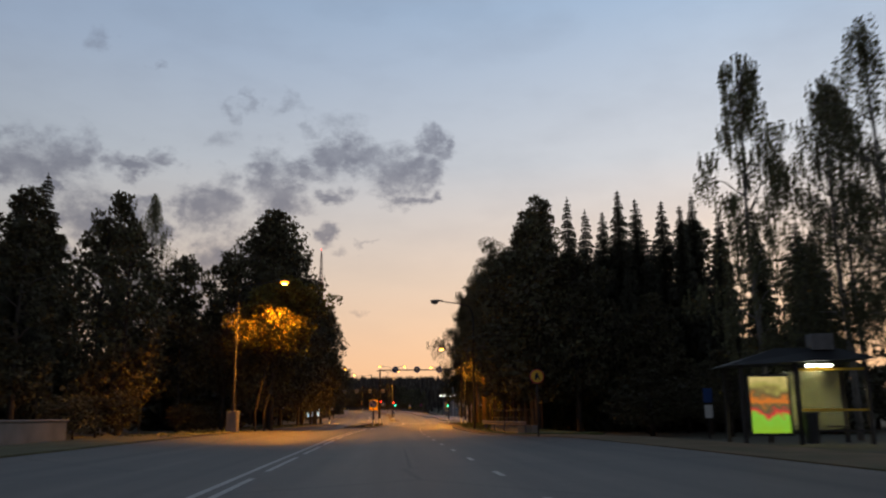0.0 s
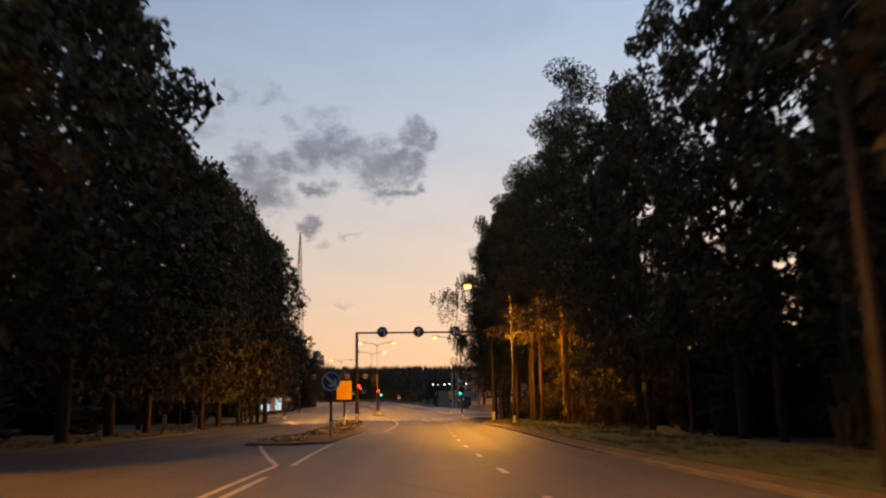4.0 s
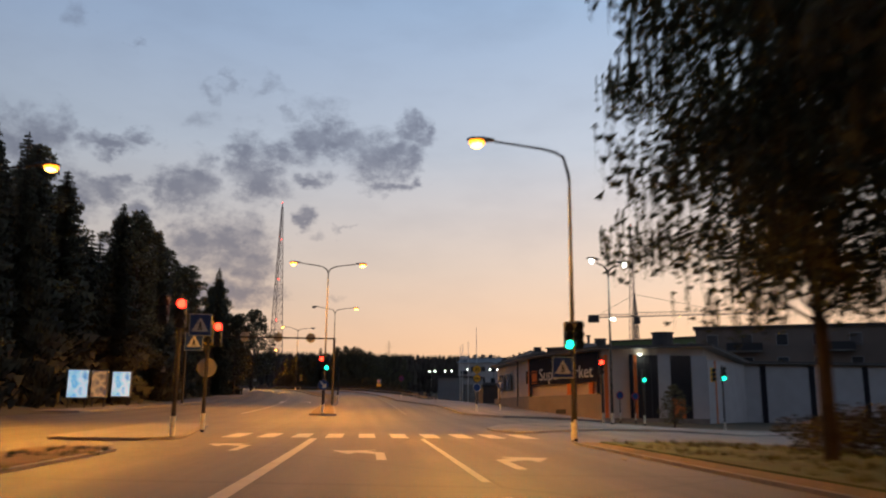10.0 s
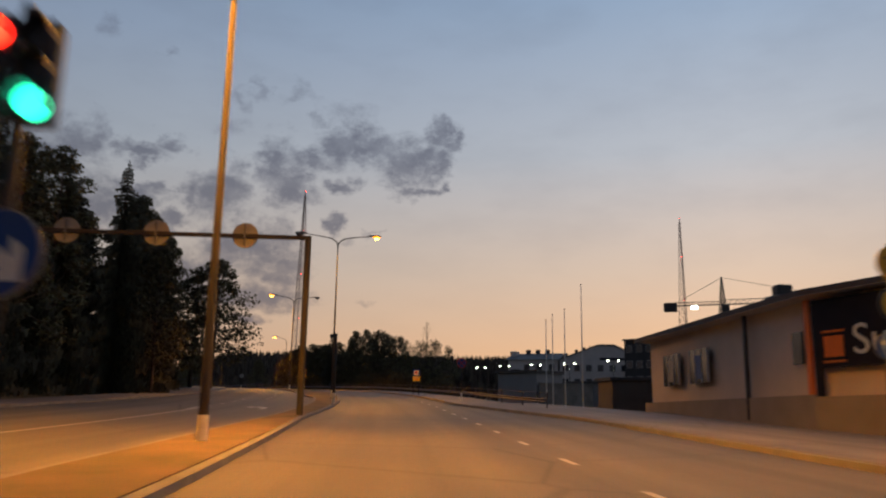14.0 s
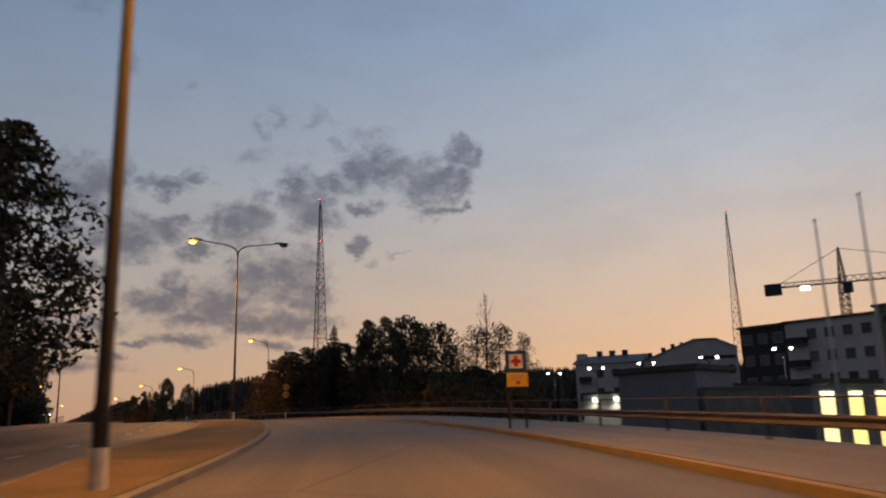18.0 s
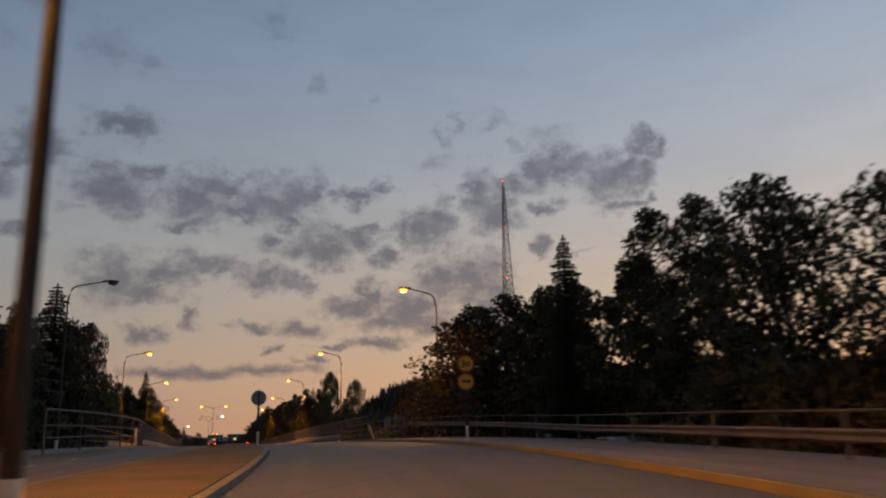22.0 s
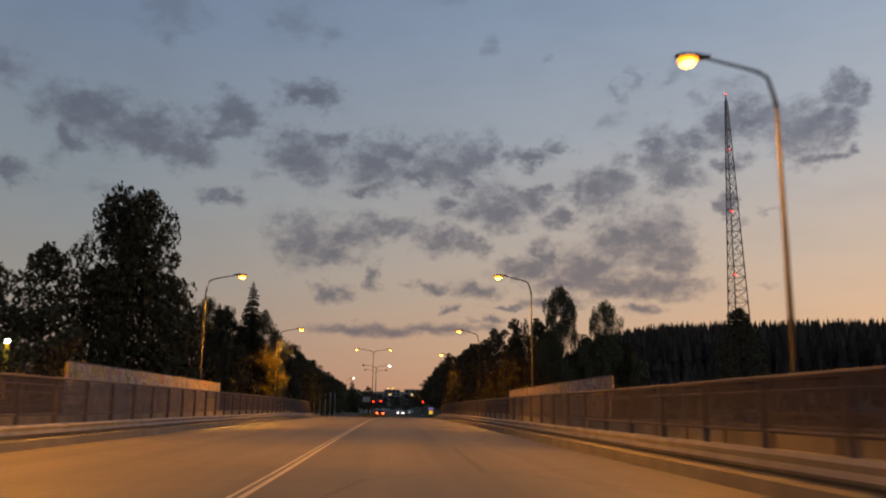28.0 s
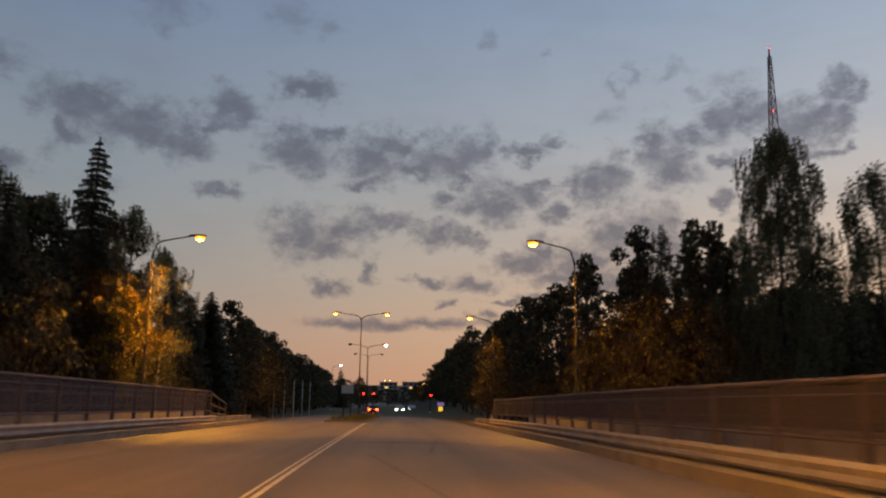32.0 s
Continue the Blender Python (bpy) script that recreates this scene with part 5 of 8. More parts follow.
# hillside of spruce beyond the junction
row_of(["pine3", "spruce2", "spruce1", "spruce2"], 147, 171, 1.9, -24.4, 17.4, 19.6, 3.2, 0.7)
row_of(["spruce2", "spruce1", "pine3"], 172, 186, 2.0, -21.0, 16.0, 17.8, 3.2, 0.8)
row_of(["pine3", "spruce1", "pine3"], 187, 203, 2.6, -20.2, 14.0, 16.0, 3.0, 0.8)
row_of(["spruce1", "pine3", "spruce1"], 205, 243, 2.8, -17.4, 14.2, 16.2, 2.9, 0.8)
wood_of(["spruce3", "spruce3", "pine4"], 150, 200, -34, -26.5, 20, 16.0, 19.0, 2.2, 3.4)
wood_of(["spruce3", "pine4"], 200, 250, -32, -21, 16, 13.5, 17.0, 2.2, 3.0)
wood_of(["spruce3"], 150, 250, -46, -35, 10, 15, 19, 3.0, 3.6)
wood_of(["broad4", "spruce3"], 130, 156, -70, -26, 16, 11, 16, 3.0, 3.6)
plant("broad1", 206.5, -14.6, 10.0, 2.6)
plant("broad1", 228.0, -12.0, 12.2, 4.0)
plant("broad2", 231.0, -13.8, 11.6, 3.6)
plant("pine3", 222.0, -16.2, 11.0, 2.6)
plant("broad1", 259.0, -15.4, 9.6, 3.0)
wood_of(["spruce1", "broad2", "spruce2"], 246, 290, -30, -16.5, 16, 8.0, 10.5, 2.4)
for s, d, h in ((296.7, -14.3, 11.4), (292, -15.6, 9.4), (300, -17.2, 10.4), (285, -16.5, 9.4)):
    plant("spruce1", s, d, h, 4.3)
row_of(["broad4"], 297, 332, 4.5, 13.4, 0.9, 1.7, 3.2, 1.0)
# beyond the bridge, the same side
plant("big1", 373, -25.0, 20.4, 5.2)
plant("big2", 372, -22.4, 20.2, 4.8)
plant("broad1", 372.5, -26.4, 13.4, 4.6)
plant("broad1", 374.0, -20.6, 13.0, 4.4)
plant("broad1", 369, -29.5, 14.5, 4.6)
plant("broad1", 379, -19.5, 10.0, 3.2)
for s, d, h in ((346, -28.8, 10.6), (349, -25.2, 10.6), (343, -32, 10.0), (352, -22.0, 7.0), (341, -37, 9.5), (345, -26.5, 9.0), (348, -31.5, 10.4), (355, -25.5, 7.5)):
    plant("broad1", s, d, h, 3.8)
wood_of(["broad4"], 300, 362, -56, -30, 14, 5, 9, 4.0, 4.0)
for k, s, d, h, r in (("spruce1", 383, -14.6, 14.0, 3.2), ("broad1", 383.5, -17.6, 11.0, 3.6), ("broad2", 386, -14.8, 10.8, 2.8), ("birch1", 387, -13.9, 11.7, 3.0), ("birch1", 392, -13.6, 10.2, 2.5), ("birch1", 385.5, -17.6, 11.9, 3.4), ("birch3", 381, -18.6, 12.2, 3.6), ("spruce1", 380, -17.2, 11.2, 2.8), ("birch2", 389, -16.8, 10.4, 1.8),
                      ("spruce2", 396, -14.2, 9.8, 1.6), ("spruce1", 376, -15.8, 7.6, 1.8), ("broad3", 400, -14.6, 8.8, 2.2), ("broad2", 378, -14.6, 7.0, 2.2), ("broad2", 384.5, -15.6, 9.4, 2.4), ("spruce1", 388.5, -15.2, 10.2, 2.0), ("broad2", 391, -15.0, 8.6, 2.4), ("broad2", 381, -17, 8.6, 2.6), ("broad3", 378, -21, 10.6, 2.6), ("birch1", 381, -20.5, 11.0, 2.0)):
    plant(k, s, d, h, r)
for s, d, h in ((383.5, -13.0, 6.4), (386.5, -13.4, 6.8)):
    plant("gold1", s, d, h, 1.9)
row_of(["broad1", "broad2", "spruce2"], 404, 440, 4.0, -14.6, 8.8, 10.4, 2.8, 0.8)
row_of(["broad4", "broad3"], 444, 540, 5.0, -16.0, 8.8, 10.0, 3.2, 1.0)
wood_of(["broad4", "spruce3"], 384, 480, -36, -18, 16, 6.5, 9.5, 3.0, 3.0)
# along the street, near side
plant("birch2", 28.5, 13.9, 15.4, 2.2)
for k, s, d, h, r in (("birch1", 30, 18.2, 15.2, 3.0), ("birch1", 26, 17.6, 15.8, 2.8), ("birch1", 24, 19.5, 15.0, 2.8), ("birch1", 33, 20.5, 16.0, 2.6), ("birch2", 21, 17.5, 16.0, 2.2)):
    plant(k, s, d, h, r)
for k, s, d, h, r in (("spruce1", 58, 11.0, 17.3, 2.2), ("spruce1", 57, 12.6, 17.2, 2.0), ("spruce2", 52, 15.2, 16.2, 2.0), ("spruce2", 52, 16.4, 15.6, 2.0), ("spruce2", 52.5, 14.2, 14.8, 1.9), ("spruce2", 51, 17.9, 15.2, 1.9), ("spruce2", 50, 18.8, 14.6, 1.8), ("spruce2", 51, 20.0, 15.6, 1.9),
                      ("spruce2", 48, 20.6, 13.6, 1.8), ("spruce2", 46, 22.0, 12.5, 1.9), ("spruce2", 44, 23.6, 12.0, 2.0), ("spruce2", 40, 22.4, 10.6, 1.9), ("broad2", 56, 9.0, 14.2, 3.0), ("spruce1", 60, 14.5, 17.0, 2.2)):
    plant(k, s, d, h, r)
plant("broad1", 47.6, 8.6, 11.4, 4.3)
plant("broad2", 49.5, 8.6, 13.4, 3.4)
plant("broad1", 47.2, 11.0, 10.8, 3.4)
wood_of(["broad1", "broad2", "broad3"], 46, 60, 11.5, 17, 8, 6.5, 9.5, 2.2)
wood_of(["broad1", "broad2"], 36, 46, 12, 17, 6, 3.0, 4.4, 2.0, 2.2)
wood_of(["spruce1", "broad2"], 50, 70, 15, 19, 9, 9, 12.5, 1.9)
wood_of(["broad4"], 38, 72, 20, 40, 22, 3.6, 5.0, 2.2, 3.0)
wood_of(["spruce1"], 52, 60, 13, 22, 7, 12.5, 14.2, 1.6, 2.2)
row_of(["pine3", "broad2", "pine3"], 53, 82, 3.4, 9.4, 14.0, 17.0, 2.8, 0.8)
row_of(["pine1", "pine2", "pine1"], 83, 117, 3.3, 8.9, 18.4, 20.6, 3.5, 0.8)
wood_of(["pine1", "pine2"], 80, 118, 11.0, 18, 10, 16.0, 20.0, 2.0, 2.6)
row_of(["spruce1", "pine3"], 71, 88, 3.4, 12.8, 5.5, 8.0, 2.3, 0.8)
wood_of(["broad2", "pine3"], 87, 102, 9.4, 12.5, 6, 5.0, 8.0, 2.2, 2.3)
wood_of(["pine4", "spruce3"], 56, 82, 16, 24, 12, 12, 15, 2.2)
wood_of(["pine3", "spruce1"], 84, 120, 12.5, 21, 12, 4.0, 6.5, 2.2, 2.0)
wood_of(["broad2", "broad3"], 84, 120, 12, 19, 10, 3.5, 6.5, 2.0, 2.2)
wood_of(["bush1", "bush1", "bush2"], 84, 122, 9.8, 13, 12, 1.2, 2.2, 1.8)
wood_of(["bush1"], 104, 116, 10, 15, 7, 2.4, 3.8, 1.8)
row_of(["bush1"], 114, 123, 1.5, 10.6, 0.9, 1.5, 1.5, 1.6)
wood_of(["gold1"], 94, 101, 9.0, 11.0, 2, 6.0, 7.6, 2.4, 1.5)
plant("broad2", 151.0, 18.0, 2.6, 0.95)
plant("birch3", 118.6, 10.4, 16.6, 6.6)
plant("birch3", 117.2, 8.6, 18.5, 5.8)
plant("birch3", 119.4, 8.2, 14.0, 4.4)
plant("birch3", 119.5, 14.0, 14.0, 4.0)
plant("birch3", 115.6, 8.8, 20.5, 6.2)
plant("birch1", 110.0, 8.6, 17.0, 3.4)
plant("birch1", 122.0, 13.5, 12.5, 3.2)
# above the guard rail
for k, s, d, h, r in (("broad1", 284.0, 11.0, 7.2, 3.9), ("broad1", 280.5, 10.6, 7.5, 3.7), ("broad2", 277.5, 11.4, 7.7, 3.2), ("broad1", 274.0, 12.2, 7.5, 2.8), ("spruce1", 270.2, 11.5, 9.2, 2.3), ("broad2", 268.0, 13.8, 7.6, 3.0), ("pine3", 265.0, 12.8, 8.9, 2.3), ("pine3", 263.4, 13.8, 9.0, 2.2),
                      ("open1", 260.5, 14.6, 8.8, 3.6), ("open1", 257.0, 16.2, 7.8, 3.4), ("broad2", 271.0, 15.4, 8.4, 2.8), ("broad1", 277.0, 15.4, 8.2, 3.2), ("broad1", 282.0, 15.0, 8.0, 3.8), ("broad2", 288.0, 13.4, 6.4, 3.0), ("broad1", 287.0, 17.5, 7.6, 3.4), ("broad2", 268.0, 17.4, 8.4, 3.0), ("open1", 263.0, 17.0, 8.6, 3.4),
                      ("broad2", 258.0, 11.6, 3.2, 2.2), ("broad2", 263.0, 12.6, 3.6, 2.2), ("broad2", 253.5, 13.0, 3.0, 2.2), ("broad1", 255.5, 18.5, 4.0, 2.8)):
    plant(k, s, d, h, r)
plant("sparse1", 252.8, 17.4, 7.0, 3.3)
plant("sparse1", 252.0, 19.0, 7.2, 3.0)
plant("sparse1", 253.2, 15.4, 5.6, 2.8)
plant("bare1", 252.4, 18.05, 9.55)
plant("sparse1", 251.8, 21.0, 6.4, 1.9)
row_of(["bush1"], 247, 263, 1.5, 14.6, 2.2, 3.4, 2.4, 2.5)
for k, s, d, h, r in (("birch3", 376, 16.2, 13.2, 3.5), ("birch3", 376.4, 20.6, 11.9, 3.4), ("broad3", 385.5, 13.0, 10.8, 2.4), ("broad3", 383, 15.2, 10.6, 2.4), ("broad3", 380, 14.8, 9.8, 2.2), ("broad3", 391, 11.6, 10.3, 2.0), ("birch2", 385, 14.2, 11.0, 1.4), ("broad2", 387, 13.6, 9.4, 2.2), ("broad2", 383, 16.6, 9.4, 2.2), ("birch2", 379.5, 16.0, 9.6, 1.6), ("broad3", 395, 12.6, 10.2, 2.2),
                      ("broad2", 380, 19.6, 8.6, 2.6), ("broad3", 378, 23.4, 8.0, 2.4), ("broad1", 401, 45, 14.6, 4.0), ("broad2", 381, 14.4, 6.6, 2.0), ("broad2", 377, 14.0, 5.6, 1.8), ("broad2", 378, 17.8, 6.6, 2.6), ("broad2", 380.5, 22.5, 6.8, 2.8), ("broad1", 384, 20.0, 7.4, 3.0), ("broad2", 376, 23.0, 5.6, 2.6), ("broad2", 386, 16.4, 9.0, 2.6), ("broad2", 390, 14.0, 9.2, 2.6), ("broad2", 382, 12.9, 7.4, 1.9)):
    plant(k, s, d, h, r)
row_of(["broad1", "broad2", "broad3"], 399, 442, 4.0, 11.4, 9.6, 11.0, 2.9, 0.7)
row_of(["broad4"], 446, 540, 5.0, 11.0, 9.8, 11.6, 3.2, 0.8)
wood_of(["broad4", "spruce3"], 384, 480, 15, 34, 16, 7, 9.5, 3.0, 3.0)

for k, s, d, h, r in (("broad4", 556, -26, 8.6, 3.4), ("spruce3", 560, -19, 9.5, 2.6), ("spruce3", 566, -14, 11.0, 2.6), ("broad4", 566, -8.5, 8.4, 2.6), ("broad4", 566, 13, 8.0, 3.4), ("broad4", 560, 19, 8.6, 3.4), ("broad4", 570, 26, 8.4, 3.4)):
    plant(k, s, d, h, r)


for s, d, h, r in ((545, 8, 7.4, 3.2), (546, 12, 8.2, 3.4), (548, 17, 8.6, 3.4), (555, -12, 7.6, 3.4), (558, -8, 6.4, 3.0), (604, -6, 6.2, 4.0), (606, -1, 5.4, 4.0), (605, 4, 6.0, 4.0), (590, -16, 8.0, 3.6), (592, 9, 7.6, 3.6), (607, 9, 6.4, 4.0), (600, -11, 7.0, 4.0)):
    plant("broad4", s, d, h, r)


def far_forest(name, label, rows, tiers=4, sides=6):
    """Distant spruce tops joined into one body: each a ragged narrow cone of four tiers."""
    rnd = random.Random(5)
    verts, faces = [], []
    for x, y, h in rows:
        z0 = gz(x, y) - 1
        r = h * 0.135
        for t in range(tiers):
            u = t / tiers
            za, zb = z0 + h * (0.04 + 0.95 * u), z0 + h * min(1.0, 0.04 + 0.95 * u + 1.6 / tiers)
            rr = r * (1.05 - 0.95 * u)
            k = len(verts)
            a0 = rnd.uniform(0, 6)
            ring = [rr * (rnd.uniform(0.8, 1.25) if i % 2 else rnd.uniform(0.45, 0.7)) for i in range(sides)]
            verts += [(x + q * math.cos(a0 + i * 6.2832 / sides), y + q * math.sin(a0 + i * 6.2832 / sides), za - 0.12 * q + rnd.uniform(-0.02, 0.02) * h) for i, q in enumerate(ring)]
            verts.append((x, y, zb))
            faces += [(k + i, k + (i + 1) % sides, k + sides) for i in range(sides)]
    ob = new(name, mesh_from(name, verts, faces, M["farwood"]))
    return tagged(ob, label, "forest", "", "stuff")


rows = []
frnd = random.Random(9)
for _ in range(8500):
    x, y = frnd.uniform(-190, 330), frnd.uniform(545, 690)
    if road_coords(x, y)[1][0] > 75:
        rows.append((x, y, frnd.uniform(13.8, 16.6)))
far_forest("distant_forest", "dark distant spruce forest on a low ridge", rows)
rows = []
for _ in range(1600):
    s, d = frnd.uniform(430, 640), frnd.uniform(18, 240) * frnd.choice((-1, 1))
    p = at(s, d)
    if s < 545 or abs(d) > 70:
        rows.append((p.x, p.y, frnd.uniform(6, 11)))
far_forest("distant_forest", "dark woods along the far street", rows)
rows = []
for _ in range(900):
    s, d = frnd.uniform(-55, 420), frnd.uniform(-170, -62)
    p = at(s, d)
    rows.append((p.x, p.y, frnd.uniform(12, 17)))
far_forest("distant_forest", "dark forest behind the roadside trees", rows, 6, 8)
rows = []
for _ in range(330):
    s, d = frnd.uniform(-40, 72), frnd.uniform(42, 130)
    p = at(s, d)
    rows.append((p.x, p.y, frnd.uniform(11, 15)))
far_forest("distant_forest", "dark forest behind the pines", rows, 6, 8)

# ---- traffic signals and road signs ----
def post(parent, h, r=0.05, x=0.0, band=True, mat="pole", y=0.0):
    part("post", tube([(x, y, -0.25), (x, y, h)], r, 8), M[mat], parent, smooth=True)
    if band:
        part("base_band", tube([(x, y, 0.08), (x, y, 0.6)], r + 0.008, 8), M["white_band"], parent, "white painted foot of the post")


def signal_head(parent, x, z, lit=None, y=-0.14, yellow=False):
    """A three-lens signal head facing -y, lit: 'red', 'green' or None; z is its middle."""
    body = part("signal_head", box(x - 0.13, x + 0.13, y - 0.06, y + 0.10, z - 0.40, z + 0.40, bevel=0.03), M["sign_yellow"] if yellow else M["dark_steel"], parent, "three-lens signal head")
    for k, c in enumerate(("red", "amber", "green")):
        zc = z + 0.255 - 0.255 * k
        on = lit == c
        part("lens", disc(0.122, y - 0.075, y - 0.061, zc, 16, x), M["glow_" + c] if on else M["sig_off"], body, "glowing " + c + " lens" if on else "")
        hood = bmesh.new()
        rings = [[hood.verts.new((x + 0.12 * math.cos(a), yy, zc + 0.12 * math.sin(a))) for a in (math.pi * (i / 10 * 1.2 - 0.1) for i in range(11))] for yy in (y - 0.06, y - 0.2)]
        for i in range(10):
            hood.faces.new((rings[0][i], rings[0][i + 1], rings[1][i + 1], rings[1][i]))
        part("hood", hood, M["dark_steel"], body)
    part("bracket", box(x - 0.03, x + 0.03, y + 0.10, y + 0.2, z - 0.3, z - 0.24), M["dark_steel"], body)
    return body


def walker_sign(parent, x, z, y=-0.06, w=0.6):
    """A square blue crossing sign with a white triangle and a plain black walking mark."""
    pl = part("sign_plate", box(x - w / 2, x + w / 2, y, y + 0.02, z - w / 2, z + w / 2), M["sign_white"], parent, "blue pedestrian crossing sign")
    part("face", box(x - w / 2 + 0.02, x + w / 2 - 0.02, y - 0.005, y, z - w / 2 + 0.02, z + w / 2 - 0.02), M["sign_blue"], pl)
    k = w * 0.38
    part("triangle", plate([(x - k, z - k * 0.8), (x + k, z - k * 0.8), (x, z + k * 0.95)], y - 0.010, y - 0.005), M["sign_white"], pl)
    part("mark", plate([(x - 0.09 * w, z - 0.24 * w), (x - 0.03 * w, z - 0.24 * w), (x, z - 0.1 * w), (x + 0.05 * w, z - 0.24 * w), (x + 0.10 * w, z - 0.24 * w), (x + 0.04 * w, z + 0.02 * w), (x + 0.03 * w, z + 0.13 * w), (x - 0.04 * w, z + 0.13 * w), (x - 0.05 * w, z)], y - 0.014, y - 0.010), M["sign_black"], pl)
    return pl


def words(parent, text, mat, width, height, x, z, y, label=""):
    """Lettering in the built-in font, facing -y, its lower left corner at x, z."""
    cu = bpy.data.curves.new("lettering", "FONT")
    cu.body, cu.extrude = text, 0.01
    tmp = new("lettering", cu)
    bpy.context.view_layer.update()
    me = bpy.data.meshes.new_from_object(tmp.evaluated_get(bpy.context.evaluated_depsgraph_get()))
    bpy.data.objects.remove(tmp)
    co = np.array([v.co for v in me.vertices])
    lo, hi = co.min(0), co.max(0)
    for v in me.vertices:
        c = v.co.copy()
        v.co = (x + (c.x - lo[0]) / (hi[0] - lo[0]) * width, y - (c.z + 0.01), z + (c.y - lo[1]) / (hi[1] - lo[1]) * height)
    me.materials.clear()
    me.materials.append(mat)
    return part("lettering", me, mat, parent, label)


SIG = "traffic signals"
sg = thing("traffic_signal", place(127.8, 5.74), "traffic signal with a green light and a crossing sign", "traffic signal", SIG)
post(sg, 3.3, 0.045, 0.0)
signal_head(sg, -0.19, 2.95, "green")
signal_head(sg, 0.12, 2.98, None, -0.1)
walker_sign(sg, -0.36, 2.05, -0.08)
sg = thing("traffic_signal", place(127.6, -5.3), "traffic signal post with a red light and a crossing sign", "traffic signal", SIG)
post(sg, 3.9, 0.06)
signal_head(sg, 0.05, 3.35, "red")
signal_head(sg, -0.42, 3.45, None)
walker_sign(sg, 0.55, 3.05, -0.05)
sg = thing("traffic_signal", place(132.6, -5.5), "signal post with yellow-backed heads and a blank round sign", "traffic signal", SIG)
post(sg, 3.75, 0.06)
signal_head(sg, 0.0, 3.25, None, 0.10, yellow=True)
signal_head(sg, 0.32, 3.2, "red", 0.0)
walker_sign(sg, -0.45, 2.95, -0.05)
part("sign_plate", disc(0.32, 0.06, 0.08, 2.1), M["sign_back"], sg, "round sign seen from its bare back")
sg = thing("traffic_signal", place(156.6, -2.76), "median signal post with red and green lights and arrow sign", "traffic signal", SIG)
post(sg, 3.75, 0.06)
signal_head(sg, -0.16, 3.22, "red")
signal_head(sg, 0.18, 3.17, "green")
round_sign(sg, 0.33, 1.85, "sign_blue", 0.0, -0.09, "keep", label="round blue sign with a white arrow")
sg = thing("traffic_signal", place(147.0, 12.45), "tall lamp and signal post by the side street", "traffic signal", SIG)
post(sg, 3.4, 0.06)
signal_head(sg, -0.1, 3.0, "red")
sg = thing("traffic_signal", place(156.0, 18.0), "signal post with a green light by the supermarket", "traffic signal", SIG)
post(sg, 3.6, 0.05)
signal_head(sg, 0.0, 3.15, "green")
sg = thing("traffic_signal", place(149.2, 20.2), "signal post with a green light across the side street", "traffic signal", SIG)
post(sg, 3.8, 0.05)
signal_head(sg, 0.0, 3.3, "green")
signal_head(sg, -0.5, 3.25, None, 0.1, yellow=True)
sg = thing("traffic_signal", place(145.2, -19.6), "signal post with a green light by the side street", "traffic signal", SIG)
post(sg, 3.3, 0.05)
signal_head(sg, 0.0, 2.85, "green")
sg = thing("traffic_signal", place(132.4, -13.4), "signal post with a crossing sign beside the footway", "traffic signal", SIG)
post(sg, 3.5, 0.05)
signal_head(sg, 0.0, 3.2, None)
walker_sign(sg, 0.25, 2.45, -0.06)

KEEP = "round blue arrow sign on a post with a white foot"
sn = thing("road_sign", place(70.9, -3.1), KEEP, "road sign")
post(sn, 2.3, 0.045)
round_sign(sn, 0.34, 2.0, "sign_blue", 0, -0.07, "keep", rim="sign_white", label="round blue sign with a white arrow")
sn = thing("road_sign", place(96.0, -5.1), "square yellow panel on a grey post, seen from behind", "road sign")
post(sn, 3.6, 0.06)
part("panel", box(-0.52, 0.48, -0.10, -0.07, 1.7, 2.95, bevel=0.01), M["sign_yellow"], sn, "square plain yellow panel")
sn = thing("road_sign", place(162.9, 8.0), "post with two round yellow signs and a blue one below", "road sign")
post(sn, 3.45, 0.045)
round_sign(sn, 0.30, 3.1, "sign_yellow", 0, -0.07, None, rim="sign_yellow", label="round yellow speed sign")
part("dark_band", box(-0.16, 0.16, -0.095, -0.08, 2.42, 2.50), M["sign_black"], sn)
round_sign(sn, 0.30, 2.45, "sign_yellow", 0, -0.07, None, rim="sign_black", label="round yellow sign with a black bar")
round_sign(sn, 0.30, 1.8, "sign_blue", 0, -0.07, None, rim="sign_white", label="round blue footway sign")
words(sn, "30", M["sign_black"], 0.32, 0.24, -0.16, 2.98, -0.085)
sn = thing("road_sign", place(167, 10.4), "slim post with a blue footway sign", "road sign")
post(sn, 2.4, 0.04)
round_sign(sn, 0.28, 2.1, "sign_blue", 0, -0.06, "up", label="round blue footway sign")
for s, d in ((164, 19.0), (165.8, 20.8)):
    sn = thing("road_sign", place(s, d), "round red and blue no-parking sign on a slim post", "road sign")
    post(sn, 2.2, 0.04)
    round_sign(sn, 0.30, 1.9, "sign_blue", 0, -0.06, None, rim="sign_red", label="round no-parking sign")
sn = thing("road_sign", place(199.6, 5.15), "round red and blue no-stopping sign on a thin post", "road sign")
post(sn, 2.5, 0.035)
pl = round_sign(sn, 0.31, 2.4, "sign_blue", 0, -0.06, None, rim="sign_red", label="round no-stopping sign")
for a in (1, -1):
    part("bar", plate([(-0.20, 2.4 - 0.16 * a), (-0.16, 2.4 - 0.20 * a), (0.20, 2.4 + 0.16 * a), (0.16, 2.4 + 0.20 * a)], -0.075, -0.069), M["sign_red"], pl)
sn = thing("road_sign", place(191.0, -2.5), "tall thin post with a small black camera bracket", "road sign")
post(sn, 3.55, 0.07)
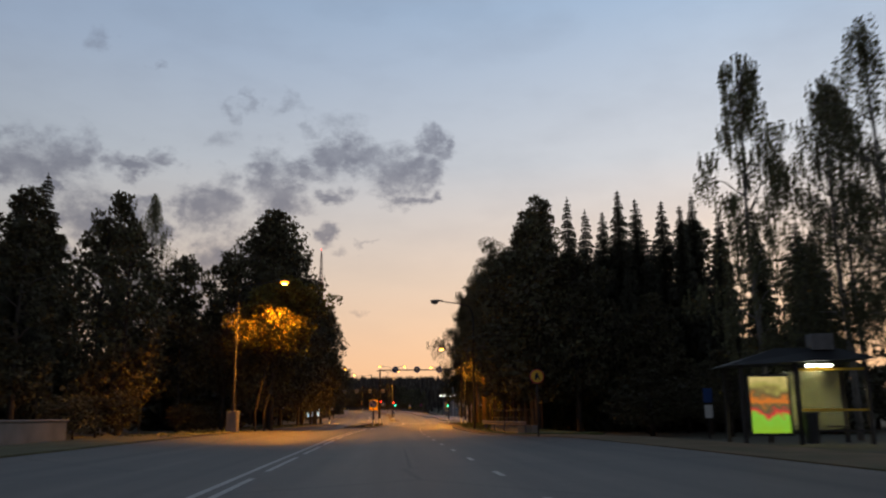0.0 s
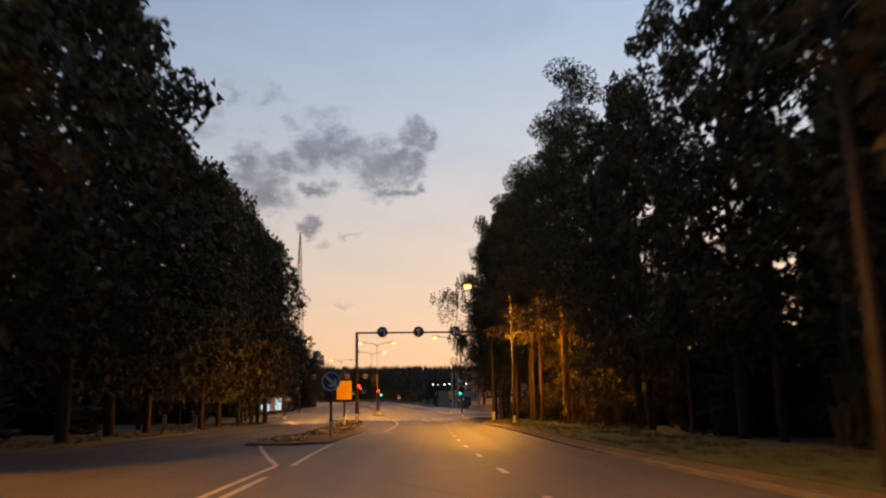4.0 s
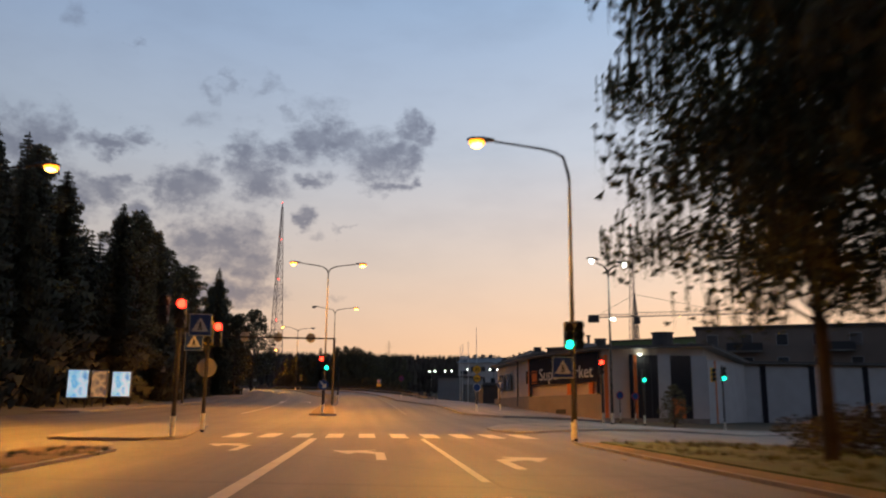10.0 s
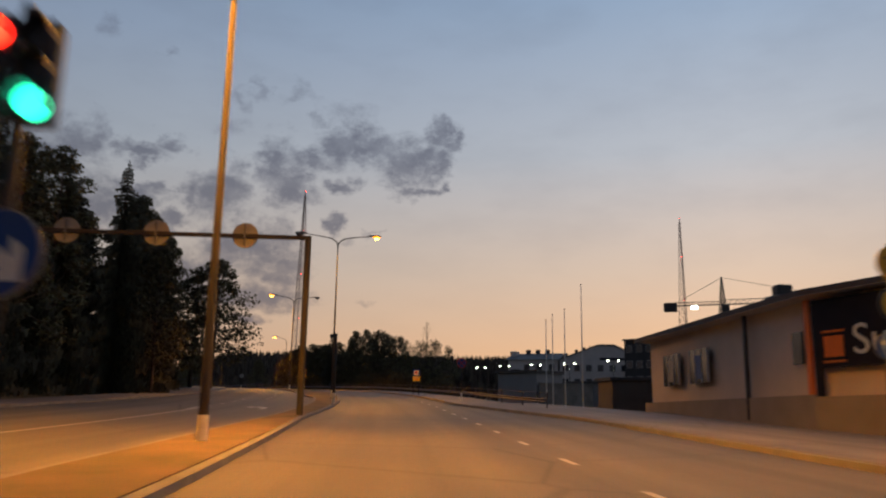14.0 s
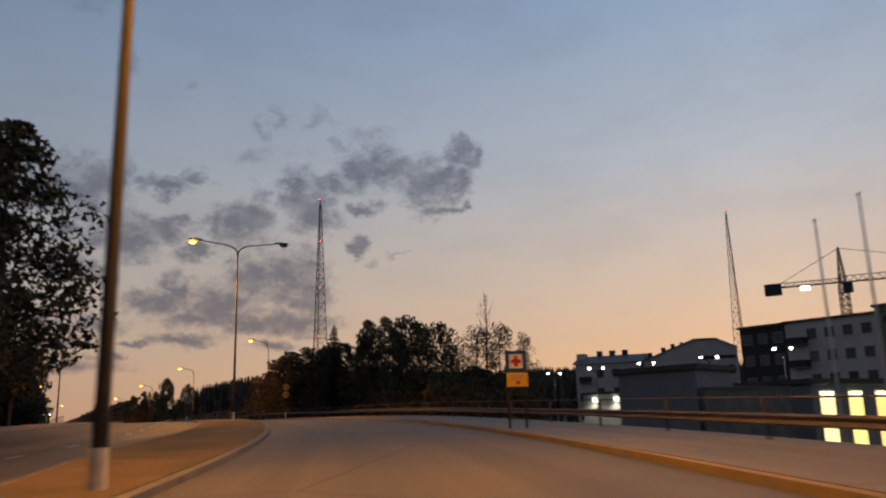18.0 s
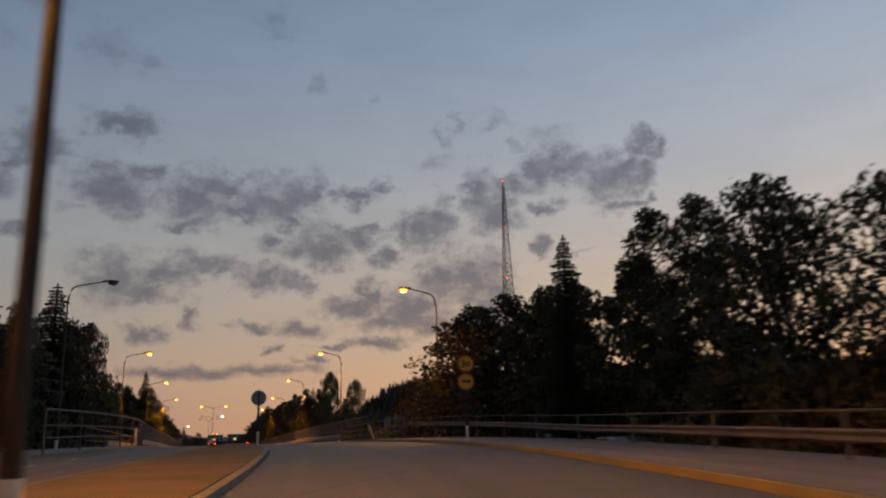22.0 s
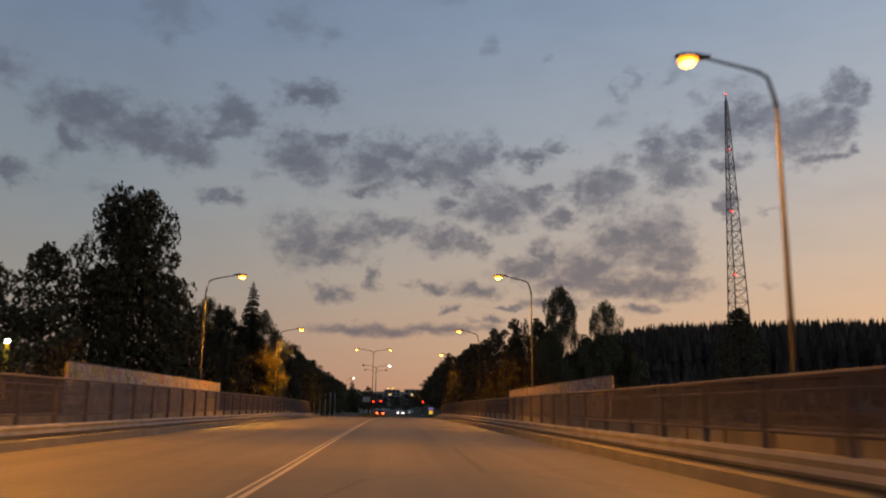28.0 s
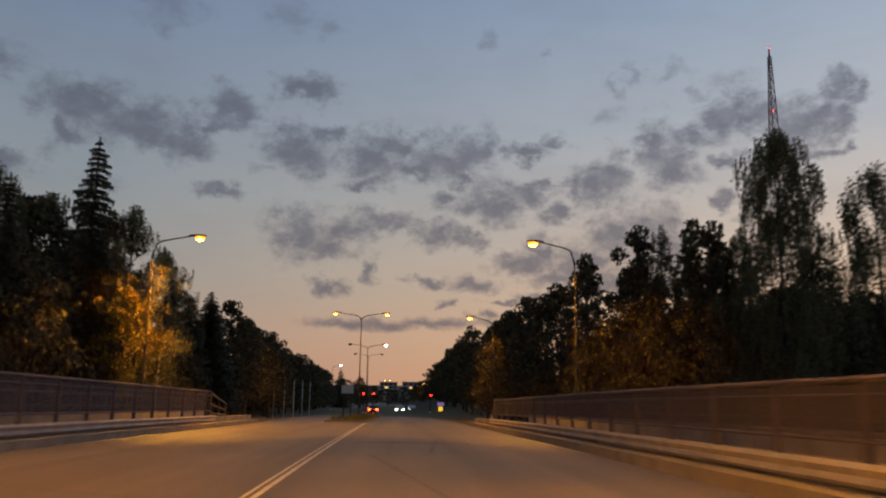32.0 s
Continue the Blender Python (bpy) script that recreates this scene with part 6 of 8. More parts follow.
part("bracket", tube([(0, 0, 3.1), (-0.14, 0, 3.2), (-0.18, 0, 3.4)], 0.02, 6), M["dark_steel"], sn)
part("camera_box", box(-0.30, -0.06, -0.12, 0.06, 3.32, 3.50, bevel=0.02), M["sign_black"], sn)
sn = thing("road_sign", place(216.6, 4.75), "blue sign with a red cross above a yellow panel", "road sign")
post(sn, 2.15, 0.03, -0.24, False)
post(sn, 2.15, 0.03, 0.24, False)
pl = part("sign_plate", box(-0.31, 0.29, -0.07, -0.05, 1.62, 2.20), M["sign_blue"], sn, "blue panel")
part("field", box(-0.20, 0.18, -0.076, -0.07, 1.72, 2.10), M["sign_white"], pl)
part("cross", plate([(-0.06, 1.76), (0.04, 1.76), (0.04, 1.86), (0.14, 1.86), (0.14, 1.96), (0.04, 1.96), (0.04, 2.06), (-0.06, 2.06), (-0.06, 1.96), (-0.16, 1.96), (-0.16, 1.86), (-0.06, 1.86)], -0.082, -0.076), M["sign_red"], pl)
pl = part("sub_panel", box(-0.29, 0.31, -0.07, -0.05, 1.22, 1.60), M["sign_yellow"], sn, "pale yellow panel with plain bars")
for z, w in ((1.50, 0.40), (1.44, 0.34)):
    part("bar", box(-w / 2, w / 2, -0.076, -0.07, z, z + 0.025), M["sign_back"], pl)
part("bar", box(-0.02, 0.08, -0.076, -0.07, 1.28, 1.38), M["sign_red"], pl)
sn = thing("road_sign", place(264.5, 5.1), "post with a yellow speed sign and a yellow barred sign", "road sign")
post(sn, 2.95, 0.04)
round_sign(sn, 0.30, 2.72, "sign_yellow", 0, -0.06, None, rim="sign_red", label="round yellow speed sign")
words(sn, "30", M["sign_black"], 0.30, 0.22, -0.15, 2.61, -0.075)
round_sign(sn, 0.30, 2.10, "sign_yellow", 0, -0.06, None, rim="sign_red", label="round yellow sign with a dark bar")
part("bar", box(-0.17, 0.17, -0.08, -0.072, 2.07, 2.15), M["sign_black"], sn)
sn = thing("road_sign", place(271.5, -1.88), "round sign on a post, seen from its dark back", "road sign")
post(sn, 2.25, 0.045)
part("sign_plate", disc(0.31, -0.09, -0.07, 1.95), M["sign_back"], sn, "round sign seen from its dark back")
part("bracket", box(-0.03, 0.03, -0.10, -0.05, 1.70, 2.22), M["dark_steel"], sn)
sn = thing("road_sign", place(32.8, 6.15), "round yellow no-walking sign on a thin post", "road sign")
post(sn, 2.75, 0.04, band=False)
pl = round_sign(sn, 0.30, 2.45, "sign_yellow", 0, -0.06, None, rim="sign_red", label="round yellow sign with a plain dark mark")
part("mark", plate([(-0.10, 2.30), (-0.03, 2.32), (0.02, 2.42), (0.09, 2.30), (0.13, 2.33), (0.05, 2.50), (0.03, 2.60), (-0.04, 2.60), (-0.08, 2.48)], -0.076, -0.069), M["sign_black"], pl)
sn = thing("road_sign", place(33.7, 13.7), "pale bus stop sign with a timetable on a post", "road sign")
post(sn, 2.0, 0.04, band=False)
part("panel", box(-0.2, 0.2, -0.06, -0.04, 1.35, 1.95, bevel=0.01), M["sign_blue"], sn)
part("timetable", box(-0.17, 0.17, -0.06, -0.04, 0.7, 1.25), M["sign_white"], sn)
sn = thing("road_sign", place(108.6, -17.5), "small blue direction sign on two posts", "road sign")
post(sn, 2.6, 0.035, -0.35, False)
post(sn, 2.6, 0.035, 0.35, False)
pl = part("sign_plate", box(-0.55, 0.55, -0.06, -0.03, 2.1, 2.65), M["sign_blue"], sn)
for z in (2.25, 2.42):
    part("bar", box(-0.45, 0.40, -0.066, -0.06, z, z + 0.07), M["sign_white"], pl)
for s, d in ((118.8, -20.2), (112, -18.6), (103, -18.8)):
    b = thing("bollard", place(s, d), "short pale concrete bollard at the path", "bollard", "bollards")
    part("body", box(-0.14, 0.14, -0.14, 0.14, -0.2, 0.95, bevel=0.03), M["concrete"], b)
for s, d, h in ((146, -24.9, 2.9), (183, -18.8, 3.4)):
    b = thing("road_sign", place(s, d), "small white triangular sign on a thin post", "road sign")
    post(b, h, 0.04, band=False)
    part("sign_plate", plate([(-0.35, h - 0.65), (0.35, h - 0.65), (0, h - 0.05)], -0.07, -0.05), M["sign_back"], b)


# ---- lit advertising panels ----
def advert(name, seed, colours, strength):
    """A back-lit poster: soft blocks of colour behind glass."""
    m, t, b = material(name)
    co = t.nodes.new("ShaderNodeTexCoord")
    n = t.nodes.new("ShaderNodeTexNoise")
    n.inputs["Scale"].default_value, n.inputs["Detail"].default_value = 1.0, 2.5
    mp = t.nodes.new("ShaderNodeMapping")
    mp.inputs["Location"].default_value = (seed, seed * 0.7, 0)
    t.links.new(co.outputs["Object"], mp.inputs[0])
    t.links.new(mp.outputs[0], n.inputs["Vector"])
    k = len(colours)
    c = ramp(t, n.outputs["Fac"], [(0.3 + 0.4 * i / (k - 1), col) for i, col in enumerate(colours)])
    t.links.new(c, b.inputs["Emission Color"])
    t.links.new(c, b.inputs["Base Color"])
    b.inputs["Emission Strength"].default_value = strength
    b.inputs["Roughness"].default_value = 0.2
    return m


AD1 = advert("poster_blue", 3.0, [(0.75, 0.85, 0.9), (0.15, 0.5, 0.8), (0.7, 0.85, 0.95), (0.12, 0.35, 0.6)], 0.5)
AD2 = advert("poster_dark", 8.0, [(0.05, 0.03, 0.03), (0.5, 0.25, 0.1), (0.08, 0.05, 0.05), (0.7, 0.6, 0.5)], 0.6)
def poster_scene(name, strength):
    """A back-lit poster: a lime ground below, warm figures in the middle, pale yellow above."""
    m, t, b = material(name)
    co = t.nodes.new("ShaderNodeTexCoord")
    sx = t.nodes.new("ShaderNodeSeparateXYZ")
    t.links.new(co.outputs["Object"], sx.inputs[0])
    n = t.nodes.new("ShaderNodeTexNoise")
    n.inputs["Scale"].default_value, n.inputs["Detail"].default_value = 2.2, 2.0
    t.links.new(co.outputs["Object"], n.inputs["Vector"])
    up = math_node(t, "ADD", math_node(t, "DIVIDE", sx.outputs[2], 2.2), math_node(t, "MULTIPLY", math_node(t, "SUBTRACT", n.outputs["Fac"], 0.5), 0.45))
    c = ramp(t, up, [(0.12, (0.30, 0.55, 0.03)), (0.34, (0.25, 0.62, 0.06)), (0.42, (0.75, 0.06, 0.05)), (0.50, (0.10, 0.12, 0.05)), (0.58, (0.80, 0.22, 0.03)), (0.68, (0.20, 0.14, 0.05)), (0.78, (0.45, 0.40, 0.10)), (0.92, (0.75, 0.60, 0.22))])
    t.links.new(c, b.inputs["Emission Color"])
    t.links.new(c, b.inputs["Base Color"])
    b.inputs["Emission Strength"].default_value = strength
    b.inputs["Roughness"].default_value = 0.2
    return m


AD3 = poster_scene("poster_lime", 0.5)
for s, d, w, mat, turn in ((161.5, -19.4, 1.25, AD1, 12), (164.5, -19.0, 1.1, AD2, -12), (168.0, -18.5, 1.3, AD1, 0)):
    a = thing("advertising_panel", place(s, d, 0, turn), "back-lit advertising poster in a grey frame on legs", "billboard", "advertising panels")
    part("frame", box(-w / 2 - 0.07, w / 2 + 0.07, 0.0, 0.16, 0.75, 2.72, bevel=0.02), M["steel"], a)
    part("poster", box(-w / 2, w / 2, -0.012, -0.002, 0.83, 2.64), mat, a, "glowing poster")
    for x in (-w / 2 + 0.1, w / 2 - 0.1):
        part("leg", box(x - 0.04, x + 0.04, 0.03, 0.11, -0.6, 0.76), M["pole"], a)

# ---- bus shelter ----
sh = thing("bus_shelter", place(26.0, 11.6, 0, -8), "lit bus shelter with glass walls and a dark hipped roof", "bus shelter")
roof = bmesh.new()
rv = [roof.verts.new(p) for p in ((-0.5, -1.0, 2.42), (4.3, -1.0, 2.62), (4.3, 1.3, 2.62), (-0.5, 1.3, 2.42), (1.5, 0.1, 3.05), (3.4, 0.1, 3.05))]
for f in ((0, 1, 5, 4), (1, 2, 5), (2, 3, 4, 5), (3, 0, 4), (3, 2, 1, 0)):
    roof.faces.new([rv[i] for i in f])
part("roof", roof, M["sign_black"], sh, "dark hipped roof")
part("roof_box", box(2.6, 3.3, -0.2, 0.4, 2.95, 3.5, bevel=0.02), M["steel"], sh, "pale sheet metal box on the roof")
for x, y in ((0, -0.8), (1.75, -0.8), (3.95, -0.8), (0, 1.1), (3.95, 1.1)):
    part("post", box(x - 0.06, x + 0.06, y - 0.06, y + 0.06, -0.1, 2.5), M["pole"], sh)
fr = part("poster_case", box(0.18, 1.55, -0.72, -0.58, 0.18, 2.15, bevel=0.02), M["dark_steel"], sh)
part("poster", box(0.26, 1.47, -0.735, -0.722, 0.26, 2.06), AD3, fr, "glowing green and orange poster")
gm, gt, gb = material("shelter_glass")
gb.inputs["Base Color"].default_value = (0.80, 0.80, 0.50, 1)
gb.inputs["Transmission Weight"].default_value = 0.75
gb.inputs["Roughness"].default_value = 0.25
for x0, x1, y in ((1.9, 2.9, 1.1), (3.0, 3.88, 1.1), (1.85, 2.65, -0.6)):
    part("glass_panel", box(x0, x1, y - 0.012, y + 0.012, 0.35, 2.3), gm, sh)
part("rail", box(1.85, 3.95, -0.84, -0.78, 0.95, 1.02), M["sign_yellow"], sh, "yellowish rail")
part("rail", box(1.85, 3.95, -0.84, -0.78, 0.30, 0.36), M["pole"], sh)
part("rail", box(1.85, 3.95, -0.84, -0.78, 2.24, 2.32), M["sign_yellow"], sh)
part("bench", box(2.0, 3.8, 0.45, 0.85, 0.42, 0.48, bevel=0.01), M["pole"], sh)
lt = part("light_fitting", box(2.1, 2.9, -0.9, -0.7, 2.36, 2.44, bevel=0.02), M["glow_white"], sh, "glowing strip light")
lamp_light("lamp_light", sh.matrix_world @ Vector((2.5, -0.3, 2.25)), 60, (1.0, 0.95, 0.55), size=0.3)
bn = thing("litter_bin", sh.matrix_world @ Matrix.Translation((1.95, -1.15, 0)), "dark round litter bin beside the shelter", "litter bin")
part("body", tube([(0, 0, -0.05), (0, 0, 0.85)], [0.2, 0.24], 12), M["sign_black"], bn)
part("rim", tube([(0, 0, 0.85), (0, 0, 0.92)], 0.26, 12), M["dark_steel"], bn)

# ---- footbridge parapet and fence by the road ----
pp = thing("parapet", place(42.6, 5.2), "low concrete parapet with a steel fence on top", "parapet")
for k, (s0, s1) in enumerate(((36.5, 39.7), (39.7, 43.0))):
    inv = pp.matrix_world.inverted()
    off = steps([(27, 14.0), (34, 9.2), (37, 6.0), (43.5, 5.25)])
    bm = bmesh.new()
    n = 5
    ring = []
    for s in np.linspace(s0, s1, n):
        ring.append([bm.verts.new(inv @ at(s, off(s) + o, z)) for o, z in ((0, -0.3), (0, 0.42), (0.3, 0.42), (0.3, -0.3))])
    for a, b in zip(ring, ring[1:]):
        for i in range(4):
            bm.faces.new((a[i], a[(i + 1) % 4], b[(i + 1) % 4], b[i]))
    bm.faces.new(ring[0]), bm.faces.new(ring[-1])
    bmesh.ops.recalc_face_normals(bm, faces=bm.faces[:])
    part("wall", bm, M["concrete"], pp)
    for z in (0.75, 1.12):
        part("rail", tube([inv @ at(s, off(s) + 0.15, z) for s in np.linspace(s0, s1, n)], 0.025, 6), M["pole"], pp)
    for s in (s0 + 0.05, (s0 + s1) / 2, s1 - 0.05):
        p0 = inv @ at(s, off(s) + 0.15, 0.4)
        part("post", tube([p0, p0 + Vector((0, 0, 0.74))], 0.025, 6), M["pole"], pp)

# low stone wall and stair rail under the left trees
lw = thing("low_wall", place(30, -13.2), "low pale stone wall under the trees", "wall")
part("body", box(-0.2, 0.2, -3.5, 3.5, -0.2, 0.75, bevel=0.03), M["concrete"], lw)
part("coping", box(-0.26, 0.26, -3.6, 3.6, 0.752, 0.84, bevel=0.02), M["kerb"], lw)

# ---- painted noise screens on the bridge ----
def graffiti():
    m, t, b = material("painted_panel")
    co = t.nodes.new("ShaderNodeTexCoord")
    info = t.nodes.new("ShaderNodeObjectInfo")
    cm = t.nodes.new("ShaderNodeCombineXYZ")
    t.links.new(math_node(t, "MULTIPLY", info.outputs["Random"], 40.0), cm.inputs[0])
    add = t.nodes.new("ShaderNodeVectorMath")
    t.links.new(co.outputs["Object"], add.inputs[0])
    t.links.new(cm.outputs[0], add.inputs[1])
    n = t.nodes.new("ShaderNodeTexNoise")
    n.inputs["Scale"].default_value, n.inputs["Detail"].default_value, n.inputs["Distortion"].default_value = 0.75, 2.0, 0.9
    t.links.new(add.outputs[0], n.inputs["Vector"])
    c = ramp(t, n.outputs["Fac"], [(0.28, (0.20, 0.24, 0.12)), (0.36, (0.52, 0.44, 0.40)), (0.41, (0.46, 0.34, 0.09)), (0.45, (0.50, 0.36, 0.33)), (0.475, (0.16, 0.10, 0.11)), (0.49, (0.60, 0.55, 0.50)), (0.53, (0.42, 0.27, 0.25)), (0.57, (0.24, 0.25, 0.30)), (0.60, (0.55, 0.46, 0.42)), (0.66, (0.36, 0.14, 0.11)), (0.71, (0.50, 0.38, 0.26))])
    c.node.color_ramp.interpolation = "CONSTANT"
    d = t.nodes.new("ShaderNodeTexNoise")
    d.inputs["Scale"].default_value = 6
    t.links.new(co.outputs["Object"], d.inputs["Vector"])
    t.links.new(mix_rgb(t, 0.35, c, ramp(t, d.outputs["Fac"], [(0.3, (0.5, 0.48, 0.46)), (0.7, (1.1, 1.1, 1.1))]), "MULTIPLY"), b.inputs["Base Color"])
    b.inputs["Roughness"].default_value = 0.7
    return m


GRAF = graffiti()
for s0, s1, d, top in ((330.5, 357.0, 8.45, 2.14), (329.5, 354.5, -11.3, 2.36)):
    root = thing("noise_screen", place(s0, d), "long noise screen with colourful worn street paintings", "noise screen", "noise screens")
    inv = root.matrix_world.inverted()
    n = int((s1 - s0) / 2.2)
    for k in range(n):
        a, b = s0 + (s1 - s0) * k / n + 0.01, s0 + (s1 - s0) * (k + 1) / n - 0.01
        bm = bmesh.new()
        vs = [bm.verts.new(inv @ at(s, d + o, z)) for o in (-0.04, 0.04) for s, z in ((a, -0.4), (b, -0.4), (b, top), (a, top))]
        for f in ((0, 1, 2, 3), (7, 6, 5, 4), (0, 4, 5, 1), (1, 5, 6, 2), (2, 6, 7, 3), (3, 7, 4, 0)):
            bm.faces.new([vs[i] for i in f])
        bmesh.ops.recalc_face_normals(bm, faces=bm.faces[:])
        part("panel", bm, GRAF, root)
    part("cap_rail", tube([inv @ at(s, d, top + 0.02) for s in np.linspace(s0, s1, n + 1)], 0.035, 6), M["rail"], root)

# ---- supermarket ----
M.update({
    "cream": surface("cream_wall_panel", (0.60, 0.50, 0.42), 0.08, 0.8, 20.0, 0.8, bump=0.05),
    "plinth": surface("greyish_plinth", (0.265, 0.23, 0.212), 0.12, 0.8, 25.0, 0.9, bump=0.2),
    "navy": surface("dark_sign_panel", (0.014, 0.014, 0.022), 0.15, 2.0, 20.0, 0.6, bump=0.02, spec=0.2),
    "orange": surface("orange_panel", (0.62, 0.16, 0.03), 0.1, 2.0, 20.0, 0.6, bump=0.03),
    "grey_panel": surface("grey_sheet_panel", (0.48, 0.47, 0.48), 0.1, 1.0, 20.0, 0.7, bump=0.05),
    "roofing": surface("dark_roofing", (0.10, 0.09, 0.085), 0.2, 1.0, 20.0, 0.85, bump=0.1),
    "glassdark": surface("dark_window_glass", (0.03, 0.03, 0.035), 0.1, 2.0, 10.0, 0.12, bump=0),
    "render_white": surface("pale_render", (0.40, 0.39, 0.385), 0.1, 0.5, 12.0, 0.85, bump=0.05),
    "render_pale": surface("pale_painted_render", (0.62, 0.58, 0.57), 0.1, 0.5, 12.0, 0.85, bump=0.05),
    "render_green": surface("green_render", (0.17, 0.22, 0.10), 0.1, 0.5, 12.0, 0.85, bump=0.05),
    "render_black": surface("black_cladding", (0.04, 0.04, 0.045), 0.15, 0.5, 12.0, 0.8, bump=0.05),
    "render_brown": surface("brown_render", (0.24, 0.19, 0.16), 0.1, 0.5, 12.0, 0.85, bump=0.05),
    "render_grey": surface("grey_render", (0.30, 0.295, 0.30), 0.1, 0.5, 12.0, 0.85, bump=0.05),
    "pane": surface("window_pane", (0.06, 0.065, 0.075), 0.2, 1.0, 10.0, 0.1, bump=0, random=0.5),
    "pane_lit": glow("lit_window", (1.0, 0.62, 0.25), 1.2),
    "sheetroof": surface("metal_sheet_roof", (0.19, 0.195, 0.20), 0.15, 0.6, 12.0, 0.65, 0.2, 0.03),
})


def frame_at(a, b, z=0.0):
    """A pose whose x runs from plan point a to b, with -y on its right-hand side seen from above reversed: outwards from the viewer's side."""
    way = Vector((b[0] - a[0], b[1] - a[1], 0))
    return Matrix.Translation((a[0], a[1], z)) @ Matrix.Rotation(math.atan2(way.y, way.x), 4, "Z"), way.length


def prism(corners, z0, z1):
    bm = bmesh.new()
    lo = [bm.verts.new((x, y, z0)) for x, y in corners]
    hi = [bm.verts.new((x, y, z1)) for x, y in corners]
    n = len(corners)
    for i in range(n):
        bm.faces.new((lo[i], lo[(i + 1) % n], hi[(i + 1) % n], hi[i]))
    bm.faces.new(lo[::-1]), bm.faces.new(hi)
    bmesh.ops.recalc_face_normals(bm, faces=bm.faces[:])
    return bm


SA, SB, SN, SE, SF, SG, SH = (6.2, 207.0), (5.3, 188.2), (8.8, 178.6), (17.6, 177.6), (24.5, 184.0), (46.0, 181.0), (46.0, 212.0)
market = thing("supermarket", Matrix.Identity(4), "low cream supermarket with a dark sign band and orange stripes", "shop")
ins = [(6.5, 206.8), (5.6, 188.3), (9.0, 178.9), (17.5, 177.9), (24.4, 184.3), (45.8, 181.3), (45.8, 211.8)]
ROOF_Z = (4.95, 5.15, 5.42, 5.75, 4.75, 4.7, 4.6)


def sloped_prism(corners, low, tops, thick=None):
    """A prism over corners whose top follows the heights given, down to low, or thick metres deep."""
    bm = bmesh.new()
    hi = [bm.verts.new((x, y, z)) for (x, y), z in zip(corners, tops)]
    lo = [bm.verts.new((x, y, low if thick is None else z - thick)) for (x, y), z in zip(corners, tops)]
    n = len(corners)
    for i in range(n):
        bm.faces.new((lo[i], lo[(i + 1) % n], hi[(i + 1) % n], hi[i]))
    bmesh.ops.triangulate(bm, faces=[bm.faces.new(lo[::-1]), bm.faces.new(hi)])
    bmesh.ops.recalc_face_normals(bm, faces=bm.faces[:])
    return bm


part("wall", sloped_prism(ins, -3.0, ROOF_Z), M["cream"], market)


def facade(a, b):
    """An empty frame under the shop along one wall: x along it, -y outwards."""
    m, L = frame_at(a, b)
    return m, L


def on_wall(name, m, x0, x1, z0, z1, mat, proud=0.04, label="", parent=None):
    bm = box(x0, x1, -proud, 0.05, z0, z1)
    bm.transform(m)
    return part(name, bm, mat, parent or market, label)


mW, LW = facade(SA, SB)
mW = mW @ Matrix(((1, 0, 0, 0), (0, 1, 0, 0), (0.012, 0, 1, 0), (0, 0, 0, 1)))
on_wall("plinth", mW, 0, LW, -1.5, 1.42, M["plinth"], 0.05)
for x, nm in ((3.2, "grey"), (7.0, "blue")):
    w = on_wall("window", mW, x, x + 2.35, 2.25, 3.92, M["glassdark"], 0.03)
    for u in (0, 0.77, 1.55, 2.29):
        on_wall("window_frame", mW, x + u, x + u + 0.07, 2.25, 3.92, M["grey_panel"], 0.06, parent=w)
    on_wall("poster", mW, x + 0.85, x + 1.5, 2.45, 3.6, M["sign_blue"] if nm == "blue" else M["sign_back"], 0.045, "faded poster behind the window", w)
on_wall("downpipe", mW, 13.4, 13.56, 0.5, 4.9, M["dark_steel"], 0.1)
on_wall("window", mW, 17.4, 18.1, 2.55, 3.75, M["glassdark"], 0.03)
on_wall("stripe", mW, LW - 0.42, LW - 0.1, 1.42, 4.85, M["orange"], 0.05, "orange vertical stripe")
mS, LS = facade(SB, SN)
mS = mS @ Matrix(((1, 0, 0, 0), (0, 1, 0, 0), (0.025, 0, 1, 0), (0, 0, 0, 1)))
on_wall("plinth", mS, 0, LS, -2.0, 1.57, M["plinth"], 0.05)
sign = on_wall("sign_board", mS, 0.1, LS - 0.25, 2.56, 5.0, M["navy"], 0.10, "dark sign board")
on_wall("edge_strip", mS, 0.1, 0.35, 1.57, 2.56, M["navy"], 0.09)
on_wall("edge_strip", mS, LS - 0.5, LS - 0.25, 1.57, 2.56, M["navy"], 0.09)
on_wall("stripe", mS, 5.7, 6.75, 1.59, 2.54, M["orange"], 0.06, "orange panel")
on_wall("stripe", mS, 8.65, 9.2, 1.59, 2.54, M["orange"], 0.06, "orange panel")
on_wall("vent", mS, 4.1, 5.5, -0.02, 0.36, M["dark_steel"], 0.08)
lt = words(market, "Supermarket", M["sign_white"], 7.55, 1.38, 1.72, 2.62, -0.105, "white lettering")
lt.data.transform(mS)
lg = part("logo", box(0.55, 1.32, -0.125, -0.102, 2.92, 3.66), M["orange"], market, "plain orange mark")
lg.data.transform(mS)
for z in (2.72, 3.78):
    on_wall("logo_bar", mS, 0.5, 1.38, z, z + 0.08, M["orange"], 0.125)
mF, LF = facade(SN, SE)
on_wall("stripe", mF, 0.25, 0.55, -0.12, 5.0, M["orange"], 0.05, "orange vertical stripe")
on_wall("plinth", mF, 0, LF, -2.0, -0.12, M["concrete"], 0.12)
on_wall("doorway", mF, 2.35, 2.65, -0.12, 5.05, M["navy"], 0.05)
on_wall("stripe", mF, 2.7, 2.95, -0.12, 5.0, M["orange"], 0.06, "orange vertical stripe")
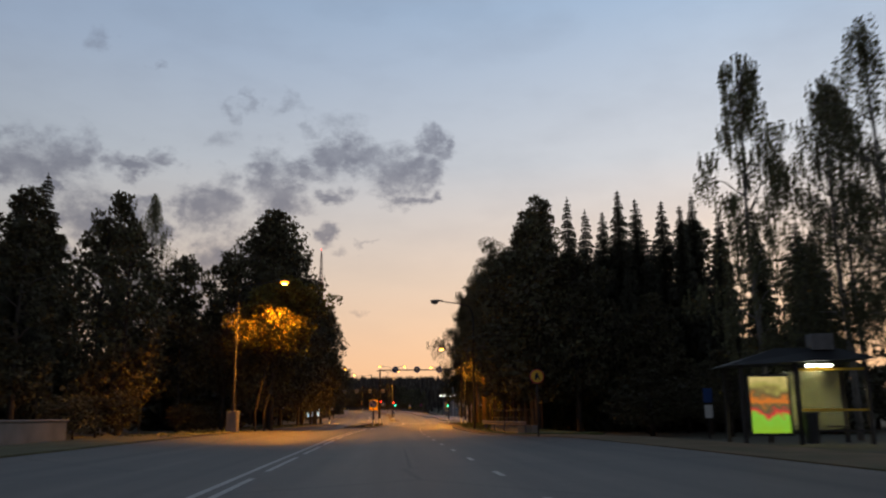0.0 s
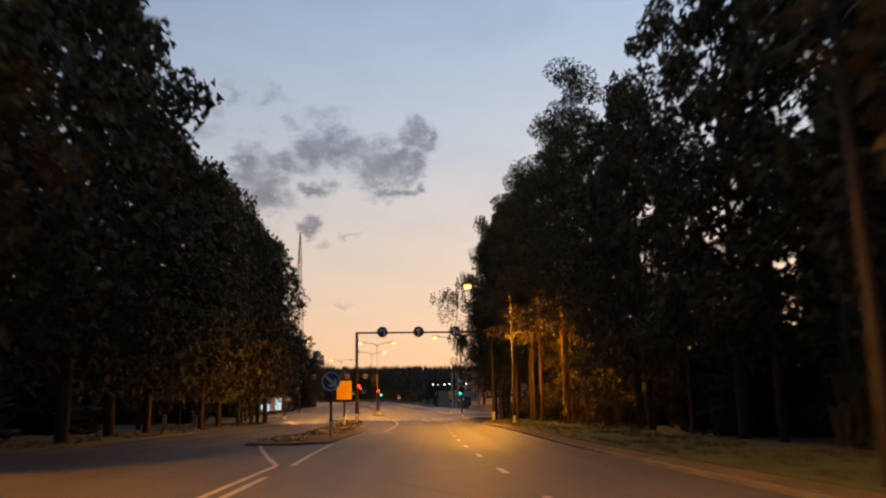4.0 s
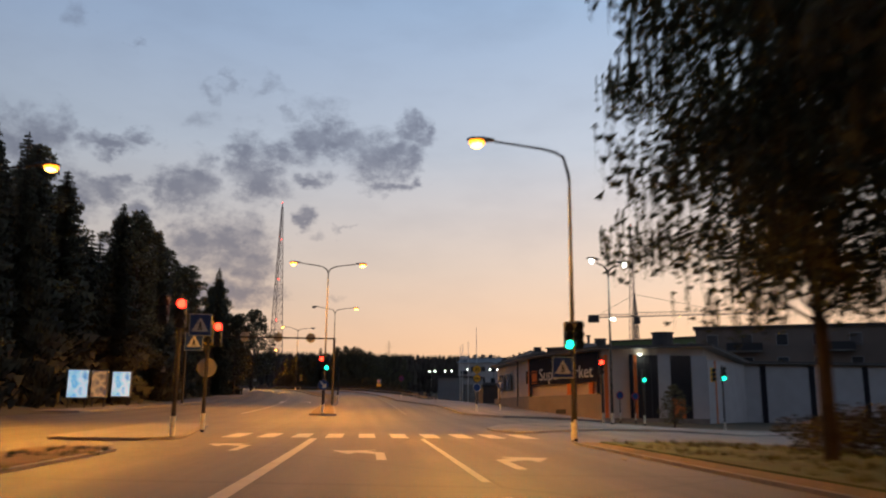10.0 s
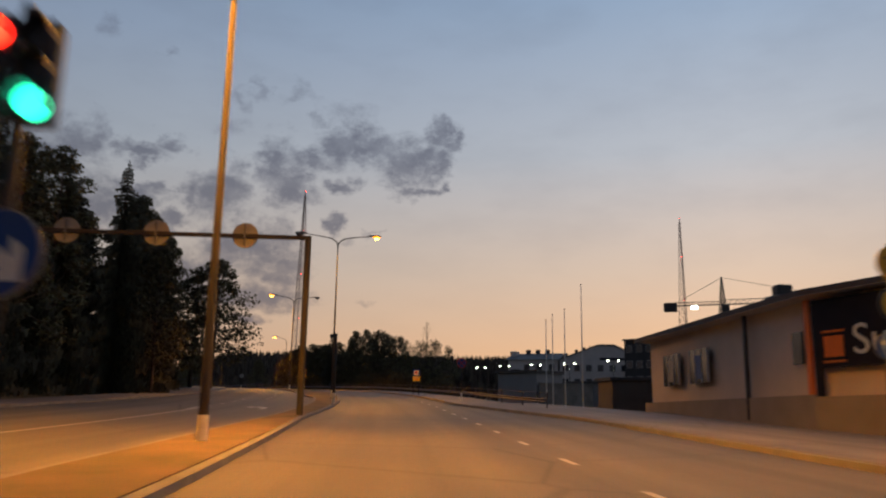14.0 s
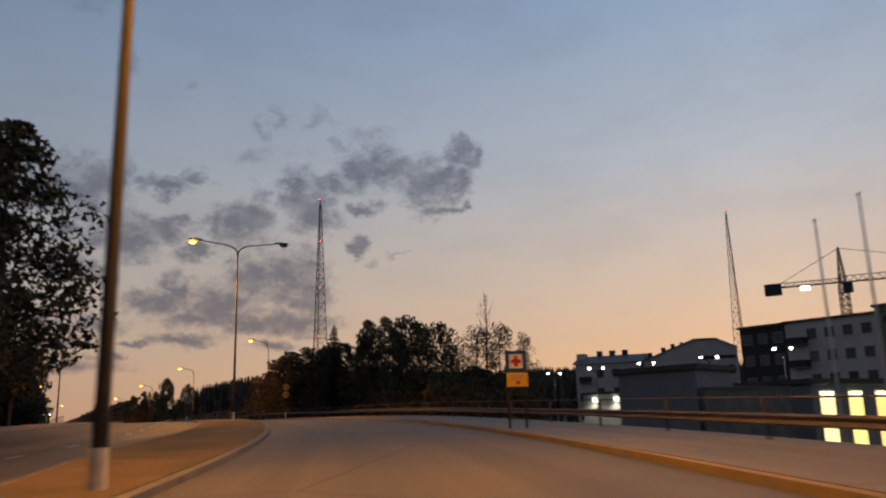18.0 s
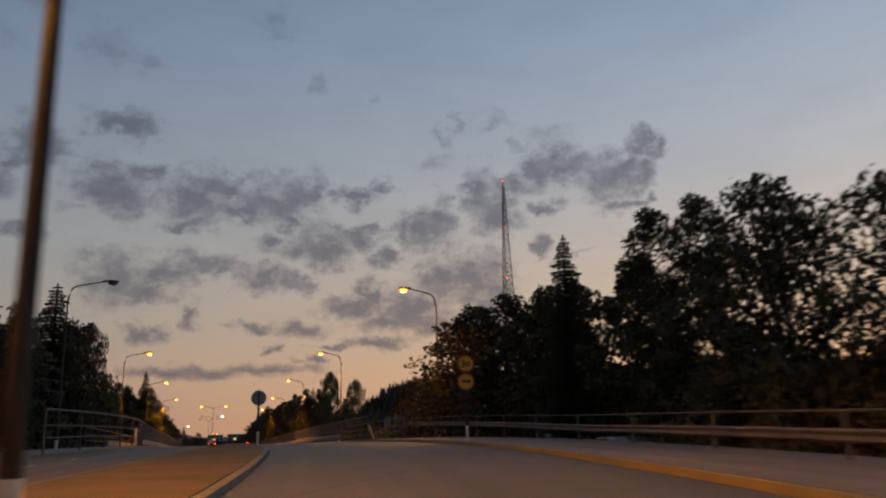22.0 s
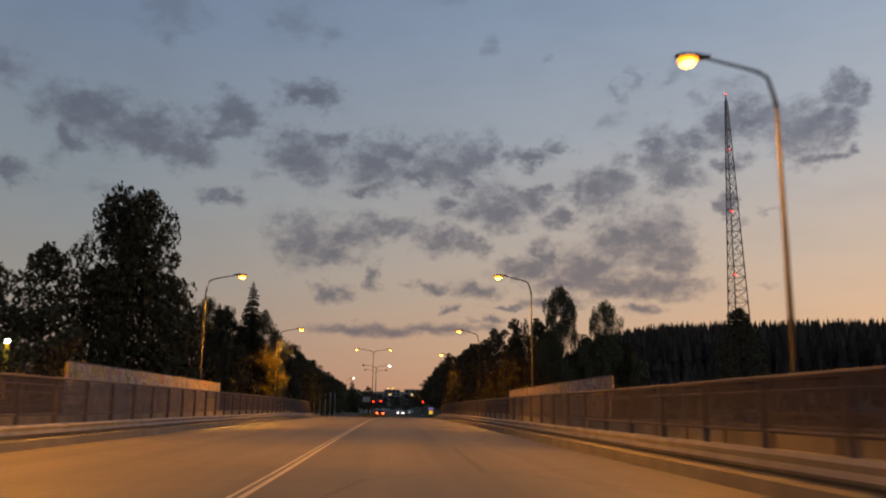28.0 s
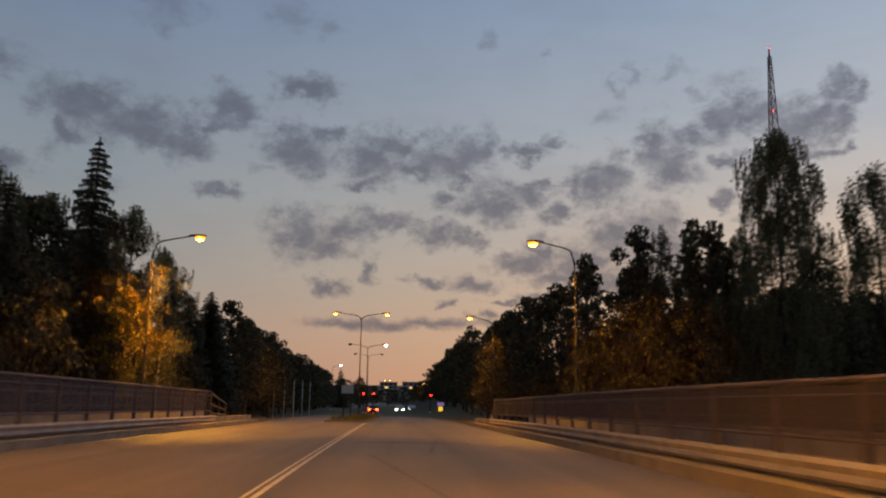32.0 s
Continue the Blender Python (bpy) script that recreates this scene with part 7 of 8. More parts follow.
g = on_wall("window", mF, 3.0, 4.7, -0.12, 5.0, M["glassdark"], 0.04)
for x in (3.55, 4.12):
    on_wall("mullion", mF, x, x + 0.05, -0.12, 5.0, M["dark_steel"], 0.07, parent=g)
on_wall("pilaster", mF, 4.72, 5.75, -0.12, 5.1, M["grey_panel"], 0.10)
g = on_wall("window", mF, 5.8, 7.5, -0.12, 5.0, M["glassdark"], 0.04)
on_wall("stripe", mF, 5.8, 6.9, -0.12, 1.5, M["orange"], 0.06, "orange panel")
on_wall("pilaster", mF, 7.52, 8.8, -0.12, 5.0, M["grey_panel"], 0.10)
mR, LR = facade(SE, SF)
on_wall("cladding", mR, 0, LR, -0.7, 4.7, M["grey_panel"], 0.05)
on_wall("stripe", mR, 1.6, 1.95, -0.7, 4.7, M["orange"], 0.07, "orange vertical stripe")
mQ, LQ = facade(SF, SG)
on_wall("cladding", mQ, 0, LQ, -0.9, 4.5, M["grey_panel"], 0.05)
for x in (1.5, 6.0, 11.0, 16.0, 20.0):
    on_wall("column", mQ, x, x + 0.5, -1.2, 4.6, M["navy"], 0.12)
for m, L in ((mR, LR), (mQ, LQ)):
    on_wall("plinth", m, 0, L, -2.6, -0.7 if L < 12 else -0.9, M["concrete"], 0.10)
roof_out = [(5.7, 207.4), (4.75, 188.1), (8.4, 178.0), (17.8, 177.0), (24.8, 183.4), (46.4, 180.4), (46.4, 212.4)]
part("roof", sloped_prism(roof_out, 0, [z + 0.24 for z in ROOF_Z], 0.22), M["roofing"], market, "low sloping dark roof with a projecting edge")
part("soffit", sloped_prism(roof_out, 0, [z + 0.018 for z in ROOF_Z], 0.012), M["grey_panel"], market, "pale underside of the eaves")
for x, y, r, z0, z1, nm in ((17.0, 184.6, 0.95, 5.4, 7.4, "roof_unit"), (12.1, 187.6, 0.55, 5.2, 6.95, "roof_drum")):
    u = part(nm, tube([(x, y, z0), (x, y, z1)], r, 14), M["roofing"], market, smooth=False)
    part("cap", tube([(x, y, z1), (x, y, z1 + 0.1)], r * 1.1, 14), M["dark_steel"], u)
u = part("roof_box", box(10.2, 11.4, 186.7, 187.8, 5.0, 6.55, bevel=0.03), M["render_grey"], market, "pale sheet metal box on the roof")
part("flue", tube([(10.8, 187.2, 6.55), (10.8, 187.2, 7.2)], 0.13, 8), M["dark_steel"], u)
part("flue_cap", tube([(10.8, 187.2, 7.2), (10.8, 187.2, 7.32)], 0.24, 8), M["dark_steel"], u)
u = part("roof_vent", box(7.2, 8.4, 193.7, 194.8, 4.9, 6.1, bevel=0.03), M["steel"], market)
part("cap", box(7.45, 8.15, 193.95, 194.55, 6.1, 6.6, bevel=0.05), M["dark_steel"], u)
part("roof_step", box(13.4, 20.0, 182.0, 190.0, 5.0, 6.15), M["roofing"], market, "raised part of the roof")
wl = part("wall_lamp", box(11.9, 12.1, 178.0, 178.25, 5.0, 5.1, bevel=0.02), M["glow_white"], market, "bright wall lamp under the eave")
lamp_light("lamp_light", (12.0, 177.9, 4.9), 25, (0.95, 1.0, 0.75), size=0.15)

sd = thing("shed", Matrix.Translation((5.9, 212.2, 0.0)), "low dark wooden bin shed behind the supermarket", "shed")
part("wall", box(0, 3.1, 0, 3.0, -0.8, 2.9), M["roofing"], sd)
part("roof", box(-0.2, 3.3, -0.2, 3.2, 2.9, 3.1), M["dark_steel"], sd)
for k in range(12):
    part("board", box(0.02 + 0.257 * k, 0.25 + 0.257 * k, -0.03, -0.002, 0.9, 2.86), M["roofing"], sd)
# ---- car park lamps and flag poles ----
tw = Matrix.Translation((1.55, 157.3, 0.0)) @ Matrix.Rotation(radians(20), 4, "Z")
street_lamp(0, 0, 8.85, [(-1.35, True), (1.35, True)], "tall slim lamp with two arms, burning white", watts=350, lit_mat="glow_white", colour=WHITE_LAMP, world_m=tw)
for x, y, z in ((13.2, 308.1, 8.4), (14.8, 293.5, 8.0), (19.1, 289.0, 8.1), (22.3, 280.1, 7.9), (28.1, 276.8, 8.3)):
    g0 = gz(x, y)
    m = Matrix.Translation((x, y, g0)) @ Matrix.Rotation(radians(-10), 4, "Z")
    street_lamp(0, 0, z - g0, [(-0.95, True), (0.95, True)], "car park lamp with two white lights", watts=120, lit_mat="glow_white", colour=WHITE_LAMP, world_m=m)
for x, y, z in ((7.3, 223.5, 11.0), (6.7, 226.5, 9.3), (6.5, 229.8, 9.2), (6.7, 232.9, 9.1)):
    g0 = gz(x, y)
    fp = thing("flagpole", Matrix.Translation((x, y, g0)), "tall slim white flagpole without a flag", "flagpole", "flagpoles")
    part("pole", tube([(0, 0, -0.2), (0, 0, z - g0)], [0.075, 0.03], 8), M["sign_white"], fp, smooth=True)
    part("finial", tube([(0, 0, z - g0), (0, 0, z - g0 + 0.12)], [0.06, 0.02], 8), M["steel"], fp)
yl = thing("path_lamp", Matrix.Translation((-80.4, 341.3, gz(-80.4, 341.3))), "short yellowish lamp column with a white light", "lamp")
hh = 6.5 - gz(-80.4, 341.3)
part("column", tube([(0, 0, -0.3), (0, 0, hh - 0.25)], 0.14, 10), M["sign_yellow"], yl)
part("glass", tube([(0, 0, hh - 0.25), (0, 0, hh)], 0.16, 10), M["glow_white"], yl)
lamp_light("lamp_light", (-80.1, 341.0, 6.6), 60, WHITE_LAMP)


# ---- blocks of flats and other buildings ----
def block(name, label, a, b, depth, z0, z1, mat, floors, bays, roof="flat", lit=(), win=(1.3, 1.4), balconies=(), roofmat="roofing", skip=()):
    """A building whose front runs from plan point a to b, seen from its -y side, with storeys of windows set in it."""
    m, L = frame_at(a, b)
    root = thing(name, m, label, "building")
    part("wall", box(0, L, 0, depth, z0, z1), mat, root)
    if roof == "flat":
        part("roof", box(-0.3, L + 0.3, -0.35, depth + 0.3, z1, z1 + 0.35), M[roofmat], root)
    else:
        bm = bmesh.new()
        rv = [bm.verts.new(p) for p in ((-0.5, -0.6, z1), (L + 0.5, -0.6, z1), (L + 0.5, depth + 0.6, z1), (-0.5, depth + 0.6, z1), (-0.5, depth / 2, z1 + roof), (L + 0.5, depth / 2, z1 + roof))]
        for f in ((0, 1, 5, 4), (2, 3, 4, 5), (1, 2, 5), (3, 0, 4), (3, 2, 1, 0)):
            bm.faces.new([rv[i] for i in f])
        part("roof", bm, M[roofmat], root)
        for k in range(3):
            part("chimney", box(L * (0.3 + 0.2 * k) - 0.5, L * (0.3 + 0.2 * k) + 0.5, depth / 2 - 0.6, depth / 2 + 0.6, z1 + roof * 0.5, z1 + roof + 0.9), M["roofing"], root)
    step = (z1 - z0 - 0.6) / floors
    for f in range(floors):
        for k in range(bays):
            if (f, k) in skip:
                continue
            x = L * (k + 0.5) / bays
            z = z0 + 0.5 + f * step + step * 0.28
            on = (f, k) in lit
            fr = part("window", box(x - win[0] / 2 - 0.08, x + win[0] / 2 + 0.08, -0.05, 0.02, z - 0.08, z + win[1] + 0.08), M["render_white"], root)
            part("pane", box(x - win[0] / 2, x + win[0] / 2, -0.07, -0.052, z, z + win[1]), M["pane_lit"] if on else M["pane"], fr, "lit window" if on else "")
            part("sill", box(x - win[0] / 2 - 0.1, x + win[0] / 2 + 0.1, -0.14, -0.05, z - 0.12, z - 0.08), M["steel"], fr)
    for f, x0, x1 in balconies:
        z = z0 + 0.5 + f * step
        bc = part("balcony", box(x0, x1, -1.5, 0.0, z - 0.1, z + 0.08), M["concrete"], root)
        part("front", box(x0, x1, -1.52, -1.46, z + 0.08, z + 1.1), M["render_black"], bc)
        part("side", box(x0, x0 + 0.06, -1.46, -0.0, z + 0.08, z + 1.1), M["render_black"], bc)
        part("side", box(x1 - 0.06, x1, -1.46, -0.0, z + 0.08, z + 1.1), M["render_black"], bc)
    return root


P0, P1 = Vector((47.0, 327.6)), Vector((86.0, 276.0))
u = (P1 - P0).normalized()
q = lambda t: tuple(P0 + u * t)  # noqa: E731
block("apartment_block", "black-clad end of a new block of flats", q(1.2), q(8.5), 13, -1.6, 15.6, M["render_black"], 5, 3)
block("apartment_block", "pale grey block of flats with balconies", q(8.55), q(21.5), 13, -1.6, 15.7, M["render_pale"], 5, 5, balconies=tuple((f, 0.6, 3.2) for f in (1, 2, 3, 4)), skip=tuple((f, 0) for f in range(5)), lit=((1, 3),))
block("apartment_block", "green rendered block of flats with dark balconies", q(21.55), q(62), 13, -1.6, 16.6, M["render_green"], 5, 12, balconies=tuple((f, x, x + 5.5) for f in (1, 2, 3, 4) for x in (5.0, 22.0)), lit=((1, 4), (2, 8)))
old = block("apartment_block", "older pale block of flats with a low metal roof and balconies", (28.2, 356.4), (39.4, 350.9), 12, -1.6, 12.8, M["render_pale"], 4, 4, roof=1.9, roofmat="sheetroof", balconies=tuple((f, 0.9, 3.0) for f in (1, 2, 3)), skip=tuple((f, 0) for f in range(4)))
part("end_pier", box(-0.35, 1.3, 3.2, 6.4, 12.8, 15.1), M["render_pale"], old)


def gabled_block(label, a, b, depth, z0, outline, mat, floors, bays):
    """A building whose front is a gable: outline gives its upper edge as pairs of place along the front and height."""
    m, L = frame_at(a, b)
    root = thing("apartment_block", m, label, "building")
    bm = bmesh.new()
    front = [(0, z0)] + outline + [(L, z0)]
    rows2 = [[bm.verts.new((x, y, z)) for x, z in front] for y in (0.0, depth)]
    n = len(front)
    bm.faces.new(rows2[0]), bm.faces.new(rows2[1][::-1])
    for i in range(n):
        bm.faces.new((rows2[0][i], rows2[0][(i + 1) % n], rows2[1][(i + 1) % n], rows2[1][i]))
    bmesh.ops.recalc_face_normals(bm, faces=bm.faces[:])
    part("wall", bm, mat, root)
    for (xa, za), (xb, zb) in zip(outline, outline[1:]):
        bm = bmesh.new()
        ea, eb = (-0.5 if xa == 0 else 0.0), (0.5 if xb == L else 0.0)
        k = (zb - za) / (xb - xa)
        pts = [(xa + ea, za + k * ea), (xb + eb, zb + k * eb)]
        vs = [bm.verts.new((x, y, z + o)) for y in (-0.35, depth) for o in (0.01, 0.3) for x, z in pts]
        for f in ((0, 1, 3, 2), (4, 6, 7, 5), (0, 4, 5, 1), (2, 3, 7, 6), (0, 2, 6, 4), (1, 5, 7, 3)):
            bm.faces.new([vs[i] for i in f])
        bmesh.ops.recalc_face_normals(bm, faces=bm.faces[:])
        part("roof", bm, M["sheetroof"], root)
    for x, z, w in ((1.6, 14.6, 0.9), (4.2, 15.5, 0.8), (6.0, 16.1, 0.7), (7.6, 16.4, 0.4)):
        part("chimney", box(x - w / 2, x + w / 2, 5.4, 6.4, z - 2.2, z), M["roofing"], root)
    step = 3.3
    for f in range(floors):
        for k in range(bays):
            x, z = L * (k + 0.5) / bays, z0 + 1.7 + f * step
            fr = part("window", box(x - 0.73, x + 0.73, -0.05, 0.02, z - 0.08, z + 1.48), M["render_white"], root)
            part("pane", box(x - 0.65, x + 0.65, -0.07, -0.052, z, z + 1.4), M["pane"], fr)
            part("sill", box(x - 0.75, x + 0.75, -0.14, -0.052, z - 0.12, z - 0.082), M["steel"], fr)
    part("band", box(9.6, L - 0.4, -0.12, -0.002, 12.6, 13.2), M["render_black"], root, "dark recessed strip under the gable")
    return root


gabled_block("pale block of flats with a broad gable over its front", (39.45, 349.4), (55.6, 345.0), 14, -1.6, [(0, 12.6), (9.2, 16.1), (13.1, 16.1), (16.738, 14.4)], M["render_pale"], 4, 6)
block("hall", "grey windowless hall with a flat roof", (7.8, 262.5), (11.8, 258.1), 6, -1.6, 5.35, M["render_grey"], 1, 1, skip=((0, 0),))
block("apartment_block", "brown block of flats behind the supermarket", (37.0, 218.0), (71.0, 198.0), 13, -1.6, 11.2, M["render_brown"], 4, 9, balconies=tuple((f, x, x + 4.5) for f in (1, 2, 3) for x in (4.0, 15.0, 26.0)))
block("apartment_block", "brown block of flats with a raised part", (57.0, 202.5), (80.0, 189.0), 14, -1.6, 15.4, M["render_brown"], 5, 6)
gr = block("garage", "low pale garage with two bright wall lamps", (19.2, 317.1), (25.4, 312.1), 6, -1.6, 5.7, M["render_white"], 1, 1, skip=((0, 0),))
for x in (1.8, 5.0):
    part("wall_lamp", box(x - 0.25, x + 0.25, -0.35, -0.02, 4.75, 5.2, bevel=0.05), M["glow_white"], gr, "glowing wall lamp")
    lamp_light("lamp_light", gr.matrix_world @ Vector((x, -0.8, 4.7)), 150, (1.0, 0.95, 0.7))
rh = block("parking_hall", "low dark hall with a row of lit bays", (21.5, 261.0), (44.0, 271.5), 10, -1.6, 4.3, M["render_grey"], 1, 1, skip=((0, 0),))
BAYS = [(1.0, 0.85, 0.38), (1.0, 0.78, 0.25), (1.0, 0.70, 0.22), (1.0, 0.62, 0.20), (1.0, 0.50, 0.17), (1.0, 0.46, 0.15), (1.0, 0.34, 0.12)]
for k, c in enumerate(BAYS):
    x = 1.6 + 3.35 * k
    fr = part("bay", box(x - 0.95, x + 0.95, -0.06, 0.02, -1.0, 3.9), M["render_grey"], rh)
    gm2 = glow("lit_bay", c, 1.5 - 0.1 * k)
    for j in range(3):
        part("pane", box(x - 0.82 + 0.56 * j, x - 0.82 + 0.56 * j + 0.52, -0.09, -0.062, -0.9, 3.7), gm2, fr, "glowing bay")
    part("lamp", box(x - 0.6, x + 0.6, -0.16, -0.092, 3.5, 3.65), M["glow_white"], fr, "glowing strip light")
cw = thing("retaining_wall", Matrix.Identity(4), "long pale concrete wall beside the lit hall", "wall")
for k in range(5):
    a, b = Vector((12.1 + 1.6 * k, 257.6 + 0.75 * k)), Vector((13.66 + 1.6 * k, 258.33 + 0.75 * k))
    way = (b - a).normalized()
    off = Vector((-way.y, way.x)) * 0.22
    part("slab", prism([tuple(a), tuple(b), tuple(b + off), tuple(a + off)], -1.8, 4.0), M["concrete"], cw)
part("coping", prism([(12.0, 257.4), (20.1, 261.2), (19.95, 261.6), (11.85, 257.85)], 4.002, 4.12), M["kerb"], cw)
# the boards' weak emission stands for light falling on the fence
yf = thing("fence", Matrix.Translation((8.0, 334.0, gz(8, 334))), "low yellow-green board fence at the car park, its lamplight put in as glow", "fence")
for k in range(8):
    part("board", box(k * 1.25, k * 1.25 + 1.2, 0, 0.05, 0.2, 2.6), glow("board_glow", (0.55, 0.6, 0.12), 0.35) if k == 0 else bpy.data.materials["board_glow"], yf)
# far end of the street
far = [(-6.0, 760, 9, 4.6, "render_white"), (5.5, 740, 11, 4.8, "render_white"), (17, 700, 12, 3.4, "render_brown"), (24, 690, 9, 6.4, "render_white")]
for d, s, w, h, mt in far:
    a, b = at(s, d), at(s, d + w)
    block("office_building", "distant flat-roofed building at the end of the street", (a.x, a.y), (b.x, b.y), 12, -1.6, h * 0.85, M[mt], 3, 4, lit=((1, 1),), win=(1.6, 0.9))
for k in range(5):
    fp = thing("flagpole", place(436 + 5.5 * k, -13.2 + 0.45 * k), "slim pale pole without a flag beside the far street", "flagpole", "far flagpoles")
    part("pole", tube([(0, 0, -0.3), (0, 0, 4.6)], [0.07, 0.04], 6), M["sign_white"], fp, smooth=True)
sn = thing("road_sign", place(412, -3.6), "small pale sign panel on two posts, seen from behind", "road sign")
post(sn, 2.9, 0.05, -0.3, False)
post(sn, 2.9, 0.05, 0.3, False)
part("panel", box(-0.5, 0.5, -0.10, -0.07, 2.15, 2.8, bevel=0.01), M["sign_white"], sn, "small pale panel")
sn = thing("road_sign", place(478, 8.3), "small lit shop sign in violet and yellow by the street", "sign")
post(sn, 2.2, 0.06, band=False)
part("panel", box(-0.55, 0.55, -0.12, -0.07, 1.5, 2.1, bevel=0.02), glow("violet_sign", (0.45, 0.30, 0.75), 0.3), sn, "glowing violet panel")
part("panel", box(-0.35, 0.35, -0.12, -0.07, 0.55, 1.4, bevel=0.02), glow("yellow_sign", (1.0, 0.62, 0.05), 0.9), sn, "glowing yellow panel")


# ---- masts and crane ----
def lattice(bm, legs, z0, z1, w0, w1, n, r=0.12, rb=0.06):
    """A tapering lattice tower on legs: corner bars with level and slanting braces."""
    def corner(k, z):
        w = w0 + (w1 - w0) * (z - z0) / (z1 - z0)
        a = 2 * math.pi * k / legs + 0.4
        return Vector((w * 0.58 * math.cos(a), w * 0.58 * math.sin(a), z))
    for k in range(legs):
        tube([corner(k, z0), corner(k, z1)], [r, r * 0.6], 4, bm)
    zs = [z0 + (z1 - z0) * (1 - (1 - i / n) ** 1.25) for i in range(n + 1)]
    for za, zb in zip(zs, zs[1:]):
        for k in range(legs):
            tube([corner(k, za), corner((k + 1) % legs, zb)], rb, 3, bm, False)
            tube([corner((k + 1) % legs, za), corner(k, zb)], rb, 3, bm, False)
            tube([corner(k, zb), corner((k + 1) % legs, zb)], rb, 3, bm, False)
    return bm


red_white = surface("mast_paint", (0.30, 0.22, 0.21), 0.3, 0.06, 2.0, 0.7, bump=0)
for x, y, top, w in ((-44.7, 672.4, 140.4, 10.5), (254.0, 763.0, 157.0, 11.0)):
    g0 = gz(x, y)
    root = thing("radio_mast", Matrix.Translation((x, y, g0)), "tall tapering lattice radio mast with red lights", "mast", "radio masts")
    part("tower", lattice(bmesh.new(), 3, 0, top - g0 - 4, w, 1.2, 26, 0.30, 0.12), red_white, root)
    part("tip", tube([(0, 0, top - g0 - 4.2), (0, 0, top - g0)], [0.4, 0.25], 6), red_white, root)
    for z in (0.995, 0.78, 0.55, 0.32):
        b = bmesh.new()
        bmesh.ops.create_uvsphere(b, u_segments=8, v_segments=6, radius=0.32)
        for v in b.verts:
            v.co.z += (top - g0) * z
            v.co.y -= w * 0.5 * (1 - z)
        part("warning_light", b, M["glow_red"], root, "glowing red warning light")
cr = thing("tower_crane", Matrix.Translation((88.8, 363.0, 0.0)) @ Matrix.Rotation(math.atan2(-10.5, 18.8), 4, "Z"), "tower crane with a long lattice jib and a lit sign", "crane")
part("mast", lattice(bmesh.new(), 4, -1.6, 28, 2.0, 2.0, 16, 0.12, 0.07), M["dark_steel"], cr)
part("apex", lattice(bmesh.new(), 4, 28, 37, 1.8, 0.3, 6, 0.10, 0.06), M["dark_steel"], cr)


def jib(x0, x1, z, h, n):
    bm = bmesh.new()
    for y, zz in ((-0.6, z), (0.6, z), (0, z + h)):
        tube([(x0, y, zz), (x1, y, zz)], 0.09, 4, bm)
    for i in range(n):
        a, b = x0 + (x1 - x0) * i / n, x0 + (x1 - x0) * (i + 1) / n
        for y in (-0.6, 0.6):
            tube([(a, y, z), ((a + b) / 2, 0, z + h)], 0.05, 3, bm, False)
            tube([((a + b) / 2, 0, z + h), (b, y, z)], 0.05, 3, bm, False)
        tube([(a, -0.6, z), (b, 0.6, z)], 0.05, 3, bm, False)
    return bm


part("jib", jib(0, 40, 29.4, 1.3, 26), M["steel"], cr)
part("counter_jib", jib(-15, 0, 29.4, 0.9, 9), M["dark_steel"], cr)
part("counterweight", box(-15.5, -12, -0.9, 0.9, 27.8, 30.2, bevel=0.1), M["dark_steel"], cr)
part("cab", box(-0.2, 1.8, -1.9, -1.6, 26.8, 29.0, bevel=0.1), M["dark_steel"], cr)
part("tie", tube([(0, 0, 36.8), (26, 0, 30.8)], 0.06, 4), M["dark_steel"], cr)
part("tie", tube([(0, 0, 36.8), (-12, 0, 30.3)], 0.06, 4), M["dark_steel"], cr)
part("sign_box", box(-8.2, -6.4, -0.9, -0.7, 28.3, 29.1), M["glow_white"], cr, "glowing white sign")
for x in (14, 26, 38):
    part("work_light", box(x, x + 0.5, -0.4, 0.1, 28.9, 29.3), M["pane_lit"], cr, "warm work light")


# ---- parked and distant vehicles ----
CARP = [surface("car_paint_dark", (0.03, 0.03, 0.035), 0.1, 1, 20, 0.25, 0.3, 0), surface("car_paint_silver", (0.35, 0.36, 0.38), 0.08, 1, 20, 0.3, 0.6, 0), surface("car_paint_red", (0.25, 0.03, 0.03), 0.08, 1, 20, 0.3, 0.3, 0)]
M["tyre"] = surface("tyre_rubber", (0.02, 0.02, 0.02), 0.1, 4, 30, 0.9)
M["tail"] = glow("tail_lamp", (1.0, 0.06, 0.015), 22.0)
M["headlamp"] = glow("head_lamp", (1.0, 0.93, 0.75), 12.0)


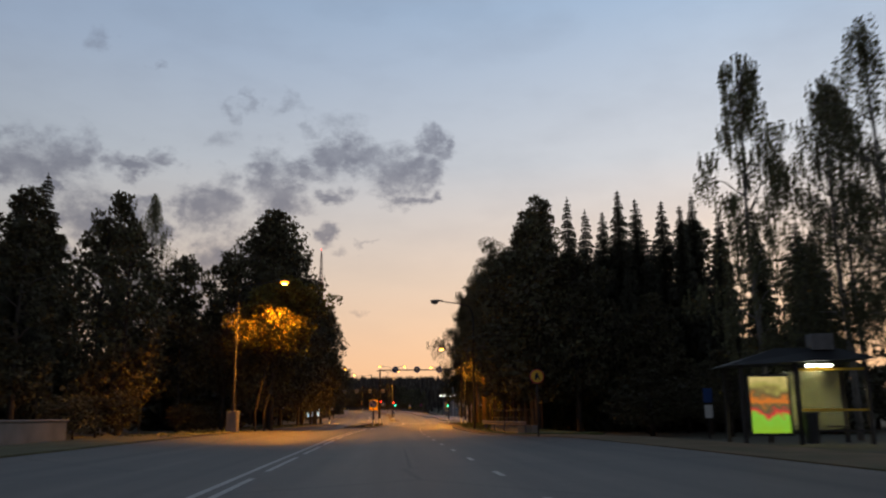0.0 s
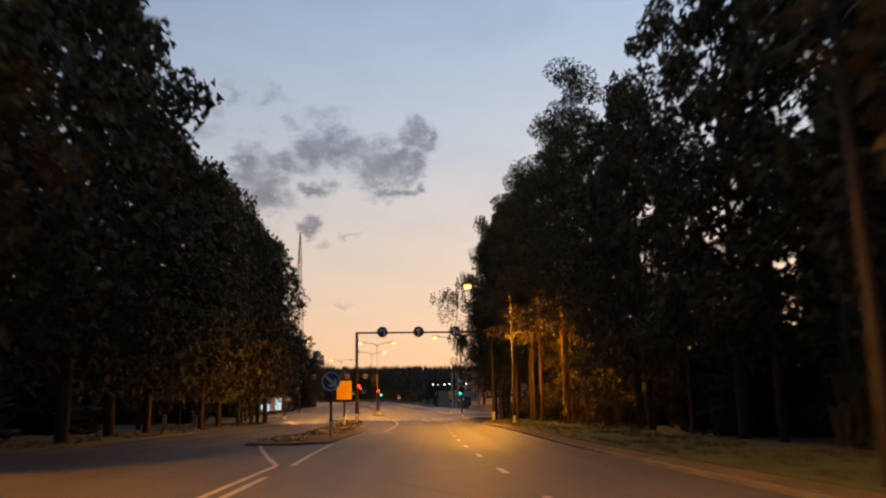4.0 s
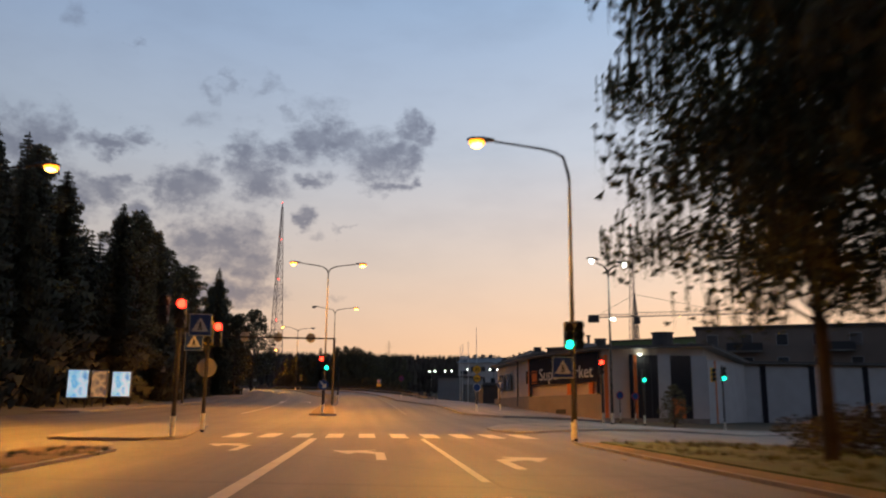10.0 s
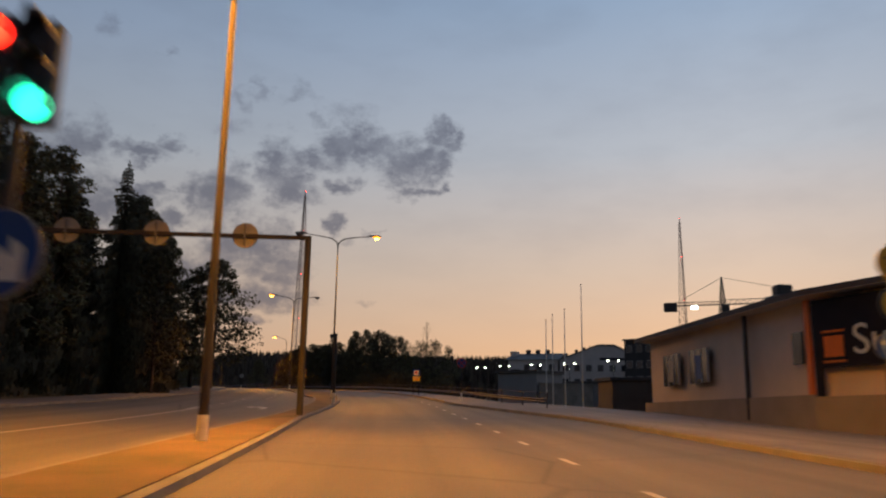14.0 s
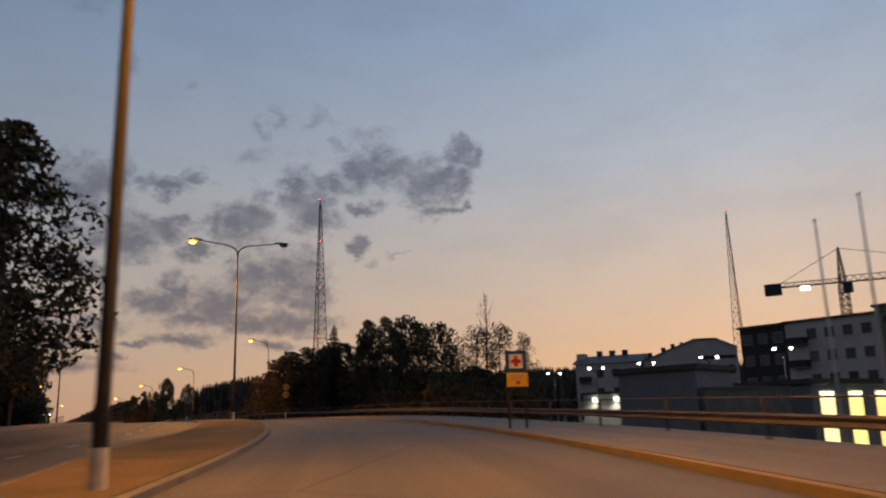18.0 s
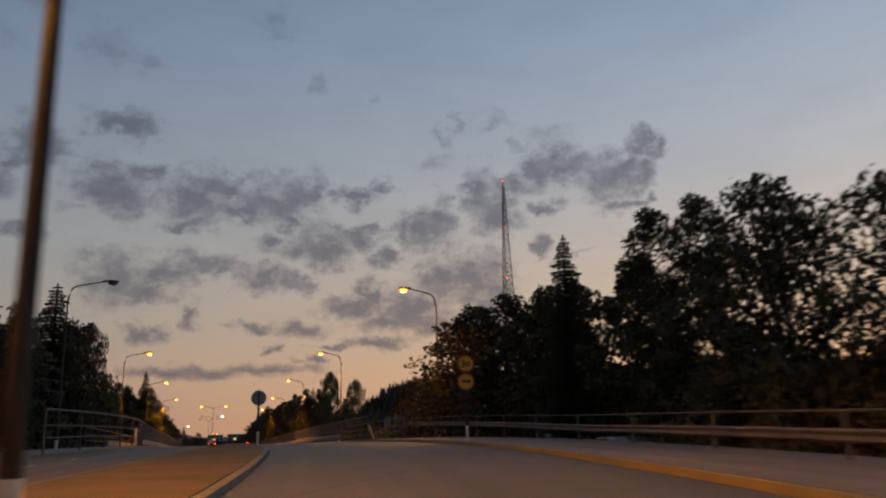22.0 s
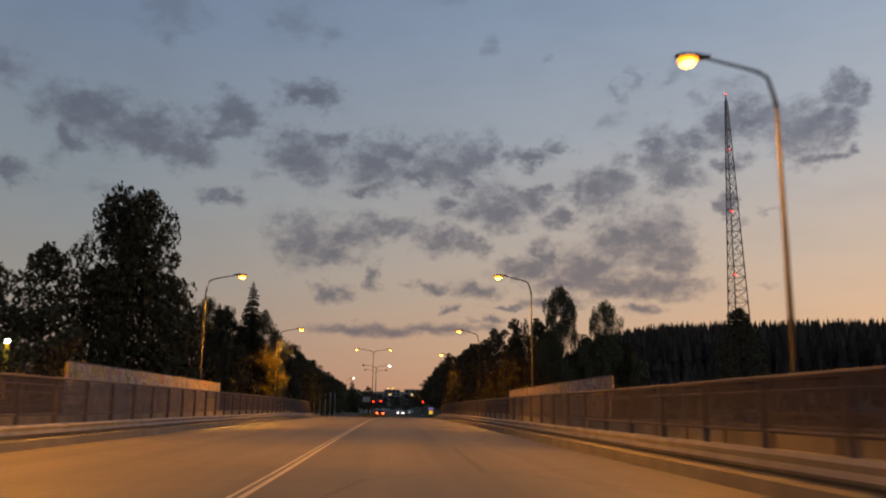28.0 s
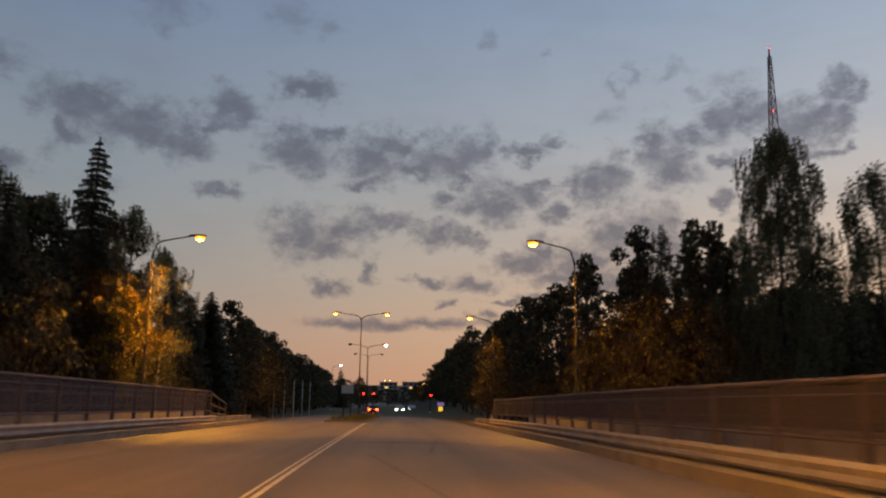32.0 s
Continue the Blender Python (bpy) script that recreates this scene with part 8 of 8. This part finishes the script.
def car(m, paint, label, tail=False, front=False):
    """A saloon car, nose towards +y: body, cabin glass, wheels with rims, lamps."""
    root = thing("car", m, label, "car", "cars")
    prof = [(-2.1, 0.35), (-2.15, 0.75), (-2.0, 0.92), (-1.35, 0.98), (-0.75, 1.42), (0.55, 1.44), (1.25, 1.0), (2.0, 0.85), (2.15, 0.62), (2.12, 0.35)]
    bm = bmesh.new()
    sides = []
    for x, k in ((-0.86, 1.0), (0.86, 1.0)):
        sides.append([bm.verts.new((x * (0.80 if z > 1.1 else 1.0), y, z)) for y, z in prof])
    n = len(prof)
    for i in range(n):
        j = (i + 1) % n
        bm.faces.new((sides[0][i], sides[0][j], sides[1][j], sides[1][i]))
    bm.faces.new(sides[0][::-1]), bm.faces.new(sides[1])
    bmesh.ops.recalc_face_normals(bm, faces=bm.faces[:])
    bmesh.ops.bevel(bm, geom=bm.edges[:], offset=0.05, segments=2, affect="EDGES")
    body = part("body", bm, paint, root, smooth=True)
    for x in (-0.76, 0.76):
        gl = plate([(-1.15, 1.03), (-0.72, 1.36), (0.50, 1.38), (1.05, 1.03)], 0, 0.02)
        gl.transform(Matrix.Translation((x * 1.06, 0, 0)) @ Matrix.Rotation(math.pi / 2, 4, "Z"))
        part("window", gl, M["glassdark"], body)
    for x in (-0.78, 0.78):
        for y in (-1.3, 1.32):
            w = tube([(x - 0.1, y, 0.32), (x + 0.1, y, 0.32)], 0.32, 16)
            wh = part("wheel", w, M["tyre"], root)
            part("rim", tube([(x - 0.11, y, 0.32), (x + 0.11, y, 0.32)], 0.19, 12), M["steel"], wh)
    for x in (-0.66, 0.66):
        part("tail_lamp", box(x - 0.19, x + 0.19, -2.19, -2.10, 0.64, 0.88), M["tail"] if tail else M["sign_red"], root, "glowing red tail lamp" if tail else "")
        part("head_lamp", box(x - 0.16, x + 0.16, 2.06, 2.16, 0.58, 0.74), M["headlamp"] if front else M["steel"], root, "glowing head lamp" if front else "")
    return root


for k, (s, d) in enumerate(((264.0, 10.6), (269.5, 10.4))):
    p = at(s, d)
    car(Matrix.Translation((p.x, p.y, gz(p.x, p.y))) @ Matrix.Rotation(axis(s)[1] + math.pi, 4, "Z"), CARP[1 - k], "parked car under the trees behind the guard rail", front=k == 0)
car(place(488, -3.1), CARP[0], "dark car with glowing red tail lamps far ahead", tail=True)
car(place(505, 1.8, 0, 180), CARP[1], "oncoming car with bright head lamps", front=True)
car(place(520, 4.6, 0, 180), CARP[1], "silver oncoming car with head lamps far ahead", front=True)
for x, y, a, k in ((16, 292, 20, 1), (19.5, 293.5, 20, 0), (23, 294.5, 20, 1), (26, 282, 20, 2), (29, 283, 20, 1), (14, 305, 20, 1), (18, 306, 20, 0)):
    car(Matrix.Translation((x, y, gz(x, y))) @ Matrix.Rotation(radians(a), 4, "Z"), CARP[k], "parked car on the car park below the street")
# signals and signs at the next junction
for s, d, lit in ((462, -4.0, "red"), (462, -2.5, "red"), (470, 6.2, "red")):
    sg = thing("traffic_signal", place(s, d), "distant traffic signal showing red", "traffic signal", SIG)
    post(sg, 3.4, 0.06)
    signal_head(sg, 0, 2.9, lit)

# ---- weeds, grass tufts and fallen leaves ----
def tufts(label, s0, s1, d0, d1, n, h, mat, z=0.05, seed=3):
    """Grass blades in loose tufts over a stretch, joined into one body."""
    rnd = random.Random(seed)
    f0 = d0 if callable(d0) else (lambda s: d0)
    f1 = d1 if callable(d1) else (lambda s: d1)
    verts, faces = [], []
    for _ in range(n):
        s = rnd.uniform(s0, s1)
        d = f0(s) + (f1(s) - f0(s)) * rnd.random()
        if noise.noise(Vector((s * 0.35, d * 0.8, seed))) < -0.05:
            continue
        base = at(s, d, z)
        for _ in range(7):
            a, r = rnd.uniform(0, 6.28), rnd.uniform(0, 0.12)
            b = base + Vector((r * math.cos(a), r * math.sin(a), 0))
            side = Vector((-math.sin(a), math.cos(a), 0)) * 0.012
            tip = b + Vector((math.cos(a) * 0.4, math.sin(a) * 0.4, 1.0)) * h * rnd.uniform(0.4, 1.2)
            k = len(verts)
            verts += [b - side, b + side, tip]
            faces.append((k, k + 1, k + 2))
    return tagged(new("grass_tufts", mesh_from("grass_tufts", verts, faces, M[mat])), label, "grass", "", "stuff")


M["blade"] = foliage("grass_blades", (0.115, 0.125, 0.042))
tufts("short green grass blades on the mown verge", 40, 126, lambda s: right_edge(s) + 0.8, lambda s: right_edge(s) + 4.4, 2600, 0.12, "blade", 0.08, 3)
tufts("weeds and dry grass on the sandy island", 66.5, 122, lambda s: -5.2 - 0.02 * (s - 66), lambda s: -2.9 - 0.035 * (s - 66), 700, 0.09, "blade", 0.06, 5)
tufts("rough grass under the street trees", 36, 122, lambda s: left_edge(s) - 3.2, lambda s: left_edge(s) - 0.2, 900, 0.16, "blade", 0.05, 7)
tufts("tall weeds along the bridge approach", 280.5, 290, 4.25, 5.6, 420, 0.26, "blade", 0.1, 8)
tufts("overgrown tall grass on the far median", 395, 440, -3.8, -1.6, 900, 0.4, "blade", 0.1, 9)
leaf_v, leaf_f = [], []
lr = random.Random(12)
for _ in range(700):
    s = lr.uniform(38, 126)
    p = at(s, right_edge(s) + lr.gauss(0.25, 0.45), 0.07)
    a, k0 = lr.uniform(0, 6.28), lr.uniform(0.03, 0.06)
    u1, u2 = Vector((math.cos(a), math.sin(a), 0.15)) * k0, Vector((-math.sin(a), math.cos(a), 0.1)) * k0
    k = len(leaf_v)
    leaf_v += [p - u1, p + u2, p + u1, p - u2]
    leaf_f.append((k, k + 1, k + 2, k + 3))
M["fallen"] = foliage("fallen_leaves", (0.32, 0.24, 0.07))
tagged(new("fallen_leaves", mesh_from("fallen_leaves", leaf_v, leaf_f, M["fallen"])), "pale yellow fallen leaves scattered along the kerb", "leaves", "", "stuff")

for root in PROTO.values():
    for o in (*root.children_recursive, root):
        bpy.data.objects.remove(o)
